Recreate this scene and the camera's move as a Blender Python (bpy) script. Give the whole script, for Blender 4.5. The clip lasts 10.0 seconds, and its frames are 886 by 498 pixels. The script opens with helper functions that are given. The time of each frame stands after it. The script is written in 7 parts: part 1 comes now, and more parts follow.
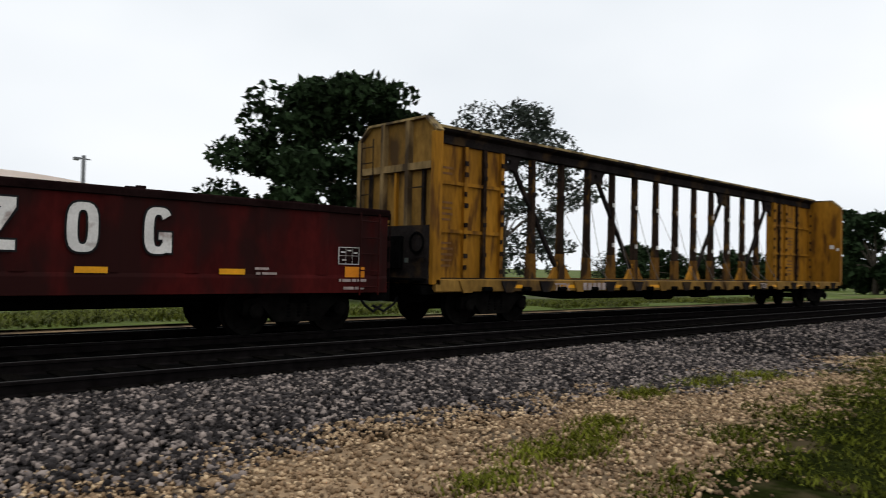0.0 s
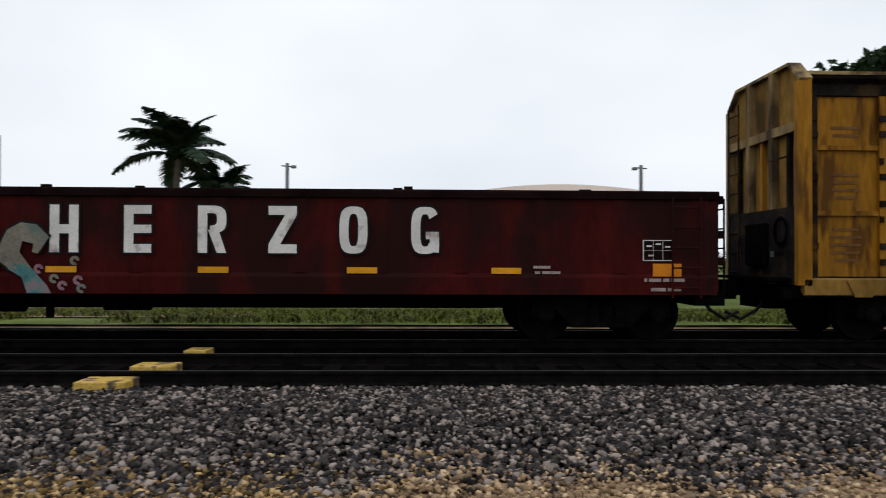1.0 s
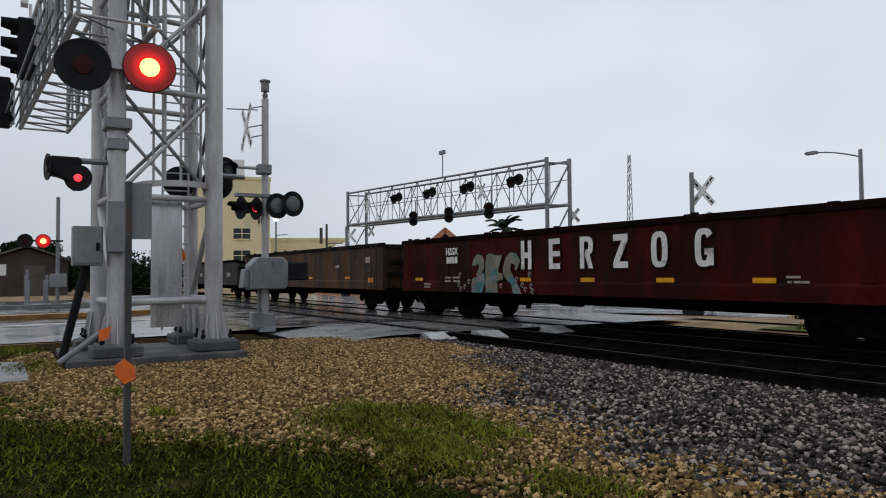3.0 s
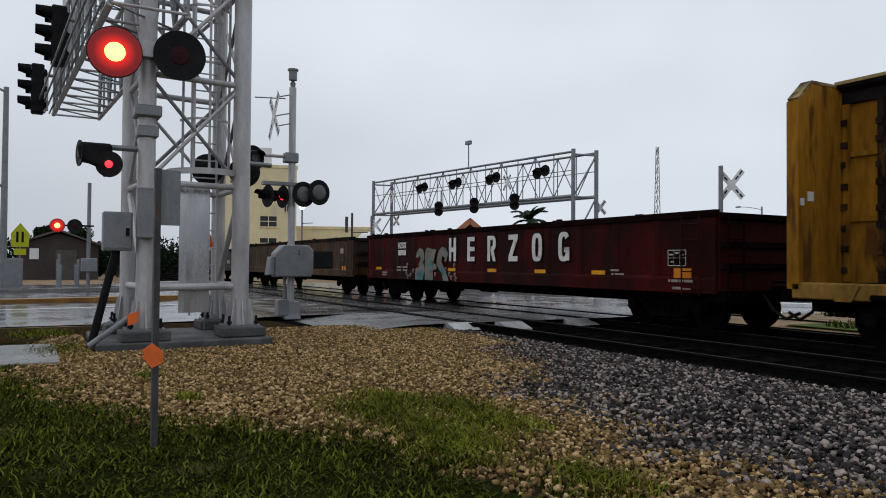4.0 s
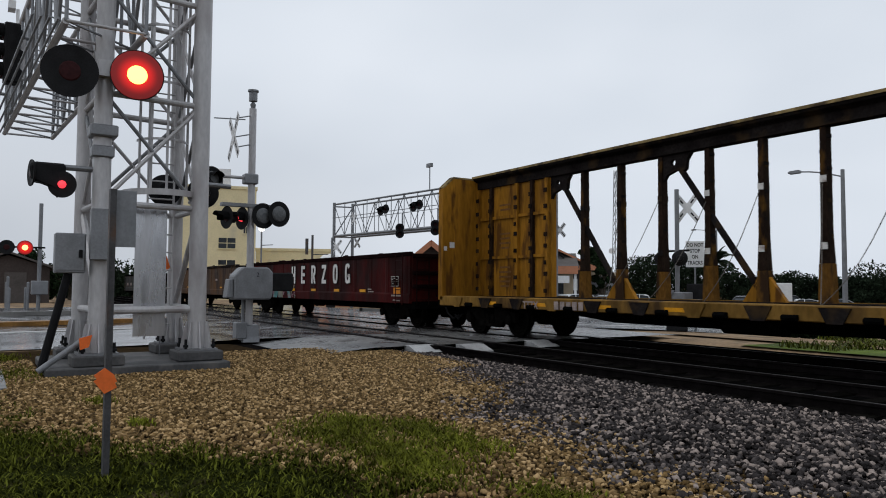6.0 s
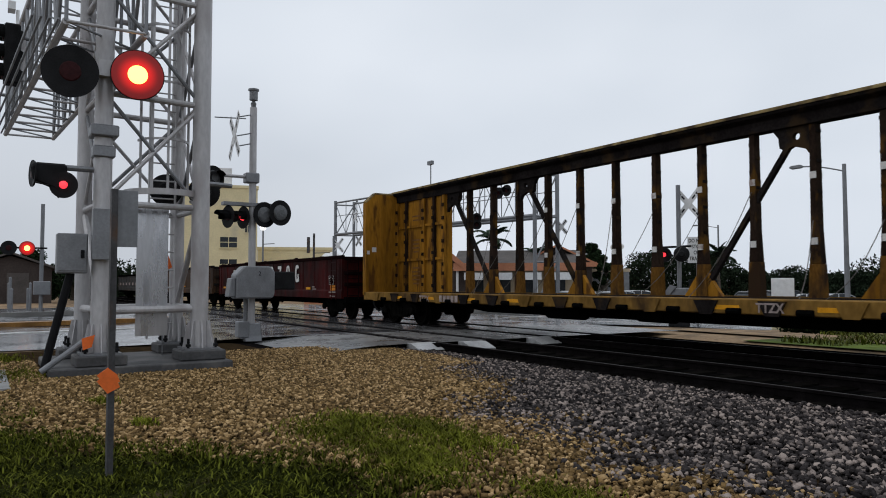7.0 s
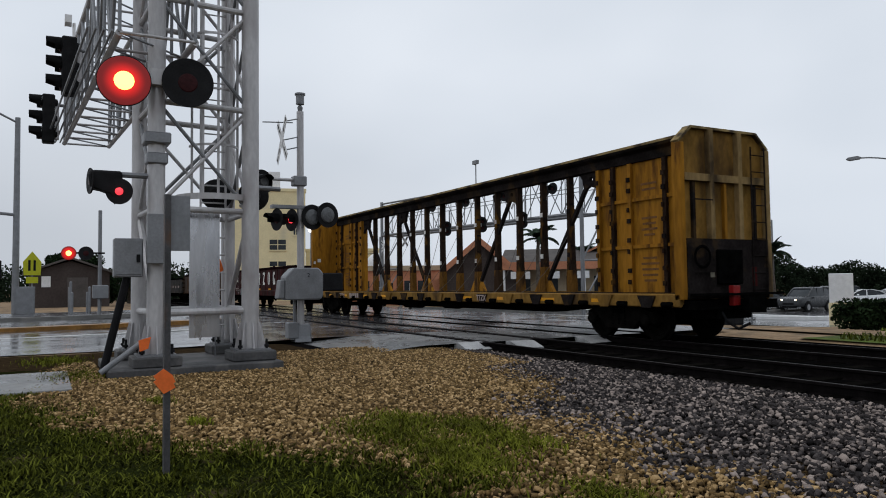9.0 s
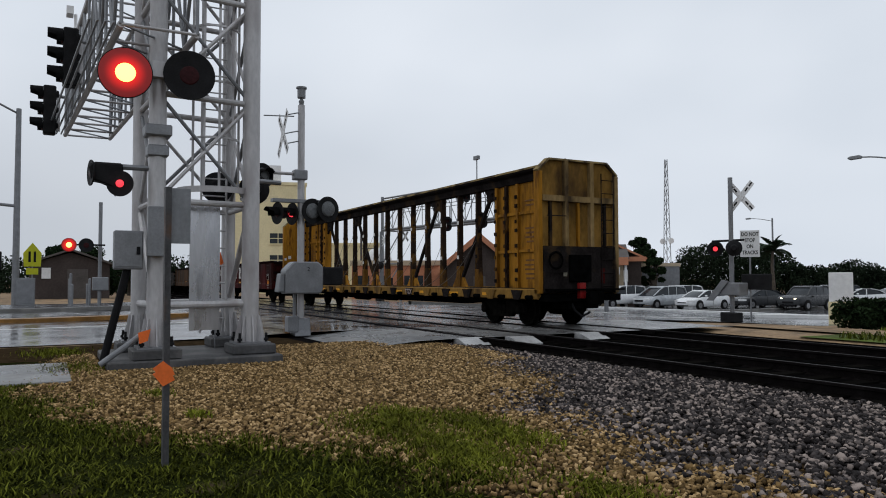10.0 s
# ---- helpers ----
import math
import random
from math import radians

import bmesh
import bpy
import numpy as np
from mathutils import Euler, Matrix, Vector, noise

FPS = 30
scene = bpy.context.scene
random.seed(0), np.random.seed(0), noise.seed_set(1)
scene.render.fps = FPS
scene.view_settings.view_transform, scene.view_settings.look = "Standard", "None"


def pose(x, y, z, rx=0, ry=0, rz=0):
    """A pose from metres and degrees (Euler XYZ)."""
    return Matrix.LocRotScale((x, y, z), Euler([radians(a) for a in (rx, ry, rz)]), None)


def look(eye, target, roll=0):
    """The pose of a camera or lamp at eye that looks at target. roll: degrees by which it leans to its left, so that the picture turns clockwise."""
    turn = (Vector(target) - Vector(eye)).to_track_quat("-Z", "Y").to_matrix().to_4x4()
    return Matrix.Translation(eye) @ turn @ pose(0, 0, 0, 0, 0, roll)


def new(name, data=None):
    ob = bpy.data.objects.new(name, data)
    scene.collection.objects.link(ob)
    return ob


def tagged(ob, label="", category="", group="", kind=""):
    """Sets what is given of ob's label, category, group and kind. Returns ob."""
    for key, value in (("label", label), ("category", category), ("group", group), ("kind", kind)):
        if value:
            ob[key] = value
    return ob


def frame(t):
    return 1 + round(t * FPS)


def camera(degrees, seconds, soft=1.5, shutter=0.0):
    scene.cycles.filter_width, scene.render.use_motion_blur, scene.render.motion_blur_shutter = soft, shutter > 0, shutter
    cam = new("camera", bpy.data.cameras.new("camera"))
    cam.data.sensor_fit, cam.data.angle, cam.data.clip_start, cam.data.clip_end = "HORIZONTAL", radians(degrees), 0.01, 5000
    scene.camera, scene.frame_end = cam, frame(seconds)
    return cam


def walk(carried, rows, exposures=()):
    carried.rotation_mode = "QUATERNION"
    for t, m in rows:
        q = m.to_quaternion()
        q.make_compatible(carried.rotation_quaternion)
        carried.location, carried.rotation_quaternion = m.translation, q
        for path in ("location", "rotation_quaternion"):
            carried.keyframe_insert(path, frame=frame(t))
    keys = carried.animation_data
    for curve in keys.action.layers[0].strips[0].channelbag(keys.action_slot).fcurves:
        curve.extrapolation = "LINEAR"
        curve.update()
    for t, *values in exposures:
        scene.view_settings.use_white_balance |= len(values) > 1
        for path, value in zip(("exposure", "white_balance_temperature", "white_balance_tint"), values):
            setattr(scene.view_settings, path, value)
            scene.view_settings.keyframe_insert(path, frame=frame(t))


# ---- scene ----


# seconds, heading left of the track's normal, tilt up, roll (degrees)
EYE_Z = 1.35
PATH = [
    (0.0, -43.07, 1.37, 1.31),
    (0.5, -22.28, 0.82, 1.88),
    (1.0, -1.87, 0.86, 0.24),
    (1.3, 9.72, 0.95, -0.70),
    (1.5, 17.95, 1.37, -1.24),
    (1.8, 30.57, 1.24, -1.63),
    (2.0, 38.08, 0.98, -1.91),
    (2.2, 44.43, 0.72, -1.73),
    (2.5, 51.53, 1.60, -1.62),
    (3.0, 58.98, 1.93, -0.49),
    (3.2, 60.50, 1.79, -0.17),
    (4.5, 60.82, 1.08, 0.55),
    (5.0, 59.80, 1.99, 0.06),
    (5.5, 58.95, 3.42, 0.72),
    (6.0, 57.89, 2.92, 0.34),
    (7.5, 58.19, 2.60, -0.27),
    (8.0, 59.16, 2.05, 0.07),
    (8.5, 60.79, 2.13, -0.34),
    (9.0, 61.60, 2.73, -0.73),
    (9.5, 61.50, 2.53, -0.76),
    (10.0, 61.62, 2.36, -0.18),
]
cam = camera(62.0, 10.0, soft=1.0, shutter=0.12)


def cam_pose(h, p, r):
    return Matrix.Translation((0, 0, EYE_Z)) @ pose(0, 0, 0, 0, 0, h) @ pose(0, 0, 0, 90 + p) @ pose(0, 0, 0, 0, 0, r)


walk(cam, [(t, cam_pose(h, p, r)) for t, h, p, r in PATH],
     exposures=[(0, 0.36, 6900, 10), (0.5, 0.36, 7050, 10), (1.0, 0.3, 6750, 10), (1.5, 0.2, 6500, 10), (2.5, 0.02, 6500, 10), (10, 0.02, 6500, 10)])

# seconds and how far the train has rolled along the track (m)
TRAIN = [(0.0, 7.61), (0.5, 5.38), (1.0, 3.34), (1.3, 2.06), (1.5, 1.20), (1.8, -0.10), (2.0, -1.05), (2.2, -1.98), (2.5, -3.35), (3.0, -5.67), (3.2, -6.57), (4.5, -12.86), (5.0, -15.22), (5.5, -17.66), (6.0, -20.25), (7.5, -27.74), (8.0, -30.34), (8.5, -33.22), (9.0, -35.88), (9.5, -38.35), (10.0, -40.66)]

# ---- world and light: a bright, even overcast sky ----
world = bpy.data.worlds.new("overcast_sky")
scene.world = world
world.use_nodes = True
wn = world.node_tree
wn.nodes.clear()


def wnode(kind, **values):
    n = wn.nodes.new(kind)
    for k, v in values.items():
        n.inputs[k].default_value = v
    return n


w_out = wnode("ShaderNodeOutputWorld")
w_bg = wnode("ShaderNodeBackground", Strength=1.0)
w_tc = wnode("ShaderNodeTexCoord")
w_map = wnode("ShaderNodeMapping")
w_map.inputs["Scale"].default_value = (1.6, 1.6, 3.2)
w_noise = wnode("ShaderNodeTexNoise", Scale=1.3, Detail=3.0, Roughness=0.45)
w_ramp = wn.nodes.new("ShaderNodeValToRGB")
w_ramp.color_ramp.elements[0].position = 0.3
w_ramp.color_ramp.elements[0].color = (0.62, 0.68, 0.76, 1)
w_ramp.color_ramp.elements[1].position = 0.75
w_ramp.color_ramp.elements[1].color = (0.78, 0.83, 0.90, 1)
wn.links.new(w_tc.outputs["Generated"], w_map.inputs["Vector"])
wn.links.new(w_map.outputs["Vector"], w_noise.inputs["Vector"])
wn.links.new(w_noise.outputs["Fac"], w_ramp.inputs["Fac"])
# heavier cloud low down over the far end of the road
w_sep = wnode("ShaderNodeSeparateXYZ")
wn.links.new(w_tc.outputs["Generated"], w_sep.inputs[0])
w_side, w_low, w_fac = wnode("ShaderNodeMapRange"), wnode("ShaderNodeMapRange"), wnode("ShaderNodeMath")
w_side.interpolation_type = w_low.interpolation_type = "SMOOTHSTEP"
for n, rng4 in ((w_side, (-0.8, -1.0, 0.0, 1.0)), (w_low, (0.33, 0.03, 0.0, 0.33))):
    for i, v in enumerate(rng4):
        n.inputs[i + 1].default_value = v
wn.links.new(w_sep.outputs[0], w_side.inputs[0])
wn.links.new(w_sep.outputs[2], w_low.inputs[0])
w_fac.operation = "MULTIPLY"
wn.links.new(w_side.outputs[0], w_fac.inputs[0])
wn.links.new(w_low.outputs[0], w_fac.inputs[1])
w_mix = wn.nodes.new("ShaderNodeMix")
w_mix.data_type = "RGBA"
wn.links.new(w_fac.outputs[0], w_mix.inputs[0])
wn.links.new(w_ramp.outputs["Color"], w_mix.inputs[6])
w_mix.inputs[7].default_value = (0.17, 0.18, 0.20, 1)
wn.links.new(w_mix.outputs[2], w_bg.inputs["Color"])
wn.links.new(w_bg.outputs["Background"], w_out.inputs["Surface"])

sun_data = bpy.data.lights.new("sun", "SUN")
sun_data.energy, sun_data.angle, sun_data.color = 0.5, radians(60), (1.0, 0.97, 0.92)
sun = new("sun", sun_data)
sun.matrix_world = look((0, 0, 60), (14, 22, 0))


# ---- materials ----
def mat(name, color, rough=0.7, metal=0.0, vary=0.25, scale=6.0, bump=0.0, bump_scale=60.0, second=None, second_amount=0.5,
        second_scale=2.0, island=0.0, rnd=0.0, spec=0.16, stretch=(1, 1, 1), coord="Object", odd=None):
    """Two scales of mottling over a base colour, an optional second colour in patches (rust, dirt), fine relief."""
    m = bpy.data.materials.new(name)
    m.use_nodes = True
    nt = m.node_tree
    b = nt.nodes["Principled BSDF"]
    b.inputs["Roughness"].default_value, b.inputs["Metallic"].default_value = rough, metal
    b.inputs["Specular IOR Level"].default_value = spec
    tc = nt.nodes.new("ShaderNodeTexCoord")
    mp = nt.nodes.new("ShaderNodeMapping")
    mp.inputs["Scale"].default_value = stretch
    nt.links.new(tc.outputs[coord], mp.inputs["Vector"])

    def noise_node(s, detail=4.0):
        n = nt.nodes.new("ShaderNodeTexNoise")
        n.inputs["Scale"].default_value, n.inputs["Detail"].default_value = s, detail
        nt.links.new(mp.outputs["Vector"], n.inputs["Vector"])
        return n.outputs["Fac"]

    def mix(fac, a, c, blend="MIX"):
        n = nt.nodes.new("ShaderNodeMix")
        n.data_type, n.blend_type = "RGBA", blend
        for sock, v in ((n.inputs[0], fac), (n.inputs[6], a), (n.inputs[7], c)):
            if isinstance(v, (int, float)):
                sock.default_value = v
            elif isinstance(v, tuple):
                sock.default_value = (*v, 1)
            else:
                nt.links.new(v, sock)
        return n.outputs[2]

    def remap(v, lo, hi, a=0.0, c=1.0):
        n = nt.nodes.new("ShaderNodeMapRange")
        for i, x in enumerate((lo, hi, a, c)):
            n.inputs[i + 1].default_value = x
        nt.links.new(v, n.inputs[0])
        return n.outputs[0]

    dark = tuple(c * (1 - vary) for c in color)
    light = tuple(min(1, c * (1 + vary)) for c in color)
    col = mix(remap(noise_node(scale), 0.3, 0.7), dark, light)
    fine = remap(noise_node(scale * 9, 2.0), 0.3, 0.7, 1 - vary * 0.6, 1 + vary * 0.6)
    comb = nt.nodes.new("ShaderNodeCombineColor")
    for i in range(3):
        nt.links.new(fine, comb.inputs[i])
    col = mix(1.0, col, comb.outputs[0], "MULTIPLY")
    if second:
        e = 0.62 - second_amount * 0.3
        col = mix(remap(noise_node(second_scale, 6.0), e, e + 0.12), col, second)
    if island or rnd:
        if island:
            g = nt.nodes.new("ShaderNodeNewGeometry")
            src, amount = g.outputs["Random Per Island"], island
        else:
            g = nt.nodes.new("ShaderNodeObjectInfo")
            src, amount = g.outputs["Random"], rnd
        if odd:
            col = mix(remap(src, 0.62, 0.95), col, odd)
        f2 = remap(src, 0, 1, 1 - amount, 1 + amount)
        c2 = nt.nodes.new("ShaderNodeCombineColor")
        for i in range(3):
            nt.links.new(f2, c2.inputs[i])
        col = mix(1.0, col, c2.outputs[0], "MULTIPLY")
    nt.links.new(col, b.inputs["Base Color"])
    nt.links.new(remap(noise_node(scale * 2), 0.3, 0.7, max(0.02, rough - 0.12), min(1, rough + 0.12)), b.inputs["Roughness"])
    if bump:
        bn = nt.nodes.new("ShaderNodeBump")
        bn.inputs["Strength"].default_value, bn.inputs["Distance"].default_value = bump, 0.01
        nt.links.new(noise_node(bump_scale, 3.0), bn.inputs["Height"])
        nt.links.new(bn.outputs["Normal"], b.inputs["Normal"])
    return m


def glow(name, color, strength):
    m = bpy.data.materials.new(name)
    m.use_nodes = True
    b = m.node_tree.nodes["Principled BSDF"]
    b.inputs["Base Color"].default_value = (*[c * 0.4 for c in color], 1)
    b.inputs["Emission Color"].default_value, b.inputs["Emission Strength"].default_value = (*color, 1), strength
    return m


def lamp_halo(name):
    """A crossing light's spill as painted glow: bright round the lamp, fading to rim."""
    m = glow(name, (1.0, 0.012, 0.009), 1.0)
    nt = m.node_tree
    tc = nt.nodes.new("ShaderNodeTexCoord")
    ln = nt.nodes.new("ShaderNodeVectorMath")
    ln.operation = "LENGTH"
    nt.links.new(tc.outputs["Object"], ln.inputs[0])
    mr = nt.nodes.new("ShaderNodeMapRange")
    mr.interpolation_type = "SMOOTHSTEP"
    for i, v in enumerate((0.14, 0.33, 0.62, 0.012)):
        mr.inputs[i + 1].default_value = v
    nt.links.new(ln.outputs["Value"], mr.inputs[0])
    nt.links.new(mr.outputs[0], nt.nodes["Principled BSDF"].inputs["Emission Strength"])
    return m


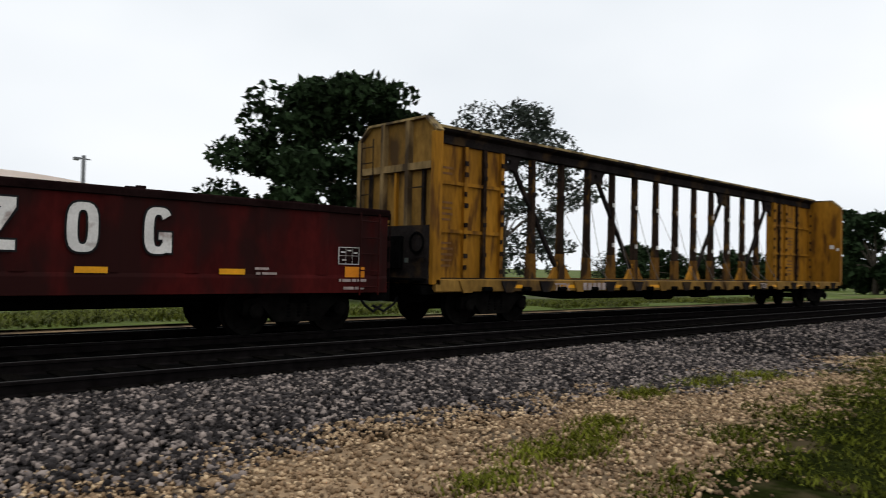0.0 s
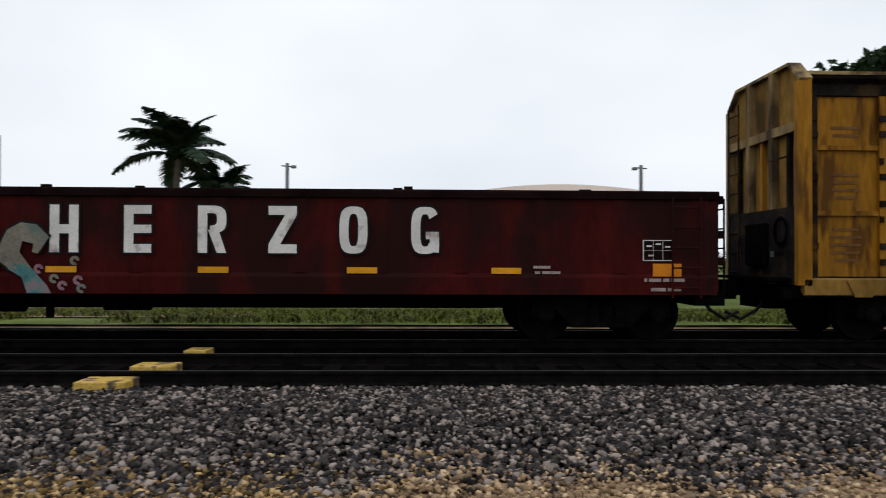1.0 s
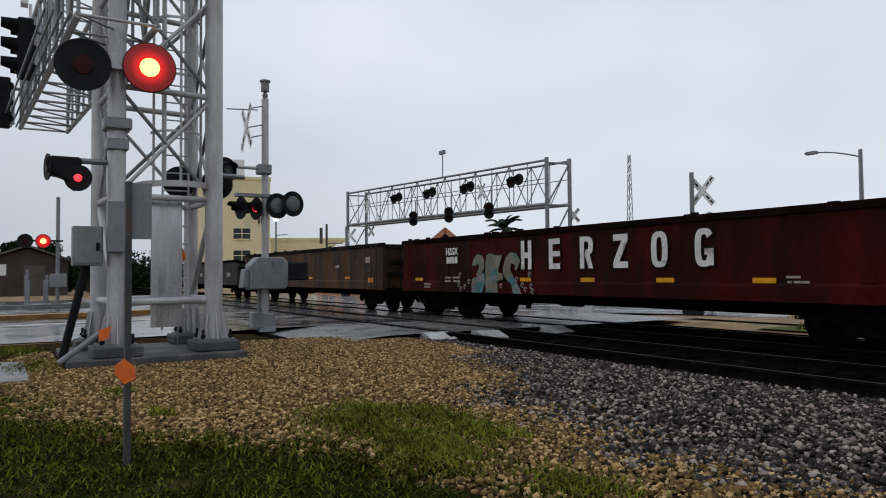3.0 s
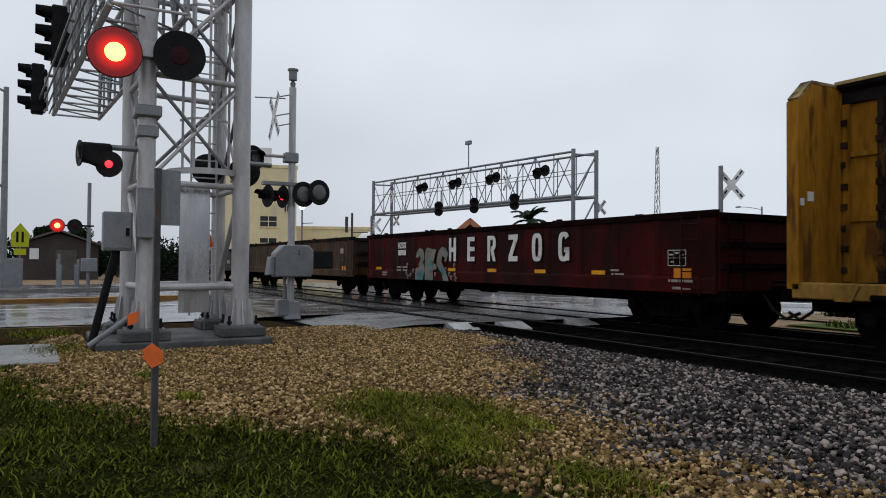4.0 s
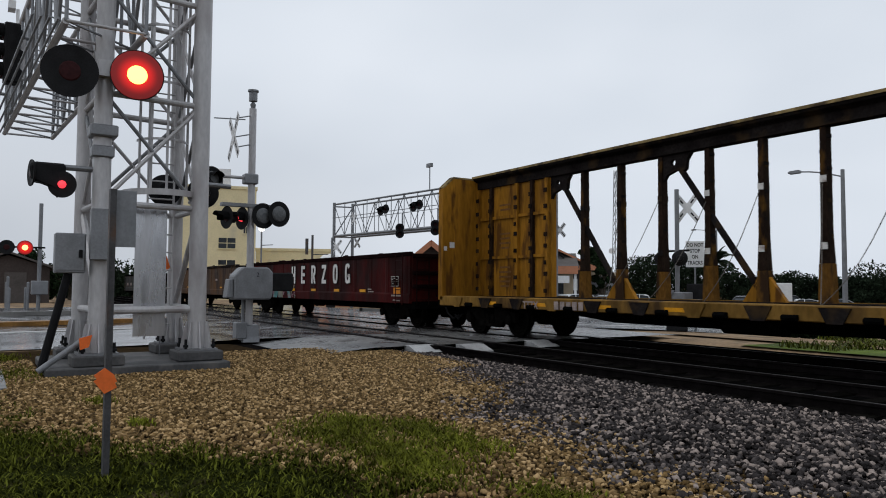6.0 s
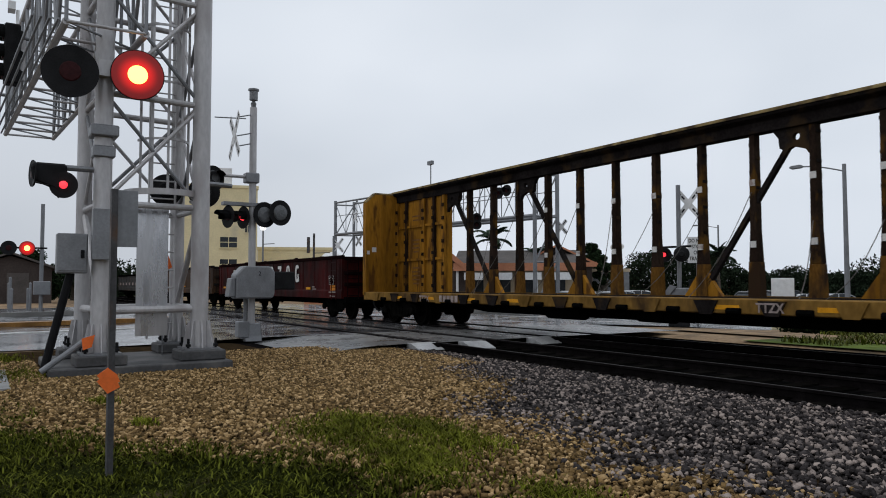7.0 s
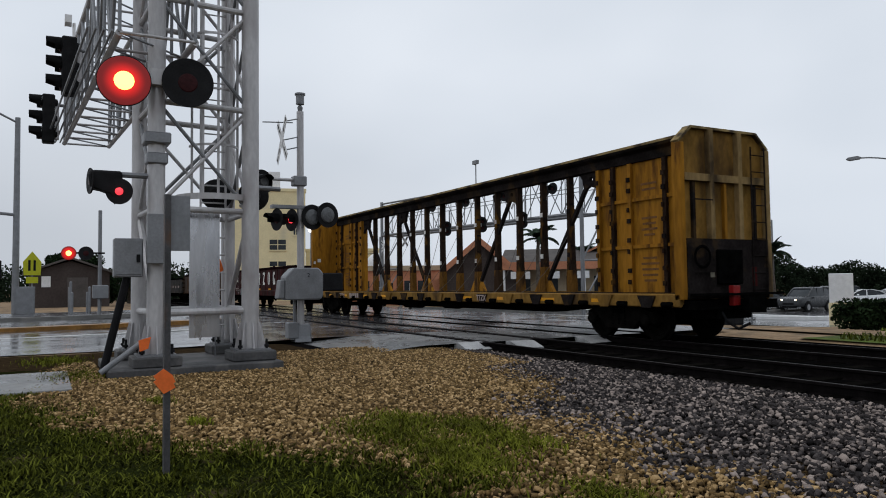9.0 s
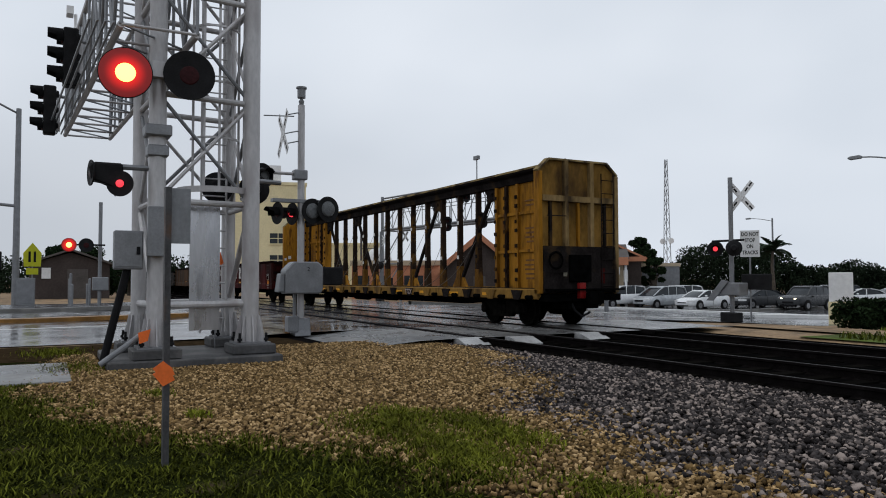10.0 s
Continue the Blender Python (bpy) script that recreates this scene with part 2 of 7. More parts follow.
M = {
    "dirt": mat("dirt_gravel", (0.25, 0.17, 0.10), 0.9, vary=0.35, scale=1.2, bump=0.7, bump_scale=70, second=(0.11, 0.082, 0.055), second_amount=0.3, second_scale=0.8),
    # near black: shade between the grass blades is put into this soil colour
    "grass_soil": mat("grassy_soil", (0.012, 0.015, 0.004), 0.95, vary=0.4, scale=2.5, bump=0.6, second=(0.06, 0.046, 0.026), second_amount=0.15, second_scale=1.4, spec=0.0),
    "far_ground": mat("far_grass", (0.075, 0.105, 0.014), 0.95, vary=0.35, scale=0.5, bump=0.5, second=(0.2, 0.165, 0.11), second_amount=0.15, second_scale=0.25),
    # far below real ballast: the deep shade by the rails is put in
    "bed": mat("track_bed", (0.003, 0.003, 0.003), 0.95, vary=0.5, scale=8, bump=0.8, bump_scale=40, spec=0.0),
    # shade in the gaps between ballast stones, put into the sheet below them
    "ballast_gap_shade": mat("ballast_gap_shade", (0.008, 0.0075, 0.0075), 0.95, vary=0.5, scale=14, bump=0.9, bump_scale=30, spec=0.0),
    "stone": mat("ballast_stone", (0.045, 0.039, 0.0385), 0.75, vary=0.35, scale=14, island=0.8, odd=(0.19, 0.155, 0.137), spec=0.04),
    "tan_stone": mat("tan_gravel", (0.172, 0.107, 0.043), 0.75, vary=0.35, scale=14, island=0.72, odd=(0.31, 0.21, 0.105), spec=0.06),
    "verge_blade": mat("verge_grass_blade", (0.065, 0.075, 0.007), 0.7, vary=0.4, scale=0.3, island=0.5),
    "grimy_yellow": mat("grimy_yellow_end_paint", (0.19, 0.105, 0.026), 0.7, vary=0.35, scale=1.2, bump=0.25, bump_scale=12, second=(0.06, 0.035, 0.016), second_amount=0.28, second_scale=1.1, stretch=(1, 1, 0.5), spec=0.04),
    # dark brown for the shade between tan stones, laid as a sheet
    "gravel_bed": mat("gravel_gap_shade", (0.034, 0.023, 0.013), 0.95, vary=0.4, scale=6, bump=0.6, spec=0.0),
    "sand_stone": mat("pale_sand_gravel", (0.27, 0.178, 0.105), 0.75, vary=0.3, scale=12, island=0.6, odd=(0.40, 0.29, 0.18), spec=0.08),
    "blade": mat("grass_blade", (0.042, 0.048, 0.005), 0.8, vary=0.5, scale=1.1, island=0.6, spec=0.03, odd=(0.082, 0.09, 0.012)),
    "dry_blade": mat("pale_weed_blade", (0.098, 0.105, 0.012), 0.8, vary=0.45, scale=0.9, island=0.6, spec=0.03),
    "asphalt": mat("wet_asphalt", (0.075, 0.075, 0.07875), 0.16, vary=0.35, scale=0.5, bump=0.04, bump_scale=120, second=(0.17, 0.165, 0.16), second_amount=0.3, second_scale=0.15, spec=0.6),
    "concrete": mat("concrete", (0.15, 0.147, 0.14), 0.55, vary=0.2, scale=1.5, bump=0.2, second=(0.2, 0.19, 0.18), second_amount=0.3),
    "wet_concrete": mat("wet_concrete", (0.144, 0.141, 0.138), 0.3, vary=0.3, scale=0.8, bump=0.1, second=(0.09, 0.09, 0.09), second_amount=0.45, second_scale=0.6),
    "yellow_line": mat("yellow_road_paint", (0.22, 0.11, 0.03), 0.4, vary=0.3, scale=2),
    "white_line": mat("white_road_paint", (0.7, 0.7, 0.68), 0.45, vary=0.2, scale=2),
    # rail and tie colours also hold that shade, near black
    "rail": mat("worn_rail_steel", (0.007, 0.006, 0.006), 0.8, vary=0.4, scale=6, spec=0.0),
    "rail_top": mat("polished_rail_head", (0.045, 0.042, 0.042), 0.7, metal=0.3, vary=0.35, scale=2, spec=0.03),
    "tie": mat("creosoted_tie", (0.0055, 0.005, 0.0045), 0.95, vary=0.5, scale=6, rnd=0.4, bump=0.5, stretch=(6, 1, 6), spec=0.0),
    "yellow_pad": mat("yellow_painted_tie_pad", (0.55, 0.36, 0.08), 0.7, vary=0.35, scale=5, second=(0.08, 0.06, 0.04), second_amount=0.35, second_scale=5),
    "maroon": mat("maroon_car_paint", (0.047, 0.0050, 0.0046), 0.6, vary=0.32, scale=1.3, bump=0.15, bump_scale=9, second=(0.020, 0.0055, 0.005), second_amount=0.5, second_scale=0.9, stretch=(1, 1, 0.45), spec=0.035),
    "maroon_dark": mat("weathered_maroon_paint", (0.010, 0.005, 0.005), 0.7, vary=0.4, scale=2, spec=0.0),
    "brown": mat("rusty_brown_car_paint", (0.069, 0.0312, 0.0108), 0.7, vary=0.4, scale=1.6, second=(0.035, 0.02, 0.013), second_amount=0.5, second_scale=1.2, stretch=(1, 1, 0.4)),
    "blackcar": mat("sooty_black_car_paint", (0.03, 0.028, 0.027), 0.7, vary=0.4, scale=1.6, second=(0.09, 0.06, 0.04), second_amount=0.25),
    "yellow": mat("faded_yellow_car_paint", (0.265, 0.118, 0.012), 0.65, vary=0.30, scale=1.4, bump=0.25, bump_scale=14, second=(0.10, 0.042, 0.009), second_amount=0.3, second_scale=4.2, stretch=(1, 1, 0.22), spec=0.06),
    "pale_yellow": mat("sunbleached_yellow_paint", (0.26, 0.19, 0.085), 0.7, vary=0.3, scale=3, second=(0.06, 0.042, 0.026), second_amount=0.45, second_scale=2.2, spec=0.05),
    "rust_post": mat("rusty_dark_steel", (0.022, 0.014, 0.010), 0.8, vary=0.45, scale=3, second=(0.10, 0.05, 0.012), second_amount=0.2, second_scale=3.5, stretch=(1, 1, 0.5), spec=0.02),
    "dark_chord": mat("weathered_dark_steel", (0.016, 0.0135, 0.013), 0.8, vary=0.4, scale=2, second=(0.05, 0.032, 0.017), second_amount=0.25, second_scale=1.5, spec=0.0),
    # near black: the shade beneath the wagons is put into these two colours
    "under": mat("shaded_running_gear", (0.003, 0.003, 0.003), 0.85, vary=0.5, scale=8, spec=0.0),
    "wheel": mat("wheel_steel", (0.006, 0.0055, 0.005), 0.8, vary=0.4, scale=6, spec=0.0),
    "cable": mat("steel_cable", (0.10, 0.09, 0.08), 0.5, metal=0.5),
    "white_paint": mat("stencil_white_paint", (0.62, 0.60, 0.57), 0.6, vary=0.12, scale=3, second=(0.3, 0.24, 0.22), second_amount=0.2, second_scale=4),
    "dull_white": mat("faded_stencil_paint", (0.30, 0.24, 0.22), 0.7, vary=0.3, scale=8),
    "reflector": mat("yellow_reflective_tape", (0.62, 0.27, 0.01), 0.4, vary=0.15, scale=4),
    "orange_patch": mat("orange_placard_paint", (0.62, 0.20, 0.01), 0.5, vary=0.1, scale=4),
    "black": mat("matt_black_paint", (0.012, 0.012, 0.013), 0.6, vary=0.2, spec=0.05),
    "brown_letter": mat("dark_stencil_paint", (0.14, 0.065, 0.02), 0.7, vary=0.3, scale=8),
    "graf_grey": mat("grey_spray_paint", (0.17, 0.155, 0.12), 0.6, vary=0.3, scale=3, second=(0.10, 0.14, 0.13), second_amount=0.4),
    "graf_teal": mat("teal_spray_paint", (0.06, 0.17, 0.17), 0.6, vary=0.35, scale=4, second=(0.2, 0.16, 0.17), second_amount=0.35, second_scale=4),
    "graf_pink": mat("mauve_spray_paint", (0.24, 0.13, 0.16), 0.6, vary=0.3, scale=6),
    "alu": mat("silver_painted_steel", (0.43, 0.42, 0.425), 0.42, metal=0.22, vary=0.14, scale=2.2, bump=0.06, second=(0.32, 0.30, 0.30), second_amount=0.25, second_scale=1.6, stretch=(1, 1, 0.35)),
    "alu_dull": mat("weathered_aluminium", (0.2, 0.205, 0.215), 0.45, metal=0.5, vary=0.15, scale=3),
    "sheet": mat("brushed_aluminium_sheet", (0.42, 0.42, 0.435), 0.26, metal=0.95, vary=0.12, scale=2, stretch=(1, 1, 0.2)),
    "box_grey": mat("grey_equipment_box", (0.2, 0.205, 0.215), 0.45, vary=0.15, scale=4, metal=0.2),
    "hood": mat("black_signal_housing", (0.014, 0.014, 0.015), 0.6, vary=0.3, spec=0.05),
    "disc_back": mat("dark_signal_backing", (0.016, 0.016, 0.017), 0.55, vary=0.25, scale=5, spec=0.05),
    "lens_grey": mat("unlit_smoked_lens", (0.12, 0.125, 0.13), 0.35, vary=0.2, scale=20),
    "lens_off": mat("unlit_red_lens", (0.030, 0.007, 0.008), 0.4, vary=0.3, scale=20, spec=0.08),
    "post_dark": mat("dark_steel_signpost", (0.07, 0.068, 0.07), 0.6, vary=0.3, scale=5, second=(0.11, 0.06, 0.035), second_amount=0.25),
    "flag": mat("orange_flagging_ribbon", (0.8, 0.16, 0.035), 0.6, vary=0.1),
    "sign_white": mat("white_sign_sheet", (0.7, 0.7, 0.7), 0.45, vary=0.08),
    "sign_yellow": mat("fluorescent_yellow_sign", (0.42, 0.42, 0.02), 0.45, vary=0.08),
    "leaf": mat("dark_green_leaf", (0.017, 0.030, 0.013), 0.75, vary=0.45, scale=1.5, island=0.6, spec=0.02),
    "leaf_pale": mat("thin_grey_green_leaf", (0.040, 0.050, 0.040), 0.8, vary=0.4, scale=1.5, island=0.5, spec=0.03),
    "palm": mat("palm_frond", (0.030, 0.050, 0.030), 0.65, vary=0.4, scale=2, island=0.4, spec=0.06),
    "bark": mat("grey_bark", (0.085, 0.07, 0.055), 0.9, vary=0.4, scale=6, bump=0.6),
    "woods": mat("far_woods_leaf", (0.017, 0.025, 0.015), 0.9, vary=0.4, scale=0.6, island=0.5, spec=0.0),
    "stucco": mat("cream_stucco_wall", (0.72, 0.62, 0.38), 0.85, vary=0.08, scale=0.6, bump=0.2, second=(0.5, 0.45, 0.33), second_amount=0.2, second_scale=0.3),
    "stucco_tan": mat("tan_stucco_wall", (0.42, 0.34, 0.24), 0.85, vary=0.1, scale=0.6),
    "roof_tile": mat("terracotta_roof", (0.3, 0.085, 0.04), 0.8, vary=0.25, scale=2, bump=0.4, bump_scale=10),
    "roof_brown": mat("grey_brown_roof", (0.085, 0.075, 0.07), 0.7, vary=0.2, scale=1),
    "roof_peach": mat("peach_membrane_roof", (0.92, 0.76, 0.70), 0.7, vary=0.06, scale=0.3),
    "window": mat("dark_window_glass", (0.03, 0.035, 0.04), 0.15, vary=0.3, scale=1),
    "car_white": mat("white_car_paint", (0.70, 0.71, 0.72), 0.25, vary=0.05),
    "car_silver": mat("silver_car_paint", (0.42, 0.44, 0.46), 0.3, metal=0.2, vary=0.04, scale=1),
    "car_dark": mat("dark_grey_car_paint", (0.05, 0.052, 0.055), 0.25, vary=0.1),
    "tyre": mat("tyre_rubber", (0.015, 0.015, 0.015), 0.85, vary=0.3),
    "rim": mat("alloy_rim", (0.3, 0.3, 0.31), 0.35, metal=0.7, vary=0.1),
    "post_yellow": mat("worn_yellow_post_foot", (0.14, 0.066, 0.014), 0.75, vary=0.4, scale=3, second=(0.035, 0.02, 0.011), second_amount=0.5, second_scale=3.0, stretch=(1, 1, 0.4), spec=0.03),
    "grimy_beige": mat("grimy_faded_end_frame", (0.20, 0.135, 0.06), 0.7, vary=0.3, scale=1.6, second=(0.05, 0.034, 0.02), second_amount=0.32, second_scale=1.4, stretch=(1, 1, 0.4), spec=0.04),
    "salmon": mat("salmon_stucco_trim", (0.46, 0.20, 0.115), 0.85, vary=0.12, scale=1.0),
    "dark_wall": mat("dark_brown_wall", (0.062, 0.050, 0.046), 0.85, vary=0.2, scale=0.8, spec=0.04),
    "peach_wall": mat("peach_stucco_wall", (0.56, 0.30, 0.16), 0.85, vary=0.1, scale=0.6),
    "pale_plate": mat("pale_galvanised_plate", (0.36, 0.36, 0.36), 0.4, metal=0.2, vary=0.25, scale=3),
    "plinth": mat("damp_grey_plinth", (0.075, 0.074, 0.075), 0.7, vary=0.25, scale=2.0, bump=0.2, second=(0.12, 0.115, 0.11), second_amount=0.3),
    "clover": mat("small_weed_leaf", (0.044, 0.054, 0.008), 0.8, vary=0.5, scale=1.3, island=0.6, spec=0.03, odd=(0.085, 0.092, 0.016)),
    "red_signal_lens": mat("red_tail_lens", (0.22, 0.012, 0.012), 0.35, vary=0.1),
    "lamp_on": glow("headlight_on", (1.0, 0.86, 0.6), 9.0),
    "red_halo": lamp_halo("red_spill_glow"),
    "red_core": glow("lit_red_led", (1.0, 0.55, 0.12), 4.0),
    "red_small": glow("small_red_signal_light", (1.0, 0.05, 0.07), 1.3),
    "white_lamp": glow("white_flood_lamp", (1.0, 0.98, 0.95), 2.0),
}


# ---- mesh helpers ----
def box(bm, x0, x1, y0, y1, z0, z1, m=None):
    vs = [bm.verts.new((x, y, z)) for x in (x0, x1) for y in (y0, y1) for z in (z0, z1)]
    if m is not None:
        for v in vs:
            v.co = m @ v.co
    for a in ((0, 1, 3, 2), (4, 6, 7, 5), (0, 4, 5, 1), (2, 3, 7, 6), (0, 2, 6, 4), (1, 5, 7, 3)):
        bm.faces.new([vs[i] for i in a])
    return bm


def rod(bm, p, q, r, n=8, r2=None, caps=True):
    """A round bar from p to q, tapering to r2."""
    p, q = Vector(p), Vector(q)
    r2 = r if r2 is None else r2
    d = (q - p).normalized()
    u = d.orthogonal().normalized()
    w = d.cross(u)
    a = [bm.verts.new(p + r * (math.cos(t) * u + math.sin(t) * w)) for t in (2 * math.pi * i / n for i in range(n))]
    b = [bm.verts.new(q + r2 * (math.cos(t) * u + math.sin(t) * w)) for t in (2 * math.pi * i / n for i in range(n))]
    for i in range(n):
        bm.faces.new((a[i], a[(i + 1) % n], b[(i + 1) % n], b[i]))
    if caps:
        bm.faces.new(a[::-1])
        bm.faces.new(b)
    return bm


def beam(bm, p, q, wd, ht, up=(0, 0, 1)):
    """A square-cut bar from p to q, wd across and ht along up."""
    p, q = Vector(p), Vector(q)
    d = (q - p)
    ln = d.length
    d.normalize()
    s = d.cross(Vector(up))
    s = s.normalized() if s.length > 1e-4 else d.orthogonal().normalized()
    u = s.cross(d)
    m = Matrix((d, s, u)).transposed().to_4x4()
    m.translation = p
    return box(bm, 0, ln, -wd / 2, wd / 2, -ht / 2, ht / 2, m)


def prism(bm, outline, lo, hi, axis="y"):
    """A flat outline [(a, b)...] drawn out along an axis: y takes (x, z), x takes (y, z), z takes (x, y)."""
    def at(a, b, c):
        return {"y": (a, c, b), "x": (c, a, b), "z": (a, b, c)}[axis]
    f = [bm.verts.new(at(a, b, lo)) for a, b in outline]
    g = [bm.verts.new(at(a, b, hi)) for a, b in outline]
    n = len(outline)
    bm.faces.new(f)
    bm.faces.new(g[::-1])
    for i in range(n):
        bm.faces.new((f[i], g[i], g[(i + 1) % n], f[(i + 1) % n]))
    return bm


def lathe(bm, rings, n=20, m=None, close=True):
    """Rings of (radius, z) turned round the z axis."""
    rows = []
    for r, z in rings:
        row = [bm.verts.new((r * math.cos(2 * math.pi * i / n), r * math.sin(2 * math.pi * i / n), z)) for i in range(n)]
        if m is not None:
            for v in row:
                v.co = m @ v.co
        rows.append(row)
    for a, b in zip(rows, rows[1:]):
        for i in range(n):
            bm.faces.new((a[i], a[(i + 1) % n], b[(i + 1) % n], b[i]))
    if close:
        bm.faces.new(rows[0][::-1])
        bm.faces.new(rows[-1])
    return bm


def tube(bm, pts, r, n=6):
    """A bent round bar through points, one closed skin."""
    rows = []
    for i, p in enumerate(pts):
        a, b = Vector(pts[max(i - 1, 0)]), Vector(pts[min(i + 1, len(pts) - 1)])
        d = (b - a).normalized()
        u = d.cross(Vector((0.31, 0.17, 0.93))).normalized()
        w = d.cross(u)
        rows.append([bm.verts.new(Vector(p) + r * (math.cos(2 * math.pi * k / n) * u + math.sin(2 * math.pi * k / n) * w)) for k in range(n)])
    for a, b in zip(rows, rows[1:]):
        for k in range(n):
            bm.faces.new((a[k], a[(k + 1) % n], b[(k + 1) % n], b[k]))
    bm.faces.new(rows[0][::-1])
    bm.faces.new(rows[-1])
    return bm


def part(name, bm, material, parent=None, label="", bevel=0.0, smooth=False):
    """One mesh object out of a bmesh."""
    if bevel:
        bmesh.ops.bevel(bm, geom=list(bm.edges), offset=bevel, segments=1, affect="EDGES", clamp_overlap=True)
    bmesh.ops.recalc_face_normals(bm, faces=bm.faces)
    me = bpy.data.meshes.new(name)
    bm.to_mesh(me)
    bm.free()
    me.materials.append(M[material])
    if smooth:
        me.polygons.foreach_set("use_smooth", [True] * len(me.polygons))
        me.set_sharp_from_angle(angle=radians(40))
    ob = new(name, me)
    if parent is not None:
        ob.parent = parent
    if label:
        ob["label"] = label
    return ob


def bulk(name, verts, faces, material, parent=None):
    """One mesh out of arrays, for what nobody could count."""
    me = bpy.data.meshes.new(name)
    verts, faces = np.asarray(verts, np.float32), np.asarray(faces, np.int32)
    me.vertices.add(len(verts))
    me.vertices.foreach_set("co", verts.ravel())
    k = faces.shape[1]
    me.loops.add(faces.size)
    me.loops.foreach_set("vertex_index", faces.ravel())
    me.polygons.add(len(faces))
    me.polygons.foreach_set("loop_start", np.arange(0, faces.size, k, dtype=np.int32))
    me.polygons.foreach_set("loop_total", np.full(len(faces), k, np.int32))
    me.update(calc_edges=True)
    me.validate()
    me.materials.append(M[material])
    ob = new(name, me)
    if parent is not None:
        ob.parent = parent
    return ob


def thing(name, m, label, category, group=""):
    ob = new(name)
    ob.empty_display_size = 0.2
    ob.matrix_world = m
    return tagged(ob, label, category, group)


def lettering(name, text, size, material, parent, m, width=1.0, bold=0.0, label="", align="CENTER"):
    """Text in the built-in font as a thin solid mesh; m puts its centre and faces it along local +z."""
    cu = bpy.data.curves.new(name, "FONT")
    cu.body, cu.size, cu.extrude, cu.offset = text, size, 0.002, bold
    cu.align_x, cu.align_y, cu.resolution_u = align, "CENTER", 3
    tmp = bpy.data.objects.new(name, cu)
    scene.collection.objects.link(tmp)
    me = bpy.data.meshes.new_from_object(tmp.evaluated_get(bpy.context.evaluated_depsgraph_get()))
    bpy.data.objects.remove(tmp)
    me.transform(m @ Matrix.Diagonal((width, 1, 1, 1)))
    me.materials.clear()
    me.materials.append(M[material])
    ob = new(name, me)
    ob.parent = parent
    if label:
        ob["label"] = label
    return ob


def facing_front(x, y, z):
    """The pose of lettering on a side that faces -y."""
    return pose(x, y, z, 90, 0, 0)


# ---- the ground, tracks and road ----
RAIL_Z = 0.10
NEAR_Y, TRAIN_Y = 9.1, 12.35
CROSS_X0, CROSS_X1 = -46.0, -13.7   # where the road crosses the tracks


def far_fall(x, y):
    """A second gentle fall where the road runs away from the crossing."""
    k, j = min(max((y - 29) / 13.0, 0), 1), min(max((-18 - x) / 8.0, 0), 1)
    return -0.52 * k * k * (3 - 2 * k) * j * j * (3 - 2 * j)


def ground_z(x, y):
    """Low fall of the land beyond the tracks."""
    k = min(max((y - 15.5) / 14.0, 0), 1)
    return -0.5 * k * k * (3 - 2 * k) + far_fall(x, y)


def smooth_steps(lo, hi, fine_lo, fine_hi, step):
    out = [fine_lo + step * i for i in range(int((fine_hi - fine_lo) / step) + 1)]
    g, v = step, out[-1]
    while v < hi:
        g *= 1.45
        v += g
        out.append(v)
    g, v = step, out[0]
    while v > lo:
        g *= 1.45
        v -= g
        out.insert(0, v)
    return out


def sheet(name, xs, ys, zf, material):
    verts = [(x, y, zf(x, y)) for x in xs for y in ys]
    n = len(ys)
    faces = [(i * n + j, (i + 1) * n + j, (i + 1) * n + j + 1, i * n + j + 1) for i in range(len(xs) - 1) for j in range(n - 1)]
    return bulk(name, verts, faces, material)


xs = smooth_steps(-1800, 1800, -24, 24, 0.5)
ys = smooth_steps(-1800, 1800, -6, 32, 0.5)


def land(x, y):
    if y > 4.6 and y < 15.5 and -150 < x < 150:
        return -0.16
    if -46 < x < -18.3 and -60 < y < 120:
        return ground_z(x, y) - 0.12
    if -16.5 < x < 3.4 and -5.6 < y <= (4.8 if x < -0.4 else 1.2):
        return -0.05
    bump = 0.02 * noise.noise((x * 0.9, y * 0.9, 0)) + 0.03 * noise.noise((x * 0.25, y * 0.25, 4))
    return ground_z(x, y) + (bump - 0.015 if abs(x) < 30 and y < 15 else -0.02)


ground = tagged(sheet("ground", xs, ys, land, "dirt"), "tan sandy gravel ground with weeds by the railway", "ground", kind="structure")
# added sheet whose dark colour gives the shade between loose stones
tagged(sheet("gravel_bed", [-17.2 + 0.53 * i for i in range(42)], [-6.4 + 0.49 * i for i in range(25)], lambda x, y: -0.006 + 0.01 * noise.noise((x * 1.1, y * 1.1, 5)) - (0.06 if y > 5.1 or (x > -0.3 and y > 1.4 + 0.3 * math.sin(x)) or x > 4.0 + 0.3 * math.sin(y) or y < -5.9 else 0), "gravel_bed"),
       "sheet under loose gravel, its colour holding the shade of the gaps", "ground", kind="structure")
# grass begins beyond the tracks
lawn = tagged(sheet("lawn", smooth_steps(-11.2, 1500, -11.2, 60, 1.5), [15.4, 16.2, 17, 18, 20, 22, 25, 30, 40, 60, 100, 200, 500, 1500],
                    lambda x, y: ground_z(x, y) + 0.02 * noise.noise((x, y, 2)), "far_ground"), "rough green grass strip beyond the tracks", "grass", kind="structure")

# ballast: a shoulder towards the viewer, the dark bed under both tracks, a fall beyond
profile = ((4.5, -0.1), (5.2, -0.03), (6.6, -0.02), (7.45, -0.045), (7.75, -0.05), (10.4, -0.05), (10.9, -0.03), (14.2, -0.05), (15.0, -0.04), (15.7, -0.12))


def ballast_z(y):
    for (a, za), (b, zb) in zip(profile, profile[1:]):
        if a <= y <= b:
            return za + (zb - za) * (y - a) / (b - a)
    return -0.1


bx = [-150 + 3 * i for i in range(101)]
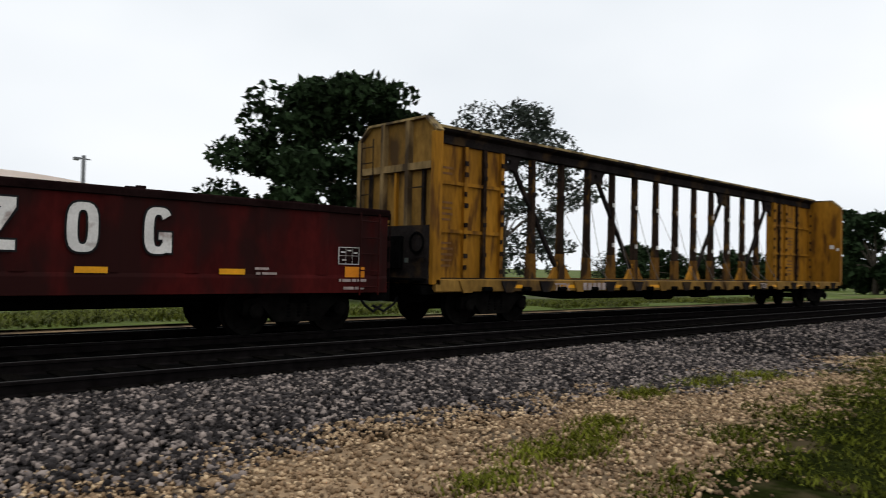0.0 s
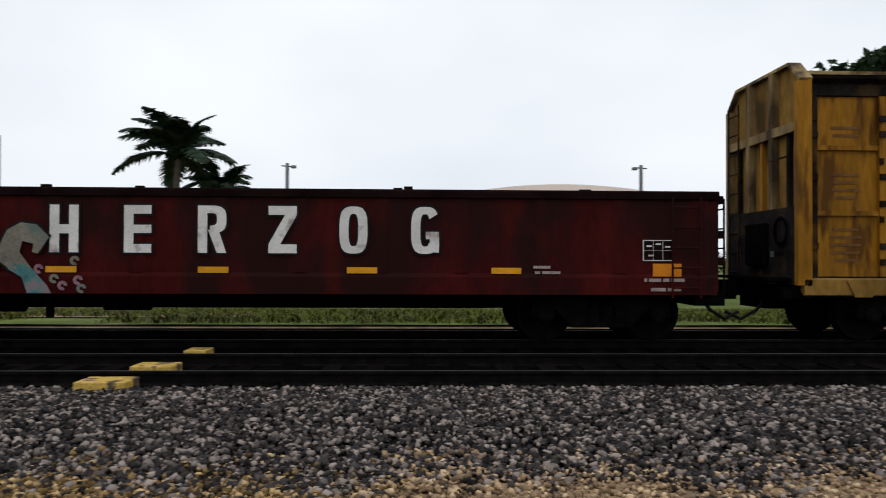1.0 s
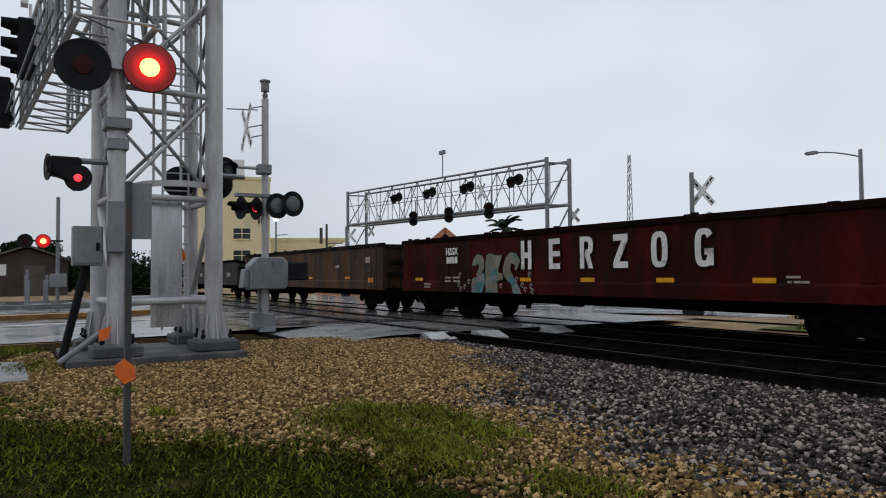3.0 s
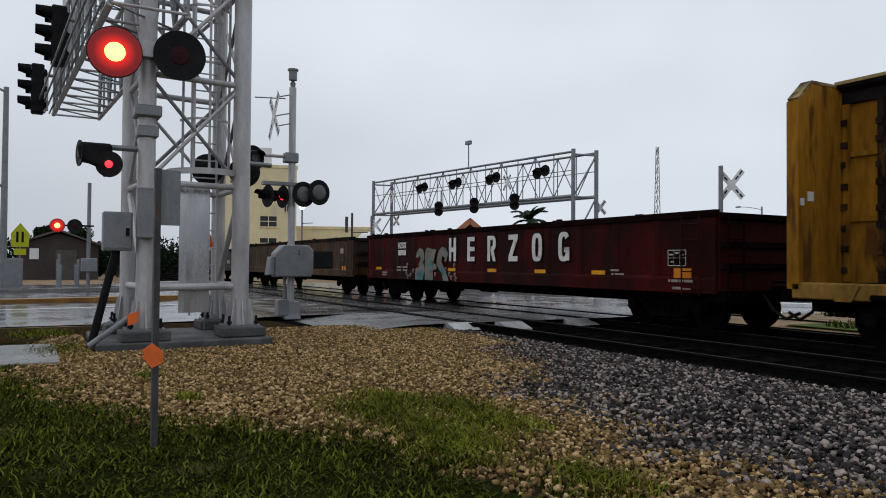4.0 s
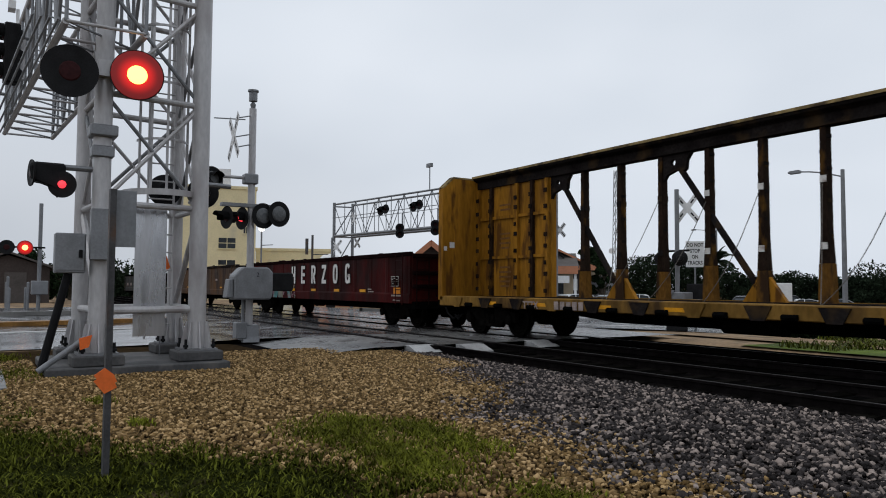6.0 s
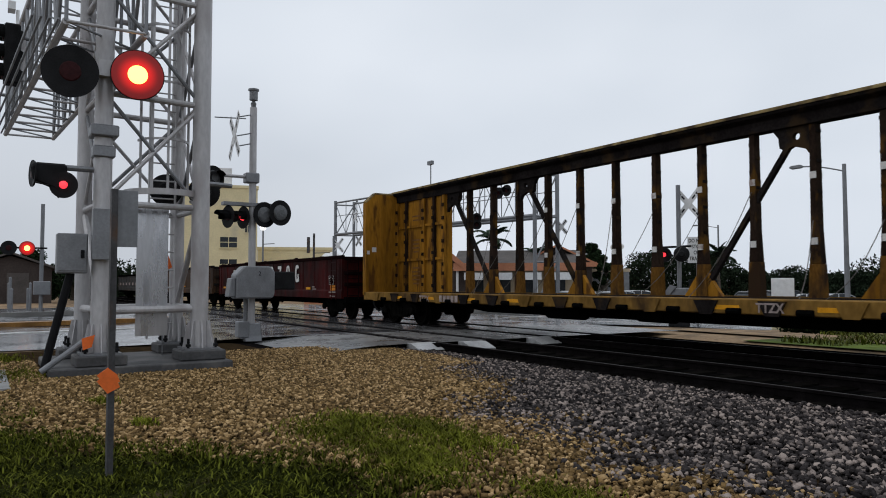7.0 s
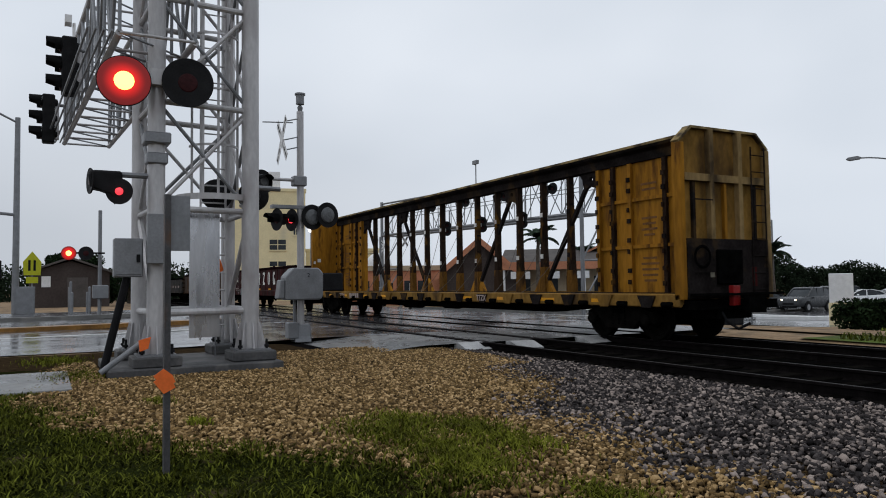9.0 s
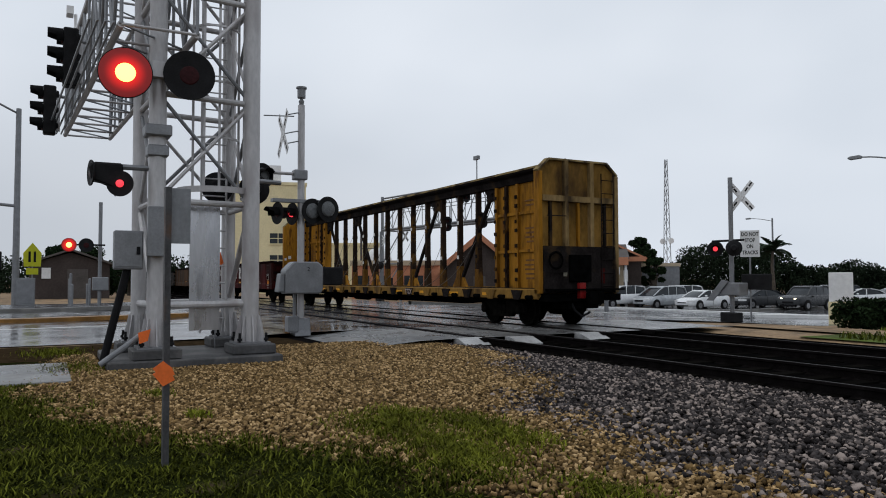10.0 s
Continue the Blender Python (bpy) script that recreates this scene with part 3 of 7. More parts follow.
shoulder = tagged(sheet("ballast_shoulder", [-17.5, -16.5] + [v for v in bx if v > -16] + [170, 300, 900], [p[0] for p in profile[:5]], lambda x, y: ballast_z(y), "ballast_gap_shade"),
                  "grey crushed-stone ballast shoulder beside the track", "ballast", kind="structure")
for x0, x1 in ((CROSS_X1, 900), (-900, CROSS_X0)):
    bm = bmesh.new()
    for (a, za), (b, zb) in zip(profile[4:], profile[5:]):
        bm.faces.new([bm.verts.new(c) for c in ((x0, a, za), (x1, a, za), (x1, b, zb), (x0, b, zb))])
    tagged(part("track_bed", bm, "bed"), "ballast bed under the tracks, coloured near black for deep shade", "track bed", kind="structure")


def rail_profile(y):
    z = RAIL_Z
    return [(y - 0.07, z - 0.17), (y + 0.07, z - 0.17), (y + 0.07, z - 0.15), (y + 0.012, z - 0.13), (y + 0.012, z - 0.045), (y + 0.036, z - 0.035),
            (y + 0.036, z - 0.008), (y + 0.026, z), (y - 0.026, z), (y - 0.036, z - 0.008), (y - 0.036, z - 0.035), (y - 0.012, z - 0.045), (y - 0.012, z - 0.13), (y - 0.07, z - 0.15)]


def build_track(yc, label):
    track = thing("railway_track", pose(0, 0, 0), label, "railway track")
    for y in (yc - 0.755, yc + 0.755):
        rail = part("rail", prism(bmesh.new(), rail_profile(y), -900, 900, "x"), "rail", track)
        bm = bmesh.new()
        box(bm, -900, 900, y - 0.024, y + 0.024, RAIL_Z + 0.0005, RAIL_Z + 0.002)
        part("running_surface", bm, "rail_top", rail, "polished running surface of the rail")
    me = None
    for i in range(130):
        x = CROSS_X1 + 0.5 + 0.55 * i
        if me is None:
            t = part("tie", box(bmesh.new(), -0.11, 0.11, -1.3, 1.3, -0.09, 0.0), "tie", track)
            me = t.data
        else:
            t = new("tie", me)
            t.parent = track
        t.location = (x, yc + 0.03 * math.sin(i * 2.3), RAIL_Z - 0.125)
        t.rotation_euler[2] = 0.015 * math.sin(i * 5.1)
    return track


build_track(NEAR_Y, "empty near railway track with dark wooden ties")
build_track(TRAIN_Y, "railway track that the freight train rolls on")

# yellow-painted pads lie across the rails of the two tracks
for x, y, w in ((-3.34, NEAR_Y - 1.05, 0.27), (-3.22, NEAR_Y + 0.1, 0.25), (-3.16, TRAIN_Y - 1.6, 0.16)):
    bm = bmesh.new()
    box(bm, x - w, x + w, y - 0.2, y + 0.2, RAIL_Z - 0.16, RAIL_Z - 0.045)
    tagged(part("tie_marker", bm, "yellow_pad", bevel=0.01), "yellow-painted marker block between dark rails", "track marker", "yellow track markers")


def road_z(x, y):
    """The road climbs to the level of the rails and falls away again."""
    if y < 8:
        k = min(max((y - 2) / 4.5, 0), 1)
        return 0.01 + (RAIL_Z - 0.025) * k * k * (3 - 2 * k)
    k = min(max((y - 15) / 13.0, 0), 1)
    return RAIL_Z - 0.015 - 0.56 * k * k * (3 - 2 * k) + far_fall(x, y)


road = tagged(sheet("road", [-48 + 1.02 * i for i in range(31)], [-400, -100, -50, -30, -20] + [-14 + 0.7 * i for i in range(66)] + [33, 34.5, 36, 38, 40, 43, 46, 55, 70, 100, 160, 400],
                    lambda x, y: road_z(x, y) + 0.012 * noise.noise((x * 0.2, y * 0.2, 7)), "asphalt"), "wet grey asphalt road with puddles", "road", kind="structure")
for x0, x1, y0, y1 in ((-17.4, CROSS_X1, 5.3, 16.2),):
    tagged(sheet("crossing_pavement", [x0 + (x1 - x0) * i / 4 for i in range(5)], [y0 + (y1 - y0) * i / 14 for i in range(15)],
                 lambda x, y: (road_z(x, 7.2) + 0.004) if 7.0 < y < 15 else (-0.04 + (road_z(x, 7.2) + 0.044) * (y - 5.3) / 1.7 if y <= 7.0 else road_z(x, y) + 0.004), "wet_concrete"), "wet concrete pavement where the road crosses the tracks", "pavement", kind="structure")
for n in range(2):
    for s in (-0.755, 0.755):
        yc = (NEAR_Y, TRAIN_Y)[n] + s
        for side in (-1, 1):
            bm = bmesh.new()
            box(bm, CROSS_X0 + 1, CROSS_X1 + 0.35, yc + side * 0.10 - 0.05, yc + side * 0.10 + 0.05, 0.0, RAIL_Z - 0.004)
            tagged(part("crossing_panel", bm, "rail"), "dark rubber flangeway strip in the road crossing", "crossing panel", kind="structure")
# white-grey ramp plates at the ends of the crossing
for x, y in ((CROSS_X1 + 0.05, 8.0), (CROSS_X1 + 0.3, 9.15), (CROSS_X1 - 0.4, 13.6), (CROSS_X1 + 0.1, 11.2)):
    bm = bmesh.new()
    prism(bm, [(x - 0.15, RAIL_Z), (x + 0.05, RAIL_Z), (x + 0.42, RAIL_Z - 0.12), (x + 0.42, RAIL_Z - 0.16), (x - 0.15, RAIL_Z - 0.16)], y - 0.3, y + 0.3, "y")
    p = tagged(part("ramp_plate", bm, "pale_plate"), "pale steel ramp plate at the end of the crossing", "ramp block", "crossing ramp blocks")
# median kerb with yellow paint, painted lines, far kerb
for x, w, h, m, nm, lab, cat in ((-27.5, 0.35, 0.12, "yellow_line", "median_kerb", "yellow-painted median kerb in the wet road", "kerb"),
                                 (-30.3, 0.07, 0.004, "white_line", "lane_line", "white painted lane line", "road marking"),
                                 (-23.6, 0.07, 0.004, "white_line", "lane_line", "white painted lane line", "road marking"),
                                 (-36.2, 0.2, 0.15, "concrete", "kerb", "pale concrete kerb", "kerb")):
    for a, b in ((-120, 5.8), (17.5, 120))[:1 if nm == "median_kerb" else 2]:
        n = 20
        xs2, ys2 = [x - w, x + w], [a + (b - a) * i / n for i in range(n + 1)]
        bm = bmesh.new()
        for y0, y1 in zip(ys2, ys2[1:]):
            z0, z1 = road_z(x, y0), road_z(x, y1)
            vs = [bm.verts.new(c) for c in ((x - w, y0, z0 - .02), (x - w, y1, z1 - .02), (x - w, y1, z1 + h), (x - w, y0, z0 + h), (x + w, y0, z0 - .02), (x + w, y1, z1 - .02), (x + w, y1, z1 + h), (x + w, y0, z0 + h))]
            for f in ((0, 1, 2, 3), (4, 7, 6, 5), (3, 2, 6, 7)):
                bm.faces.new([vs[i] for i in f])
        tagged(part(nm, bm, m), lab, cat, kind="structure")
for (xa, ya), (xb, yb) in (((-36.4, 29.3), (-27.0, 40.2)), ((-23.6, 29.4), (-20.9, 31.6))):
    bm = bmesh.new()
    za, zb = road_z(xa, ya), road_z(xb, yb)
    beam(bm, (xa, ya, za + 0.05), (xb, yb, zb + 0.05), 0.22, 0.22)
    tagged(part("kerb", bm, "sign_white", bevel=0.02), "white-painted kerb in the wet road", "kerb", kind="structure")
# pale slab in the grass
bm = bmesh.new()
box(bm, -13.4, -10.9, -1.6, 0.35, -0.05, 0.035)
tagged(part("concrete_slab", bm, "wet_concrete", bevel=0.02), "wet pale concrete slab in the grass", "slab", kind="structure")


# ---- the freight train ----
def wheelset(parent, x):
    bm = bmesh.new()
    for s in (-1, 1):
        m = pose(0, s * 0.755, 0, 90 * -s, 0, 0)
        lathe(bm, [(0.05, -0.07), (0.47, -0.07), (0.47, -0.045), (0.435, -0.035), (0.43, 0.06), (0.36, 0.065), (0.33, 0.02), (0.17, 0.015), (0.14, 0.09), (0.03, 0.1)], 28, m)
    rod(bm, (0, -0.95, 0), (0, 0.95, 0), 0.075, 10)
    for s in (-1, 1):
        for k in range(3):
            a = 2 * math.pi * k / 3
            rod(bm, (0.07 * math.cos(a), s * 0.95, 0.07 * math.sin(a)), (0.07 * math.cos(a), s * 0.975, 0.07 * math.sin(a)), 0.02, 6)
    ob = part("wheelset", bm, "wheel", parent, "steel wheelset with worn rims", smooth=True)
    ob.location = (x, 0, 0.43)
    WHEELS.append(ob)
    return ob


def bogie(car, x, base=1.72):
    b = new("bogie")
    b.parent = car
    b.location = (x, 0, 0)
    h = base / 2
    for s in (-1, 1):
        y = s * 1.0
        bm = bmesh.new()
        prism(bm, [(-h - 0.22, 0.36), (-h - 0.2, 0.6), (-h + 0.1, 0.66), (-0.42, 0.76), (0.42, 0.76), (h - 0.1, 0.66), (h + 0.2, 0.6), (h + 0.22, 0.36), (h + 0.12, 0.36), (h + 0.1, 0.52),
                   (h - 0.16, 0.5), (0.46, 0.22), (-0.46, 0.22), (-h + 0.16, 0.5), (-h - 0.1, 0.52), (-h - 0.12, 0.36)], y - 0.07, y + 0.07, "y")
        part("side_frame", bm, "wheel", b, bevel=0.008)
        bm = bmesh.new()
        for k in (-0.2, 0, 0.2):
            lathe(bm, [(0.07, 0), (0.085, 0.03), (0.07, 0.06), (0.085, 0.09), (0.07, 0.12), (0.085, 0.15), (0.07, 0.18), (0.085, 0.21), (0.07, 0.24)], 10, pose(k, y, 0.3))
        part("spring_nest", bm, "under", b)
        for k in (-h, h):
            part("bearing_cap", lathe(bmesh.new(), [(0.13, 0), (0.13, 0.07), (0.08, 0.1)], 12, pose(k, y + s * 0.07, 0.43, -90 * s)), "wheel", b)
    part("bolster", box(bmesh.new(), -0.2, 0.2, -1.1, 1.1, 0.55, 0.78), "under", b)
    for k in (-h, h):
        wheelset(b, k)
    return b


def coupler(car, x, s):
    bm = bmesh.new()
    box(bm, min(x, x + s * 0.62), max(x, x + s * 0.62), -0.09, 0.09, 0.68, 0.88)
    prism(bm, [(x + s * 0.5, -0.16), (x + s * 0.68, -0.2), (x + s * 0.8, -0.06), (x + s * 0.7, 0.02), (x + s * 0.78, 0.16), (x + s * 0.56, 0.2)], 0.62, 0.94, "z")
    part("coupler", bm, "under", car)
    bm = bmesh.new()
    pts = [(x + s * 0.05, -0.35, 0.72), (x + s * 0.25, -0.36, 0.45), (x + s * 0.5, -0.33, 0.3), (x + s * 0.75, -0.28, 0.42)]
    tube(bm, pts, 0.03)
    part("air_hose", bm, "black", car)


def ladder(car, x, y, z0, z1, axis, n, material, width=0.42):
    bm = bmesh.new()
    d = Vector((width, 0, 0)) if axis == "x" else Vector((0, width, 0))
    for k in (0, 1):
        rod(bm, Vector((x, y, z0)) + d * k, Vector((x, y, z1)) + d * k, 0.016, 6)
    for i in range(n):
        z = z0 + (z1 - z0) * (i + 0.5) / n
        rod(bm, Vector((x, y, z)), Vector((x, y, z)) + d, 0.013, 6)
    return part("ladder", bm, material, car)


def gondola(name, label, paint, trim, length, top, floor_z, posts, x_mid):
    """An open-top gondola; its origin lies on the rail top at its middle."""
    car = thing(name, pose(x_mid, TRAIN_Y, RAIL_Z), label, "railway wagon", "freight train")
    L, W2 = length / 2, 1.46
    for s in (-1, 1):
        bm = bmesh.new()
        box(bm, -L, L, s * W2 - 0.03, s * W2 + 0.03, floor_z + 0.24, top - 0.12)
        part("side_sheet", bm, paint, car)
        bm = bmesh.new()
        prism(bm, [(s * (W2 - 0.06), top - 0.13), (s * (W2 + 0.08), top - 0.13), (s * (W2 + 0.08), top - 0.02), (s * (W2 + 0.05), top), (s * (W2 - 0.06), top)], -L - 0.03, L + 0.03, "x")
        part("top_chord", bm, trim, car, "dark bent top chord", bevel=0.008)
        # bottom sill and the sloping skirt above it
        bm = bmesh.new()
        prism(bm, [(s * (W2 - 0.05), floor_z - 0.06), (s * (W2 + 0.055), floor_z - 0.06), (s * (W2 + 0.055), floor_z + 0.2), (s * (W2 + 0.03), floor_z + 0.26), (s * (W2 - 0.05), floor_z + 0.26)], -L, L, "x")
        part("side_sill", bm, paint, car, bevel=0.006)
        for i in range(posts):
            x = -L + 0.25 + (length - 0.5) * i / (posts - 1)
            bm = bmesh.new()
            y0, y1 = s * (W2 + 0.031), s * (W2 + 0.05)
            prism(bm, [(x - 0.13, y0), (x - 0.07, y1), (x + 0.07, y1), (x + 0.13, y0)], floor_z + 0.262, top - 0.135, "z")
            part("side_post", bm, paint, car)
        # clips and dents along the top
        rr = random.Random(int(L * 100) + s)
        for i in range(12):
            x = rr.uniform(-L + 0.3, L - 0.3)
            bm = bmesh.new()
            box(bm, x - 0.05, x + rr.uniform(0.02, 0.12), s * W2 - 0.03, s * W2 + 0.05, top, top + rr.uniform(0.015, 0.05))
            part("top_clip", bm, trim, car)
        bm = bmesh.new()
        rod(bm, (-L * 0.7, s * 1.1, floor_z - 0.09), (L * 0.62, s * 1.1, floor_z - 0.12), 0.018, 6)
        part("brake_rod", bm, "under", car)
    for s in (-1, 1):
        bm = bmesh.new()
        box(bm, s * L - 0.05, s * L + 0.05, -1.43, 1.43, floor_z, top - 0.05)
        part("end_sheet", bm, paint, car)
        for z in (floor_z + 0.45, floor_z + 0.85, top - 0.12):
            bm = bmesh.new()
            box(bm, s * (L + 0.052) - 0.0, s * (L + 0.13), -1.44, 1.44, z - 0.06, z + 0.06)
            part("end_rib", bm, trim, car, bevel=0.01)
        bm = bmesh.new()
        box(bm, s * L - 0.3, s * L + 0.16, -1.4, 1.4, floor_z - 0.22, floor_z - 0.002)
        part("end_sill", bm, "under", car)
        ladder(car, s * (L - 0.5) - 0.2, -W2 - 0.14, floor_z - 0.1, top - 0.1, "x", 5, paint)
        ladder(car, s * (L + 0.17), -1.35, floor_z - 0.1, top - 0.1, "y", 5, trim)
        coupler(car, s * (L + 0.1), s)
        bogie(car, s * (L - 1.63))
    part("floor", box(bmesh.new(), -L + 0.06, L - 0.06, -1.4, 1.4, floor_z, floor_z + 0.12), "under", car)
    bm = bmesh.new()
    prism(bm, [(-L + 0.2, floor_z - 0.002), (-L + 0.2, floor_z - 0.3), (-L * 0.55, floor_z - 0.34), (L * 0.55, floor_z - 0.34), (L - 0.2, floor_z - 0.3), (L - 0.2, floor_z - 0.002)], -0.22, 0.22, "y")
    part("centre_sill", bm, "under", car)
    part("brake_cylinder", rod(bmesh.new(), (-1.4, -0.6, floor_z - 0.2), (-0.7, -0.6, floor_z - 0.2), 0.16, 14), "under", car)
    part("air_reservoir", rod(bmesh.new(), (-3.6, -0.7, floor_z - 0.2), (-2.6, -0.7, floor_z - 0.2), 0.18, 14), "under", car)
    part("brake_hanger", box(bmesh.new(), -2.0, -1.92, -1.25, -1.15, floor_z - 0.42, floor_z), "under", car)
    return car


def holed_gusset(x, s, z):
    """A curved corner plate below the top chord, reaching along s, with a round hole."""
    bm = bmesh.new()
    # two halves, so that the hole stays open
    hx, hz, r = x + s * 0.27, z - 0.17, 0.07
    upper = [(hx + s * r * math.cos(a), hz + r * math.sin(a)) for a in (math.pi * k / 8 for k in range(9))]
    lower = [(hx + s * r * math.cos(a), hz - r * math.sin(a)) for a in (math.pi * k / 8 for k in range(9))]
    prism(bm, [(x, hz), (x, z), (x + s * 0.74, z), (x + s * 0.62, z - 0.16), (x + s * 0.62, hz)] + upper, -0.05, 0.05, "y")
    prism(bm, [(x, hz)] + [(x, z - 0.55), (x + s * 0.1, z - 0.42), (x + s * 0.34, z - 0.34), (x + s * 0.5, z - 0.4), (x + s * 0.6, z - 0.34), (x + s * 0.62, hz)] + lower, -0.05, 0.05, "y")
    return bm


def centerbeam(x_mid, length):
    """A centre-partition lumber flat car with a full bulkhead at each end; origin on the rail top at its middle."""
    car = thing("centerbeam_flatcar", pose(x_mid, TRAIN_Y, RAIL_Z), "faded yellow centerbeam lumber flatcar with bulkhead ends, empty and rusty", "railway wagon", "freight train")
    L, W2, deck, top = length / 2, 1.32, 0.98, 4.22
    CT = top + 0.2   # top of the chord
    # deck: side sills with flared stake pockets, wings sloping to the middle
    for s in (-1, 1):
        bm = bmesh.new()
        prism(bm, [(s * W2, deck - 0.24), (s * W2, deck), (s * (W2 - 0.12), deck + 0.02), (s * (W2 - 0.12), deck - 0.18), (s * (W2 - 0.04), deck - 0.26)], -L, L, "x")
        part("side_sill", bm, "grimy_yellow", car, bevel=0.006)
        part("deck", box(bmesh.new(), -L + 0.14, L - 0.14, min(s * 0.2, s * 1.19), max(s * 0.2, s * 1.19), deck - 0.08, deck), "dark_chord", car)
        n = 17
        for i in range(n):
            x = -L + 0.9 + (length - 1.8) * i / (n - 1)
            bm = bmesh.new()
            prism(bm, [(x - 0.26, deck - 0.02), (x + 0.26, deck - 0.02), (x + 0.13, deck - 0.27), (x - 0.13, deck - 0.27)], min(s * (W2 + 0.002), s * (W2 + 0.035)), max(s * (W2 + 0.002), s * (W2 + 0.035)), "y")
            part("winch_bracket", bm, "dark_chord" if i % 3 else "grimy_yellow", car)
            part("strap_winch", rod(bmesh.new(), (x + 0.45, s * (W2 + 0.03), deck - 0.2), (x + 0.72, s * (W2 + 0.03), deck - 0.2), 0.055, 8), "under", car)
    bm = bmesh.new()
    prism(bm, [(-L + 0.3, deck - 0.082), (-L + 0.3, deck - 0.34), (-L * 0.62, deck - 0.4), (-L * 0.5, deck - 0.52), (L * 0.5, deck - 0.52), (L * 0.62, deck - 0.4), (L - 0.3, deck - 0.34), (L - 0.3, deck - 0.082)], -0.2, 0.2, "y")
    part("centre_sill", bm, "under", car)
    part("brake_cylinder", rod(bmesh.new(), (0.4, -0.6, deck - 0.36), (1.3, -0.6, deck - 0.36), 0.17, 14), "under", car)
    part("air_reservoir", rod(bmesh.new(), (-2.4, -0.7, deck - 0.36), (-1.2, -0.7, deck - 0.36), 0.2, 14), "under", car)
    # top chord: a wide trough along the middle
    bm = bmesh.new()
    prism(bm, [(-0.30, CT - 0.04), (-0.26, CT), (0.26, CT), (0.30, CT - 0.04), (0.27, CT - 0.1), (0.13, CT - 0.16), (0.12, top - 0.16), (-0.12, top - 0.16), (-0.13, CT - 0.16), (-0.27, CT - 0.1)], -L + 0.1, L - 0.1, "x")
    part("top_chord", bm, "dark_chord", car, bevel=0.01)
    part("top_edge", box(bmesh.new(), -L + 0.1, L - 0.1, -0.315, -0.285, CT - 0.045, CT + 0.012), "pale_yellow", car, "pale worn edge of the top chord")
    # end panels of the centre wall
    EPS = {-1: 3.3, 1: 3.84}
    PANEL_RIBS = {-1: (-11.18, -10.58, -9.4, -8.76, -8.15), 1: (7.61, 8.14, 8.74, 9.86, 11.18)}
    for s in (-1, 1):
        x0, x1 = s * (L - 0.12), s * (L - EPS[s])
        lo, hi = min(x0, x1), max(x0, x1)
        part("centre_panel", box(bmesh.new(), lo, hi, -0.06, 0.06, deck + 0.02, top - 0.162), "yellow", car)
        ribs = PANEL_RIBS[s]
        for k, x in enumerate(ribs):
            for f in (-1, 1):
                part("panel_post", box(bmesh.new(), x - 0.055, x + 0.055, min(f * 0.062, f * 0.15), max(f * 0.062, f * 0.15), deck + 0.02, top - 0.165), "rust_post" if k in (1, 3) else "yellow", car)
        for k, x in enumerate(ribs):
            for j in range(8):
                z = deck + 0.22 + 0.36 * j + 0.05 * math.sin(3.1 * j + k)
                part("stake_bracket", box(bmesh.new(), x - 0.065, x + 0.03 + 0.03 * math.sin(j * 2.2), -0.185, -0.152, z - 0.055, z + 0.05), "rust_post" if (j + k) % 3 else "dark_chord", car)
        for z in (deck + 1.09, deck + 2.2):
            for f in (-1, 1):
                part("panel_rail", box(bmesh.new(), lo + 0.003, hi - 0.003, min(f * 0.064, f * 0.115), max(f * 0.064, f * 0.115), z - 0.04, z + 0.04), "yellow", car)
        # gusset where the panel meets the open truss
        part("gusset", holed_gusset(x1, -s, top - 0.163), "dark_chord", car)
    # open truss: tapered posts and diagonals
    n = 12
    span0, span1 = -L + EPS[-1], L - EPS[1]
    step = (span1 - span0) / (n + 1)
    for i in range(n):
        x = span0 + step * (i + 1)
        bm = bmesh.new()
        fz = deck + 0.66 + 0.06 * math.sin(2.7 * i)
        prism(bm, [(x - 0.105, fz), (x + 0.105, fz), (x + 0.066, deck + 1.25), (x + 0.057, top - 0.165), (x - 0.057, top - 0.165), (x - 0.066, deck + 1.25)], -0.085, 0.085, "y")
        post = part("truss_post", bm, "rust_post", car, bevel=0.006)
        bm = bmesh.new()
        prism(bm, [(x - 0.135, deck + 0.02), (x + 0.135, deck + 0.02), (x + 0.106, fz - 0.002), (x - 0.106, fz - 0.002)], -0.088, 0.088, "y")
        part("post_foot", bm, "post_yellow", post, "worn yellow foot of the post")
        for z in (1.99, 3.15):
            part("cable_bracket", box(bmesh.new(), x - 0.058, x + 0.058, -0.10, 0.10, z - 0.06, z + 0.06), "white_paint" if 3 <= i <= 10 else "dark_chord", post)
        for j in range(9):
            z = deck + 0.75 + 0.27 * j + 0.05 * math.sin(j * 2.9 + i)
            sd = 1 if (i + j) % 2 else -1
            part("strap_lug", box(bmesh.new(), x + sd * 0.058 - 0.016, x + sd * 0.058 + 0.016, -0.07, 0.07, z - 0.03, z + 0.03), "dark_chord", post)
    def diag(xa, za, xb, zb):
        xa += 0.5 * (1 if xb > xa else -1)
        part("diagonal", beam(bmesh.new(), (xa, 0, za), (xb, 0, zb), 0.09, 0.1, (0, 1, 0)), "dark_chord", car)
    lo_z, hi_z = deck + 0.1, top - 0.50
    for a, b in ((0, 2), (3, 5), (10, 8), (13, 11)):
        diag(span0 + step * a, hi_z, span0 + step * b, lo_z)
    for i, s in ((3, 1), (10, -1)):
        part("gusset", holed_gusset(span0 + step * i + s * 0.05, s, top - 0.163), "dark_chord", car)
    for i in (2, 5, 8, 11):
        x = span0 + step * i
        bm = bmesh.new()
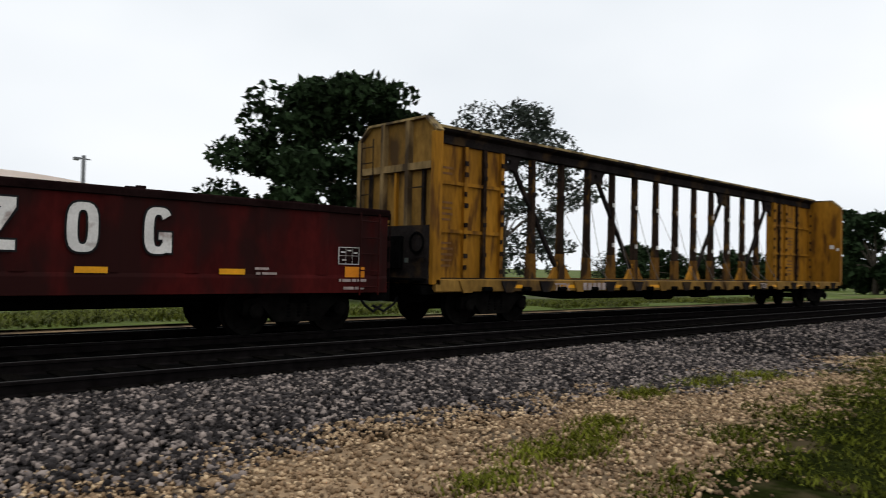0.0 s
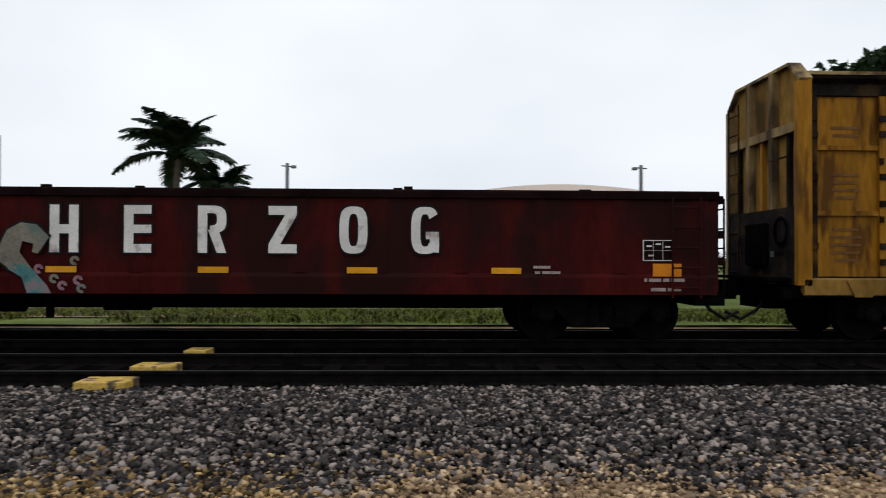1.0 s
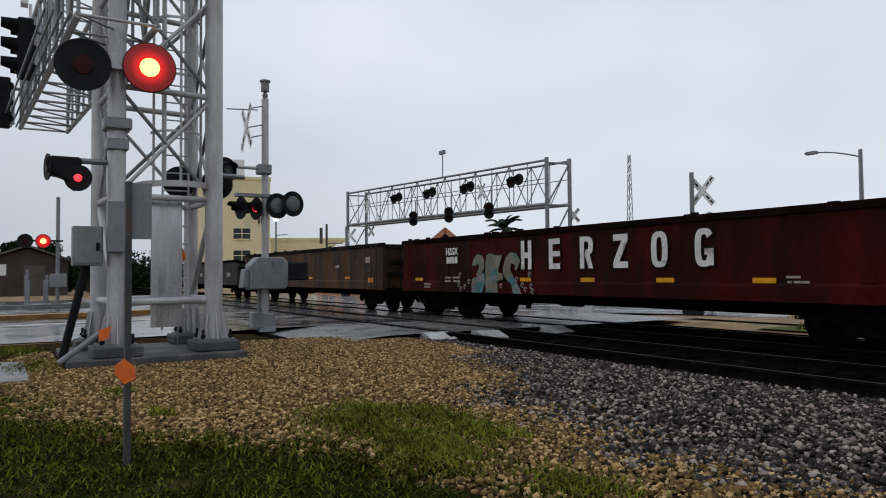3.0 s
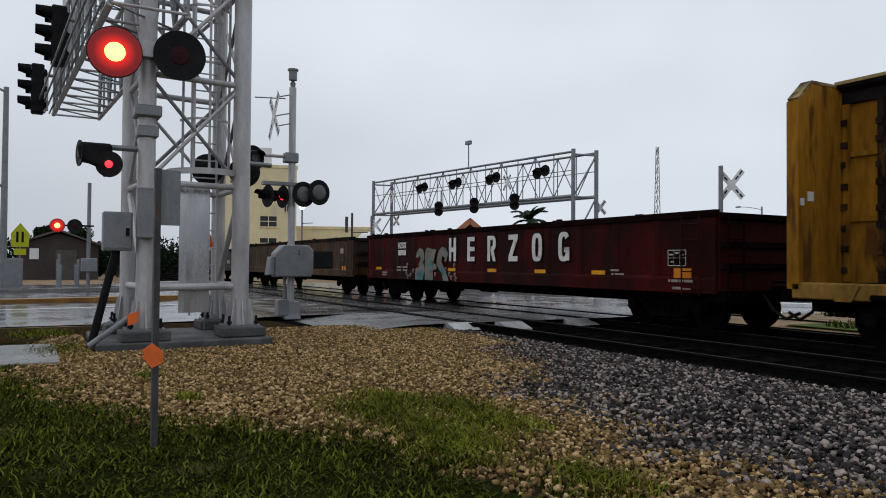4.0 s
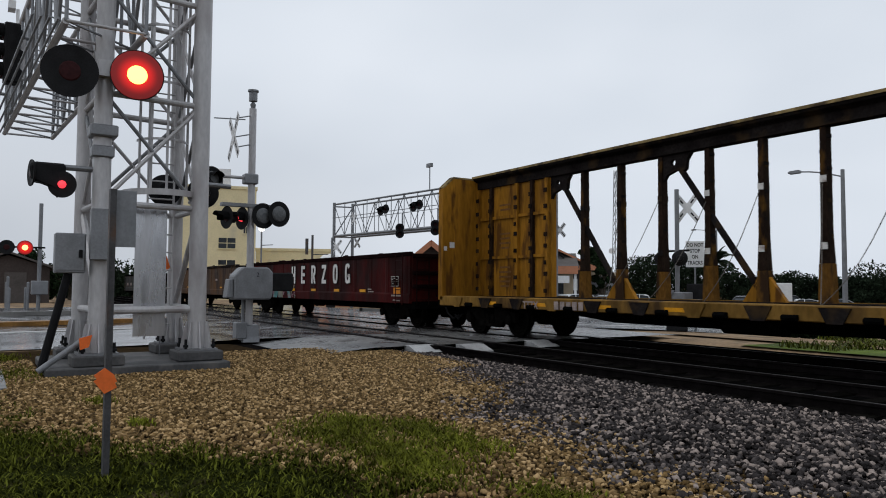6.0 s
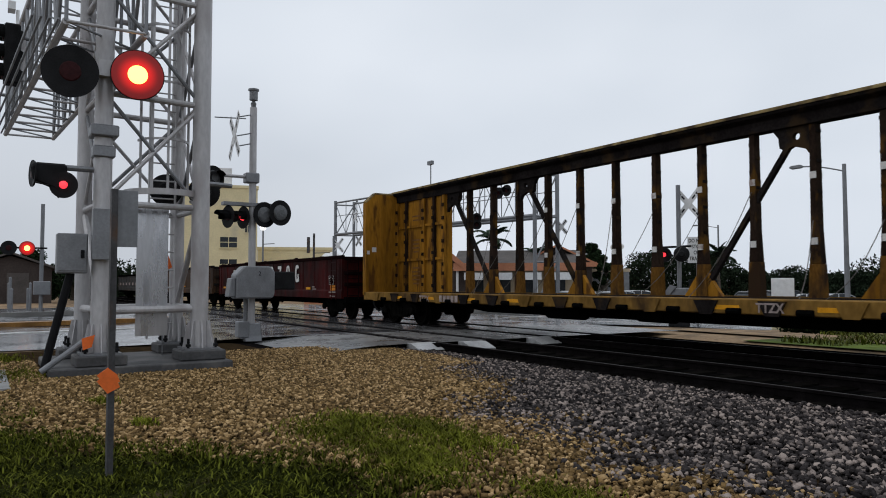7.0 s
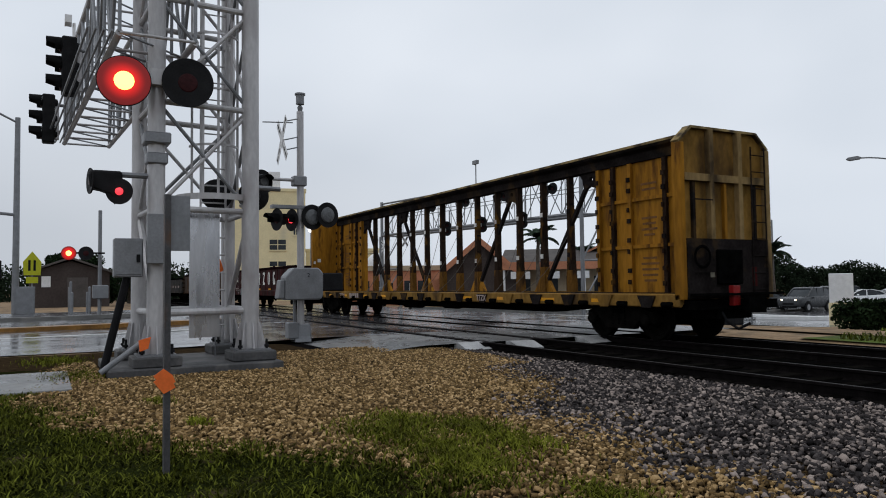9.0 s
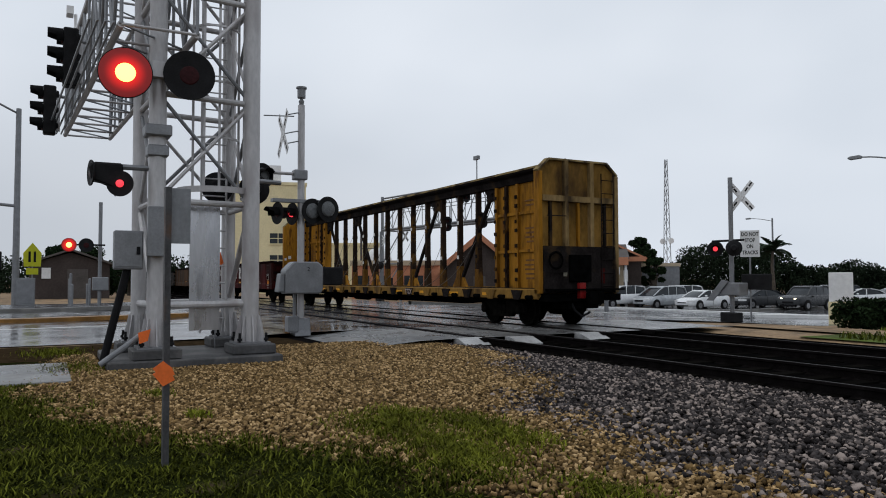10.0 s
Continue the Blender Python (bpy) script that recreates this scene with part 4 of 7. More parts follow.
        prism(bm, [(x - 0.45, deck + 0.02), (x + 0.45, deck + 0.02), (x + 0.1, deck + 0.5), (x - 0.1, deck + 0.5)], -0.05, 0.05, "y")
        part("gusset", bm, "yellow", car)
    # tie-down cables hang slack from the posts
    rr = random.Random(5)
    for i in range(1, n, 1):
        x = span0 + step * (i + 1)
        bm = bmesh.new()
        zt = deck + rr.uniform(1.3, 2.2)
        a, b = Vector((x, -0.12, zt)), Vector((x + rr.choice((-1, 1)) * rr.uniform(0.3, 0.75), -1.15, deck + 0.02))
        tube(bm, [a.lerp(b, k / 6) + Vector((0, 0, -0.22 * math.sin(math.pi * k / 6))) for k in range(7)], 0.008, 4)
        part("tie_cable", bm, "cable", car)
    # bulkheads
    for s in (-1, 1):
        x0, x1 = s * L, s * (L - 0.12)
        lo, hi = min(x0, x1), max(x0, x1)
        peak = CT - 0.06
        out = [(-W2, deck - 0.1), (W2, deck - 0.1), (W2, peak - 0.32), (W2 - 0.36, peak), (-W2 + 0.36, peak), (-W2, peak - 0.32)]
        bk = part("bulkhead", prism(bmesh.new(), out, lo + (0.05 if s < 0 else 0), hi - (0.05 if s > 0 else 0), "x"), "yellow", car)
        part("outer_sheet", prism(bmesh.new(), [(a * 0.99, b) for a, b in out], min(s * (L - 0.048), s * (L - 0.03)), max(s * (L - 0.048), s * (L - 0.03)), "x"), "grimy_yellow", bk, "grimy stained outer face")
        xo = s * (L + 0.02)
        a, b = min(s * (L - 0.055), s * (L + 0.1)), max(s * (L - 0.055), s * (L + 0.1))
        for y in (-W2 + 0.06, -0.42, 0.42, W2 - 0.06):
            zt = peak - (0.34 if abs(y) > 1 else 0.02)
            part("bulkhead_post", box(bmesh.new(), a, b + 0.0, y - 0.06, y + 0.06, deck - 0.1, zt), "grimy_beige" if y > -1 else "yellow", bk, bevel=0.008)
        for z in (peak - 1.02, deck + 1.0, deck + 0.15):
            part("bulkhead_rail", box(bmesh.new(), a + 0.003, b - 0.003, -W2 + 0.13, W2 - 0.13, z - 0.075, z + 0.075), "grimy_beige", bk)
        bm = bmesh.new()
        for p, q in (((-W2, peak - 0.32), (-W2 + 0.36, peak)), ((-W2 + 0.36, peak), (W2 - 0.36, peak)), ((W2 - 0.36, peak), (W2, peak - 0.32))):
            beam(bm, (s * (L - 0.03), p[0], p[1]), (s * (L - 0.03), q[0], q[1]), 0.2, 0.05)
        part("bulkhead_cap", bm, "pale_yellow", bk, "sun-bleached cap strip")
        ladder(bk, s * (L + 0.13), W2 - 0.62, deck - 0.1, peak - 0.3, "y", 9, "dark_chord")
        part("end_platform", box(bmesh.new(), min(s * (L - 0.2), s * (L + 0.28)), max(s * (L - 0.2), s * (L + 0.28)), -1.2, 1.2, deck - 0.3, deck - 0.12), "under", car)
        part("buffer_block", box(bmesh.new(), min(s * (L - 0.5), s * (L + 0.2)), max(s * (L - 0.5), s * (L + 0.2)), -0.5, 0.5, deck - 0.5, deck - 0.302), "under", car)
        part("brake_wheel", lathe(bmesh.new(), [(0.2, 0), (0.24, 0.02), (0.2, 0.04), (0.18, 0.02)], 16, pose(s * (L + 0.16), -0.85, deck + 0.75, 0, 90, 0), close=False), "under", bk)
        part("kick_plate", box(bmesh.new(), min(s * (L + 0.062), s * (L + 0.104)), max(s * (L + 0.062), s * (L + 0.104)), -1.19, 1.19, deck - 0.09, deck + 1.12), "dark_chord", bk, "dark grimy lower end plate")
        for k, (yy, zz, ww, hh) in enumerate(((-0.05, 0.62, 0.16, 0.3), (0.3, 0.55, 0.1, 0.22), (-0.5, 0.4, 0.12, 0.12), (0.75, 0.35, 0.14, 0.4))):
            part("paint_scrawl", box(bmesh.new(), min(s * (L + 0.1045), s * (L + 0.107)), max(s * (L + 0.1045), s * (L + 0.107)), yy - ww / 2, yy + ww / 2, deck + zz - hh / 2, deck + zz + hh / 2), "graf_grey" if k < 3 else "maroon", bk)
        part("hand_brake_box", box(bmesh.new(), min(s * (L + 0.105), s * (L + 0.2)), max(s * (L + 0.105), s * (L + 0.2)), -0.4, 0.3, deck + 0.2, deck + 0.9), "under", bk, bevel=0.02)
        for z in (deck + 0.45, deck + 1.9):
            part("grab_iron", beam(bmesh.new(), (s * (L + 0.16), -1.1, z), (s * (L + 0.16), -0.5, z), 0.025, 0.025), "dark_chord", bk)
        for y in (-0.9, 0.0, 0.9):
            part("bulkhead_stiffener", box(bmesh.new(), min(s * (L - 0.055), s * (L + 0.05)), max(s * (L - 0.055), s * (L + 0.05)), y - 0.035, y + 0.035, deck + 0.23, peak - 1.1), "dark_chord" if y else "yellow", bk)
        part("step_board", box(bmesh.new(), min(s * (L + 0.12), s * (L + 0.5)), max(s * (L + 0.12), s * (L + 0.5)), -1.15, 1.15, deck - 0.02, deck + 0.02), "under", car)
        # white tape and paint spots on the bulkhead's inner face
        xi = s * (L - 0.124)
        for y, z, w, h in ((-1.22, deck + 1.35, 0.05, 0.12), (-1.0, deck + 1.45, 0.08, 0.16)):
            part("tape_patch", box(bmesh.new(), xi - 0.003, xi + 0.003, y - w, y + w, z - h / 2, z + h / 2), "white_paint", bk)
        coupler(car, s * (L + 0.05), s)
        bogie(car, s * (L - 2.05))
    part("marker_light", box(bmesh.new(), L + 0.3, L + 0.42, -0.28, -0.08, 0.75, 1.15), "red_signal_lens", car, "red end-of-train marker box", bevel=0.01)
    return car


WHEELS = []
red = gondola("gondola_car", "maroon open-top gondola wagon with large white lettering and graffiti", "maroon", "maroon_dark", 15.9, 2.29, 0.80, 14, -6.85)
brown = gondola("gondola_car", "rusty brown open-top gondola wagon", "brown", "dark_chord", 15.9, 2.3, 0.80, 14, -24.2)
sooty = gondola("gondola_car", "sooty black open-top gondola wagon with pale stencils", "blackcar", "under", 15.9, 2.1, 0.80, 12, -41.6)
beamcar = centerbeam(13.9, 22.75)
CARS = ((red, -6.85), (brown, -24.2), (sooty, -41.6), (beamcar, 13.9))
SIDE = -1.517
# big white block letters with a dark edge, on the maroon side; x along the car from its middle
def block_letter(ch, x, zc, g, y, material, name, label):
    """One condensed block letter; g widens its strokes."""
    w, h, t = 0.41, 0.69, 0.135
    bm = bmesh.new()
    x0, x1, z0, z1 = x - w / 2, x + w / 2, zc - h / 2, zc + h / 2
    ya, yb = y - 0.002, y + 0.002

    def bar(a, b, c, d):
        box(bm, a, b, ya, yb, c, d)

    def ring(a0, a1, cz, rz, rx=w / 2, cx=x, n=26):
        """A squared-off loop of the stroke's width from angle a0 to a1."""
        pts = []
        for i in range(n + 1):
            a = radians(a0 + (a1 - a0) * i / n)
            c, s = math.cos(a), math.sin(a)
            k = (abs(c) ** 3.2 + abs(s) ** 3.2) ** (-1 / 3.2)
            pts.append(((cx + (rx + g) * k * c, cz + (rz + g) * k * s), (cx + (rx - t - g) * k * c, cz + (rz - t * 0.8 - g) * k * s)))
        for (o, q), (o2, q2) in zip(pts, pts[1:]):
            prism(bm, [o, o2, q2, q], ya, yb, "y")

    if ch == "H":
        bar(x0 - g, x0 + t + g, z0 - g, z1 + g)
        bar(x1 - t - g, x1 + g, z0 - g, z1 + g)
        bar(x0 + t + g, x1 - t - g, zc - 0.07 - g, zc + 0.06 + g)
    elif ch == "E":
        bar(x0 - g, x0 + t + g, z0 - g, z1 + g)
        for a, b in ((z1 - 0.125, z1), (zc - 0.06, zc + 0.06), (z0, z0 + 0.125)):
            bar(x0 + t + g, x1 - 0.02 + g, a - g, b + g)
    elif ch == "Z":
        bar(x0 - g, x1 + g, z1 - 0.13 - g, z1 + g)
        bar(x0 - g, x1 + g, z0 - g, z0 + 0.13 + g)
        prism(bm, [(x0 - g, z0 + 0.13 + g), (x0 + 0.17 + g, z0 + 0.13 + g), (x1 + g, z1 - 0.13 - g), (x1 - 0.17 - g, z1 - 0.13 - g)], ya, yb, "y")
    elif ch == "O":
        ring(0, 360, zc, h / 2)
    elif ch == "G":
        ring(38, 318, zc, h / 2)
        bar(x + 0.01 - g, x1 + g, zc - 0.13 - g, zc - 0.02 + g)
        bar(x1 - t - g, x1 + g, z0 + 0.02 - g, zc - 0.13 - g)
    elif ch == "R":
        bar(x0 - g, x0 + t + g, z0 - g, z1 + g)
        ring(-90, 90, z1 - 0.2, 0.2, 0.235, x - 0.03, 14)
        prism(bm, [(x - 0.06 - g, z1 - 0.35 - g), (x + 0.1 + g, z1 - 0.38), (x1 + g, z0 - g), (x1 - t - g, z0 - g)], ya, yb, "y")
        bar(x0 + t + g, x - 0.03, z1 - 0.11 - g, z1 + g)
    part(name, bm, material, red, label)


for ch, x in zip("HERZOG", (-1.62, -0.56, 0.50, 1.52, 2.55, 3.60)):
    block_letter(ch, x, 1.685, 0.028, SIDE + 0.003, "black", "letter_outline", "black outline of a painted letter")
    block_letter(ch, x, 1.685, 0.0, SIDE - 0.003, "white_paint", "letter", "large white painted letter")


# ---- signals at the crossing ----
def flasher(parent, m, radius=0.30, lit=None, hood=True, name="flasher"):
    """A round-backed crossing light facing local +z, its hood over the lens."""
    disc = part(name, lathe(bmesh.new(), [(radius * 0.3, -0.06), (radius * 0.96, -0.012), (radius, 0.0), (radius, 0.014), (radius * 0.94, 0.012), (radius * 0.5, 0.008)], 32, m), "disc_back", parent, "round black backing plate", smooth=True)
    part("housing", lathe(bmesh.new(), [(radius * 0.3, -0.24), (radius * 0.45, -0.2), (radius * 0.47, -0.03)], 20, m), "hood", disc)
    if lit == "small":
        part("lens", lathe(bmesh.new(), [(radius * 0.3, 0.012), (radius * 0.25, 0.06), (radius * 0.1, 0.08)], 16, m), "red_small", disc, "glowing red lens")
    elif lit == "grey":
        part("lens", lathe(bmesh.new(), [(radius * 0.62, 0.009), (radius * 0.55, 0.05), (radius * 0.25, 0.08)], 24, m), "lens_grey", disc, "unlit smoked lens")
    else:
        part("lens", lathe(bmesh.new(), [(radius * 0.38, 0.009), (radius * 0.34, 0.02), (radius * 0.15, 0.026)], 24, m), "lens_off", disc, "dull unlit red lens")
    if hood:
        bm = bmesh.new()
        n, rings = 18, []
        for z, k in ((0.012, 1.0), (0.30, 0.96)):
            row = []
            for i in range(n + 1):
                a = radians(-25 + 230 * i / n)
                row.append(bm.verts.new(m @ Vector((radius * 0.56 * k * math.cos(a), radius * 0.56 * k * math.sin(a), z if 40 < i * 230 / n < 190 else z * 0.6))))
            rings.append(row)
        for i in range(n):
            bm.faces.new((rings[0][i], rings[0][i + 1], rings[1][i + 1], rings[1][i]))
        bmesh.ops.solidify(bm, geom=list(bm.faces), thickness=0.008)
        part("hood", bm, "hood", disc)
    return disc


def facing(x, y, z, deg, tilt=0):
    """A pose whose local z points along the ground bearing deg (0: +x, 90: +y), its local y up."""
    return Matrix.Translation((x, y, z)) @ pose(0, 0, 0, 0, 0, deg + 90) @ pose(0, 0, 0, 90 + tilt, 0, 0)


FLASHING = []


def flashing_light(parent, left, right, radius):
    """The light of an alternating pair: it stands now in one round backing, now in the other."""
    core = part("lit_lens", lathe(bmesh.new(), [(radius * 0.37, 0.030), (radius * 0.34, 0.045), (radius * 0.2, 0.055)], 24), "red_core", parent, "glowing signal lens")
    # glowing disc added for the lamp's red light on the dark backing
    part("lens_glow", lathe(bmesh.new(), [(radius * 0.965, 0.0145), (radius * 0.95, 0.020), (radius * 0.7, 0.024), (radius * 0.38, 0.029)], 40), "red_halo", core, "added glow for the red light on the backing plate")
    core.matrix_local = right
    FLASHING.append((core, left, right))


def crossbuck(parent, x, y, z, deg, ln=1.25):
    for a in (-48, 48):
        m = facing(x, y, z, deg) @ pose(0, 0, 0.006 * (1 if a > 0 else -1), 0, 0, a)
        blade = part("crossbuck_blade", box(bmesh.new(), -ln / 2, ln / 2, -0.11, 0.11, -0.004, 0.004, m), "sign_white", parent, "white reflective crossbuck blade")
        for u in (-0.42, -0.25, 0.25, 0.42):
            part("letter_bar", box(bmesh.new(), u * ln - 0.085, u * ln + 0.085, -0.03, 0.03, 0.0045, 0.0055, m), "black", blade)


def tower_and_cantilever():
    tw = thing("signal_tower", pose(0, 0, 0), "silver-painted steel lattice signal tower with cantilever arm, ladder and cage", "signal tower")
    A, B, D, C = (-12.45, 1.55), (-12.6, 3.08), (-14.2, 3.05), (-14.0, 1.46)
    H = 9.6
    for (x, y), r in ((A, 0.135), (B, 0.145), (D, 0.125), (C, 0.125)):
        bm = bmesh.new()
        rod(bm, (x, y, 0.30), (x, y, H), r, 20)
        leg = part("leg", bm, "alu", tw, "thick silver-painted tube leg", smooth=True)
        bm = bmesh.new()
        box(bm, x - 0.28, x + 0.28, y - 0.28, y + 0.28, 0.285, 0.315)
        part("base_plate", bm, "alu_dull", leg)
        for i in range(8):
            a = 2 * math.pi * i / 8
            bm = bmesh.new()
            c, s = math.cos(a), math.sin(a)
            prism(bm, [(r + 0.002, 0.316), (r + 0.12, 0.316), (r + 0.03, 0.75), (r + 0.002, 0.75)], -0.008, 0.008, "y")
            bmesh.ops.transform(bm, matrix=pose(x, y, 0, 0, 0, math.degrees(a)), verts=bm.verts)
            part("stiffener", bm, "alu", leg)
        for sx, sy in ((-1, -1), (1, -1), (-1, 1), (1, 1)):
            bm = bmesh.new()
            rod(bm, (x + sx * 0.22, y + sy * 0.22, 0.316), (x + sx * 0.22, y + sy * 0.22, 0.47), 0.022, 8)
            rod(bm, (x + sx * 0.22, y + sy * 0.22, 0.34), (x + sx * 0.22, y + sy * 0.22, 0.38), 0.045, 6)
            part("anchor_bolt", bm, "hood", leg)
    # rings of horizontals and crossed braces; the lowest bay stays open
    zs = [2.62, 4.35, 6.05, 7.75, 9.45]
    faces = ((A, B), (B, D), (D, C), (C, A))
    for i, z in enumerate([0.95] + zs):
        for p, q in faces:
            part("strut", rod(bmesh.new(), (*p, z), (*q, z), 0.05 if i else 0.06, 10), "alu", tw)
    for z0, z1 in zip(zs, zs[1:]):
        for p, q in faces:
            part("brace", rod(bmesh.new(), (*p, z0), (*q, z1), 0.033, 8), "alu", tw)
            part("brace", rod(bmesh.new(), (*q, z0), (*p, z1), 0.033, 8), "alu_dull", tw)
    for p, q in ((B, D), (C, A)):
        part("brace", rod(bmesh.new(), (*p, 2.62), (*q, 0.95), 0.05, 8), "alu", tw)
    # ladder with cage and climb guard, on the face towards the viewer
    lx, ly = -13.05, 2.55
    bm = bmesh.new()
    for s in (-0.21, 0.21):
        box(bm, lx - 0.035, lx + 0.035, ly + s - 0.012, ly + s + 0.012, 0.45, H)
    lad = part("ladder", bm, "alu", tw)
    for i in range(30):
        part("rung", rod(bmesh.new(), (lx, ly - 0.2, 0.7 + 0.3 * i), (lx, ly + 0.2, 0.7 + 0.3 * i), 0.014, 6), "alu", lad)
    part("climb_guard", box(bmesh.new(), lx + 0.05, lx + 0.062, ly - 0.40, ly + 0.10, 0.5, 2.7), "sheet", tw, "plain aluminium climb guard sheet")
    for k, z in enumerate((2.85, 3.75, 4.7, 5.65, 6.6, 7.5, 8.5)):
        bm = bmesh.new()
        n = 16
        r = 0.62 if k == 0 else 0.40
        hgt = 0.10 if k == 0 else 0.035
        pts = [(lx + 0.02 + r * 1.05 * math.sin(math.pi * i / n), ly - r * math.cos(math.pi * i / n)) for i in range(n + 1)]
        ring = []
        for i, (px, py) in enumerate(pts):
            ux, uy = (px - lx) / r * 0.012, (py - ly) / r * 0.012
            ring.append([bm.verts.new((px + a * ux, py + a * uy, z + b * hgt / 2)) for a, b in ((-1, -1), (1, -1), (1, 1), (-1, 1))])
        for e, g in zip(ring, ring[1:]):
            for k2 in range(4):
                bm.faces.new((e[k2], e[(k2 + 1) % 4], g[(k2 + 1) % 4], g[k2]))
        bm.faces.new(ring[0])
        bm.faces.new(ring[-1][::-1])
        part("cage_hoop", bm, "alu", tw)
    for i in range(5):
        a = math.pi * (i + 0.5) / 5
        p = (lx + 0.02 + 0.41 * math.sin(a), ly - 0.40 * math.cos(a))
        part("cage_bar", box(bmesh.new(), p[0] - 0.008, p[0] + 0.008, p[1] - 0.02, p[1] + 0.02, 2.85, H), "alu", tw)
    for y0 in (ly - 0.62, ly + 0.62):
        part("platform_arm", rod(bmesh.new(), (lx, y0, 2.84), (lx - 0.6, y0, 2.84), 0.04, 8), "alu", tw)
    # plinth
    part("plinth", box(bmesh.new(), -14.5, -12.05, 0.85, 3.5, -0.02, 0.12), "plinth", tw, "low damp concrete plinth", bevel=0.02)
    for (x, y) in (A, B, D, C):
        part("pier", box(bmesh.new(), x - 0.34, x + 0.34, y - 0.36, y + 0.36, 0.122, 0.284), "plinth", tw, bevel=0.02)
    # cantilever truss over the road
    z0, z1 = 5.2, 7.1
    a0, a1, b0, b1 = Vector((-11.9, 0.95, 0)), Vector((-11.9, 2.05, 0)), Vector((-21.8, 0.42, 0)), Vector((-21.8, 1.5, 0))
    chord = {}
    for key, (p, q) in (("l", (a0, b0)), ("r", (a1, b1))):
        for z in (z0, z1):
            chord[key, z] = (p + Vector((0, 0, z)), q + Vector((0, 0, z)))
            part("chord", rod(bmesh.new(), *chord[key, z], 0.055, 10), "alu", tw)
    n = 11
    def node(key, z, i):
        p, q = chord[key, z]
        return p.lerp(q, i / n)
    for i in range(n + 1):
        for key in "lr":
            part("truss_post", rod(bmesh.new(), node(key, z0, i), node(key, z1, i), 0.028, 8), "alu_dull", tw)
        for z in (z0, z1):
            part("cross_strut", rod(bmesh.new(), node("l", z, i), node("r", z, i), 0.026, 8), "alu", tw)
    for i in range(n):
        for key in "lr":
            a, b = ((z0, z1) if i % 2 else (z1, z0))
            part("diagonal", rod(bmesh.new(), node(key, a, i), node(key, b, i + 1), 0.03, 8), "alu_dull", tw)
        for z in (z0, z1):
            part("plan_brace", rod(bmesh.new(), node("l", z, i), node("r", z, i + 1), 0.02, 6), "alu_dull", tw)
    # walkway rail hung on the side of the arm
    bm = bmesh.new()
    for i in range(4):
        p, q = chord["l", z0]
        o = Vector((0, -0.10 - 0.11 * i, 0.02))
        rod(bm, p + o, q + o, 0.02, 6)
    part("walkway_grating", bm, "alu_dull", tw)
    # signal heads in pairs, back to back, on drop brackets near the arm's end
    for x, y, z in ((-16.6, 0.27, 5.87), (-20.2, -0.08, 5.5)):
        br = part("signal_bracket", rod(bmesh.new(), (x, y + 0.5, z + 0.35), (x, y - 0.1, z + 0.35), 0.04, 8), "alu_dull", tw)
        head = part("signal_head", box(bmesh.new(), x - 0.17, x + 0.17, y - 0.02, y + 0.26, z - 0.60, z + 0.58), "hood", tw, "black three-lamp signal head with hoods", bevel=0.03)
        part("mount_plate", box(bmesh.new(), x - 0.08, x + 0.08, y + 0.265, y + 0.35, z - 0.5, z + 0.3), "alu", head)
        for dz in (0.385, 0.0, -0.385):
            bm = bmesh.new()
            rings = []
            for u, k in ((-0.022, 1.0), (-0.30, 0.97)):
                rings.append([bm.verts.new((x + 0.185 * k * math.cos(radians(-35 + 250 * i / 16)), y + (u if 2 < i < 14 else u * 0.45), z + dz + 0.185 * k * math.sin(radians(-35 + 250 * i / 16)))) for i in range(17)])
            for i in range(16):
                bm.faces.new((rings[0][i], rings[0][i + 1], rings[1][i + 1], rings[1][i]))
            bmesh.ops.solidify(bm, geom=list(bm.faces), thickness=0.012)
            part("hood", bm, "hood", head)
            part("lens", lathe(bmesh.new(), [(0.13, 0), (0.11, 0.03), (0.04, 0.04)], 14, facing(x, y - 0.022, z + dz, -90)), "lens_off", head)
            part("back_cap", lathe(bmesh.new(), [(0.12, 0), (0.10, 0.05), (0.03, 0.07)], 12, facing(x, y + 0.262, z + dz, 90)), "hood", head)
    # small camera on top of the arm
    bm = bmesh.new()
    rod(bm, (-19.3, 0.55, z1), (-19.3, 0.55, z1 + 0.55), 0.035, 8)
    box(bm, -19.45, -19.1, 0.35, 0.5, z1 + 0.5, z1 + 0.68)
    part("camera_housing", bm, "sign_white", tw)
    # lights on the front leg
    mx, my = A
    bm = bmesh.new()
    rod(bm, (mx + 0.2, my - 0.5, 4.63), (mx + 0.2, my + 0.42, 4.63), 0.03, 8)
    box(bm, mx - 0.17, mx + 0.24, my - 0.12, my + 0.12, 4.55, 4.80)
    part("cross_arm", bm, "alu", tw)
    pair = facing(mx + 0.3, 1.04, 4.53, -4), facing(mx + 0.3, 1.98, 4.61, -4)
    for m in pair:
        flasher(tw, m, 0.395, None, False)
    flashing_light(tw, *pair, 0.395)
    for z, w, m in ((3.72, 0.2, "alu_dull"), (3.4, 0.16, "alu_dull")):
        part("band_clamp", box(bmesh.new(), mx - w, mx + w, my - w, my + w, z - 0.09, z + 0.09), m, tw, bevel=0.02)
    bm = bmesh.new()
    rod(bm, (mx, my, 3.12), (mx, 0.86, 3.12), 0.045, 8)
    rod(bm, (mx, 0.98, 3.12), (mx, 0.98, 2.92), 0.035, 8)
    part("side_arm", bm, "alu_dull", tw)
    flasher(tw, facing(mx, 0.6, 3.0, -80), 0.2, None, False, "side_flasher")
